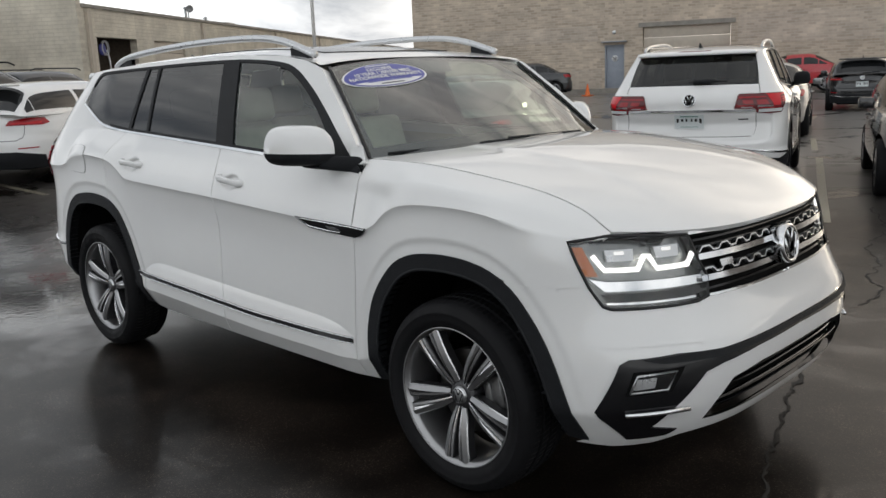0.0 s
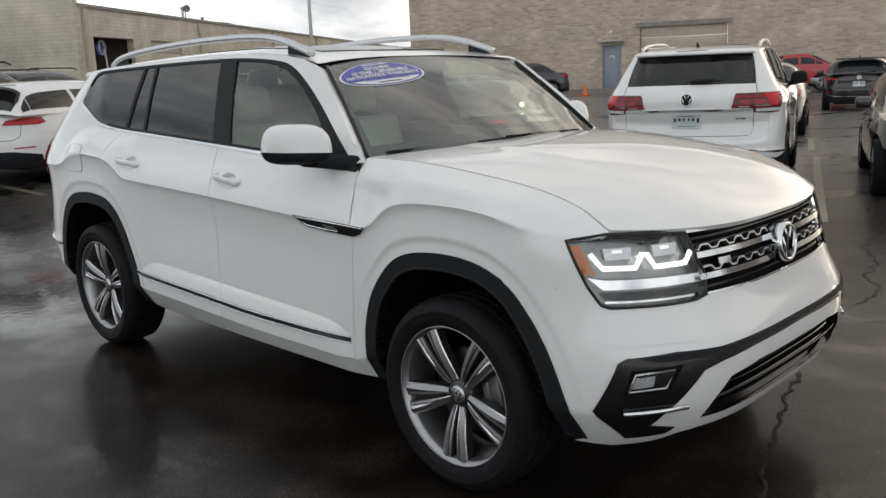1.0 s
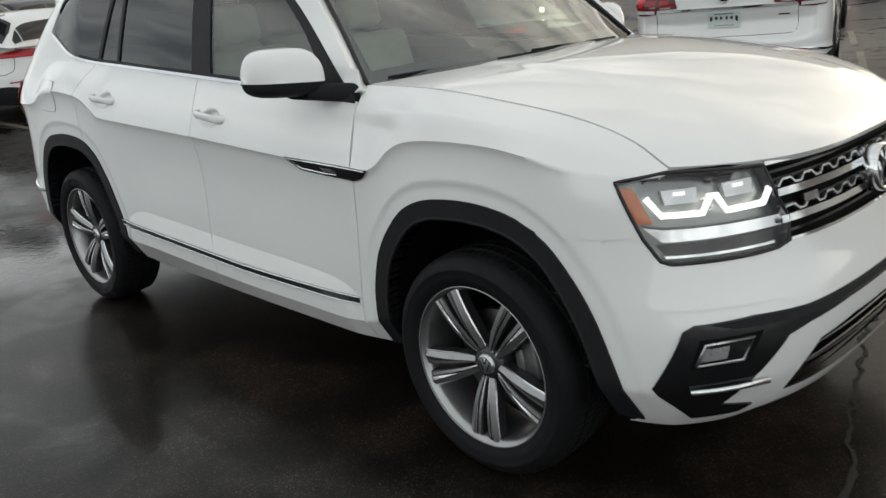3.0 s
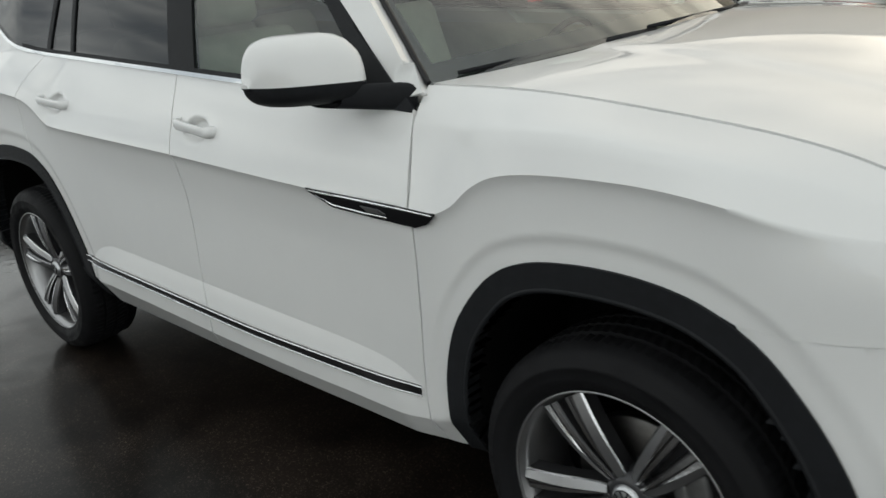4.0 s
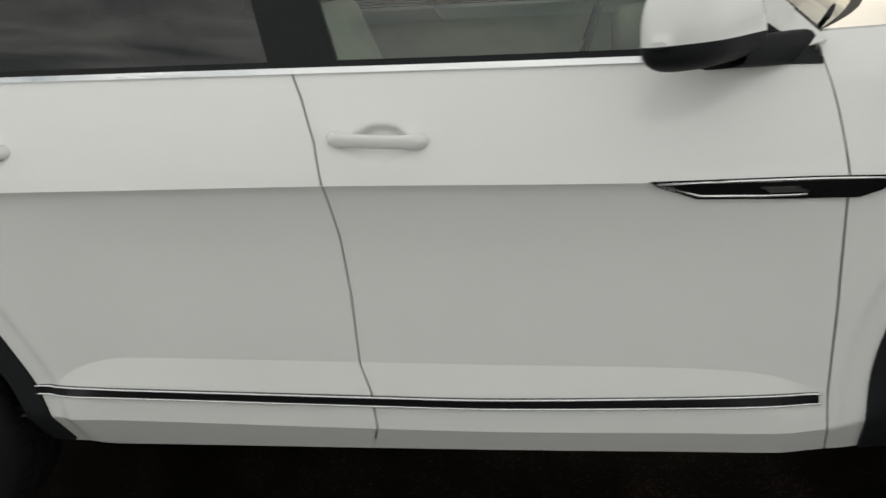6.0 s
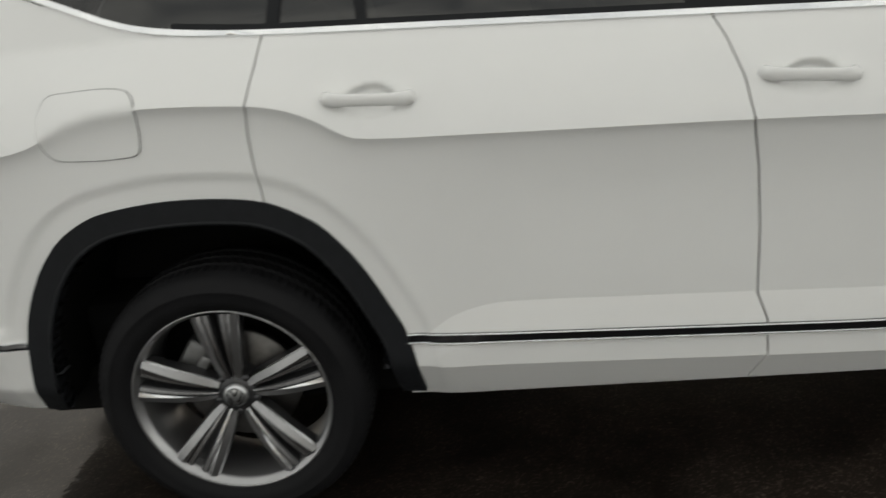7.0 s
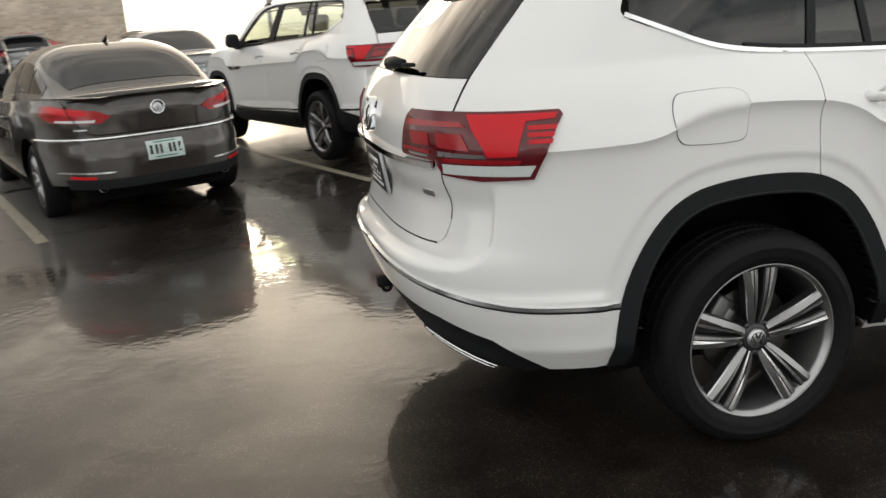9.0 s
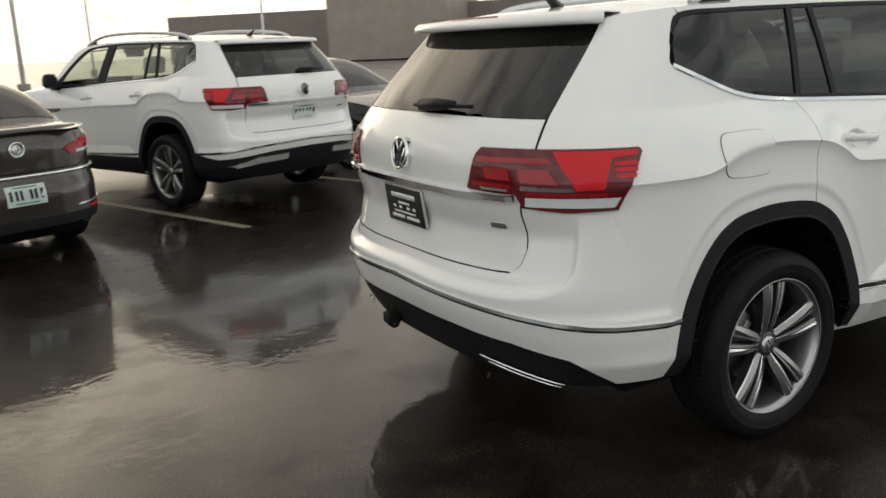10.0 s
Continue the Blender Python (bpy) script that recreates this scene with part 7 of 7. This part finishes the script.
vent = thing("roof_vent", "low grey roof vent box", "vent")
vent.matrix_basis = WB @ Matrix.Translation((23.0, 3.0, 4.62))
part("vent_case", block((0, 0, 0), (1.2, 0.9, 0.5), 0.06), STEEL, vent)
part("vent_cap", block((-0.1, -0.1, 0.5), (1.3, 1.0, 0.58), 0.02), STEEL, vent)
dish = thing("satellite_dish", "grey satellite dish on a mast at the roof edge", "antenna")
dish.matrix_basis = WB @ Matrix.Translation((11.3, 0.2, 4.5))
part("mast", tube([(0, 0, 0), (0, 0, 0.5)], 0.03, 8), STEEL, dish)
part("reflector", moved(lathe([(0.0, 0.04), (0.09, 0.03), (0.17, 0.0), (0.18, 0.005)], 24, 1), pose(0, -0.08, 0.58, 20, 0, -60)), STEEL, dish)
for x, h in ((3.0, 0.45), (12.8, 0.6), (15.2, 0.25)):
    flue = thing("roof_flue", "thin metal flue on a flat roof", "flue")
    flue.matrix_basis = WB @ Matrix.Translation((x, 1.0, 4.62))
    part("flue_pipe", tube([(0, 0, 0), (0, 0, h)], 0.06, 10), STEEL, flue)
    part("flue_cap", lathe([(0.0, h + 0.12), (0.12, h + 0.04), (0.12, h)], 12, 2), STEEL, flue)
fan = thing("bay_fan", "round blue fan standing in a service bay", "fan")
fan.matrix_basis = WB @ Matrix.Translation((3.75, 0.5, 0.42))
part("fan_stand", tube(spline([(0.3, 0, 0.0), (0.3, 0, 1.7), (0.2, 0, 2.4), (0, 0, 2.6)], 5), 0.04, 8), PAPER, fan)
part("fan_guard", moved(lathe([(0.26, -0.06), (0.30, -0.04), (0.30, 0.04), (0.26, 0.06)], 28, 1), pose(0, 0, 2.68)), PAPER, fan)
part("fan_housing", moved(lathe([(0.0, -0.03), (0.24, -0.03), (0.24, 0.03), (0.0, 0.03)], 24, 1), pose(-0.22, 0, 2.62)), BLUE, fan)


POST = mat("white_post_paint", (0.70, 0.70, 0.68), 0.4, spread=0.05)


def lamp_post(x, y, h):
    root = thing("street_lamp", "tall pale steel lot lamp post", "street lamp", "lot lamps")
    part("post", tube([(0, 0, 0.0), (0, 0, h)], [0.10, 0.07], 12), POST, root)
    part("foot", lathe([(0.0, 0.5), (0.24, 0.5), (0.26, 0.45), (0.26, -0.1)], 16, 2), CONCRETE, root)
    for s in (-1, 1):
        part("lamp_head", block((s * 0.15 - 0.12 if s > 0 else -0.75, -0.17, h), (0.75 if s > 0 else -0.03, 0.17, h + 0.14), 0.03), STEEL, root)
    root.matrix_basis = pose(x, y, rise(x, y), 0, 0, 25)
    return root


lamp_post(-33.4, 24.2, 11.0)
lamp_post(-2.3, 36.8, 11.0)
lamp_post(14.1, 53.6, 5.2)
lamp_post(6.0, 72.0, 10.0)


# ---- brown buildings to the north-east ----
UMBER = mat("brown_metal_cladding", (0.30, 0.26, 0.225), 0.6, spread=0.12, scale=0.6)
UMBER_DARK = mat("dark_brown_roof_edge", (0.20, 0.172, 0.15), 0.6, spread=0.12, scale=0.6)


def far_block(name, a, b, z1, deep, material, label):
    a, b = Vector(a), Vector(b)
    d = b - a
    ob = part(name, block((0, 0, 0), (d.length, deep, z1), 0.0), material, smooth=False)
    ob.matrix_basis = pose(a.x, a.y, 0.3, 0, 0, math.degrees(math.atan2(d.y, d.x)))
    return tagged(ob, label, "building", kind="structure")


far_block("building_north_east", (20.0, 104.0), (60.0, 60.0), 5.4, 20.0, UMBER, "long brown metal-clad industrial building")
far_block("building_north_east", (30.4, 80.5), (39.0, 71.0), 7.2, 12.0, UMBER, "brown block standing above a long roof")
far_block("building_edge", (19.9, 103.8), (60.1, 59.6), 5.55, 0.8, UMBER_DARK, "dark roof edge of a brown building")
far_block("building_north_east", (31.0, 60.0), (48.0, 42.0), 3.2, 10.0, UMBER_DARK, "low brown annex")
bay_door = thing("service_door", "closed tan sectional service door", "garage door")
bay_door.matrix_basis = WB @ Matrix.Translation((7.0, 0.10, 0.42))
for k in range(6):
    part("door_panel", block((0.02, 0.0, k * 0.51), (3.08, 0.06, k * 0.51 + 0.495), 0.012), SHUTTER, bay_door)
# unseen block, added only to close the lot behind the camera
far_block("building_south", (60.0, -70.0), (-60.0, -80.0), 6.0, 12.0, CREAM, "pale low building, added unseen behind the camera")
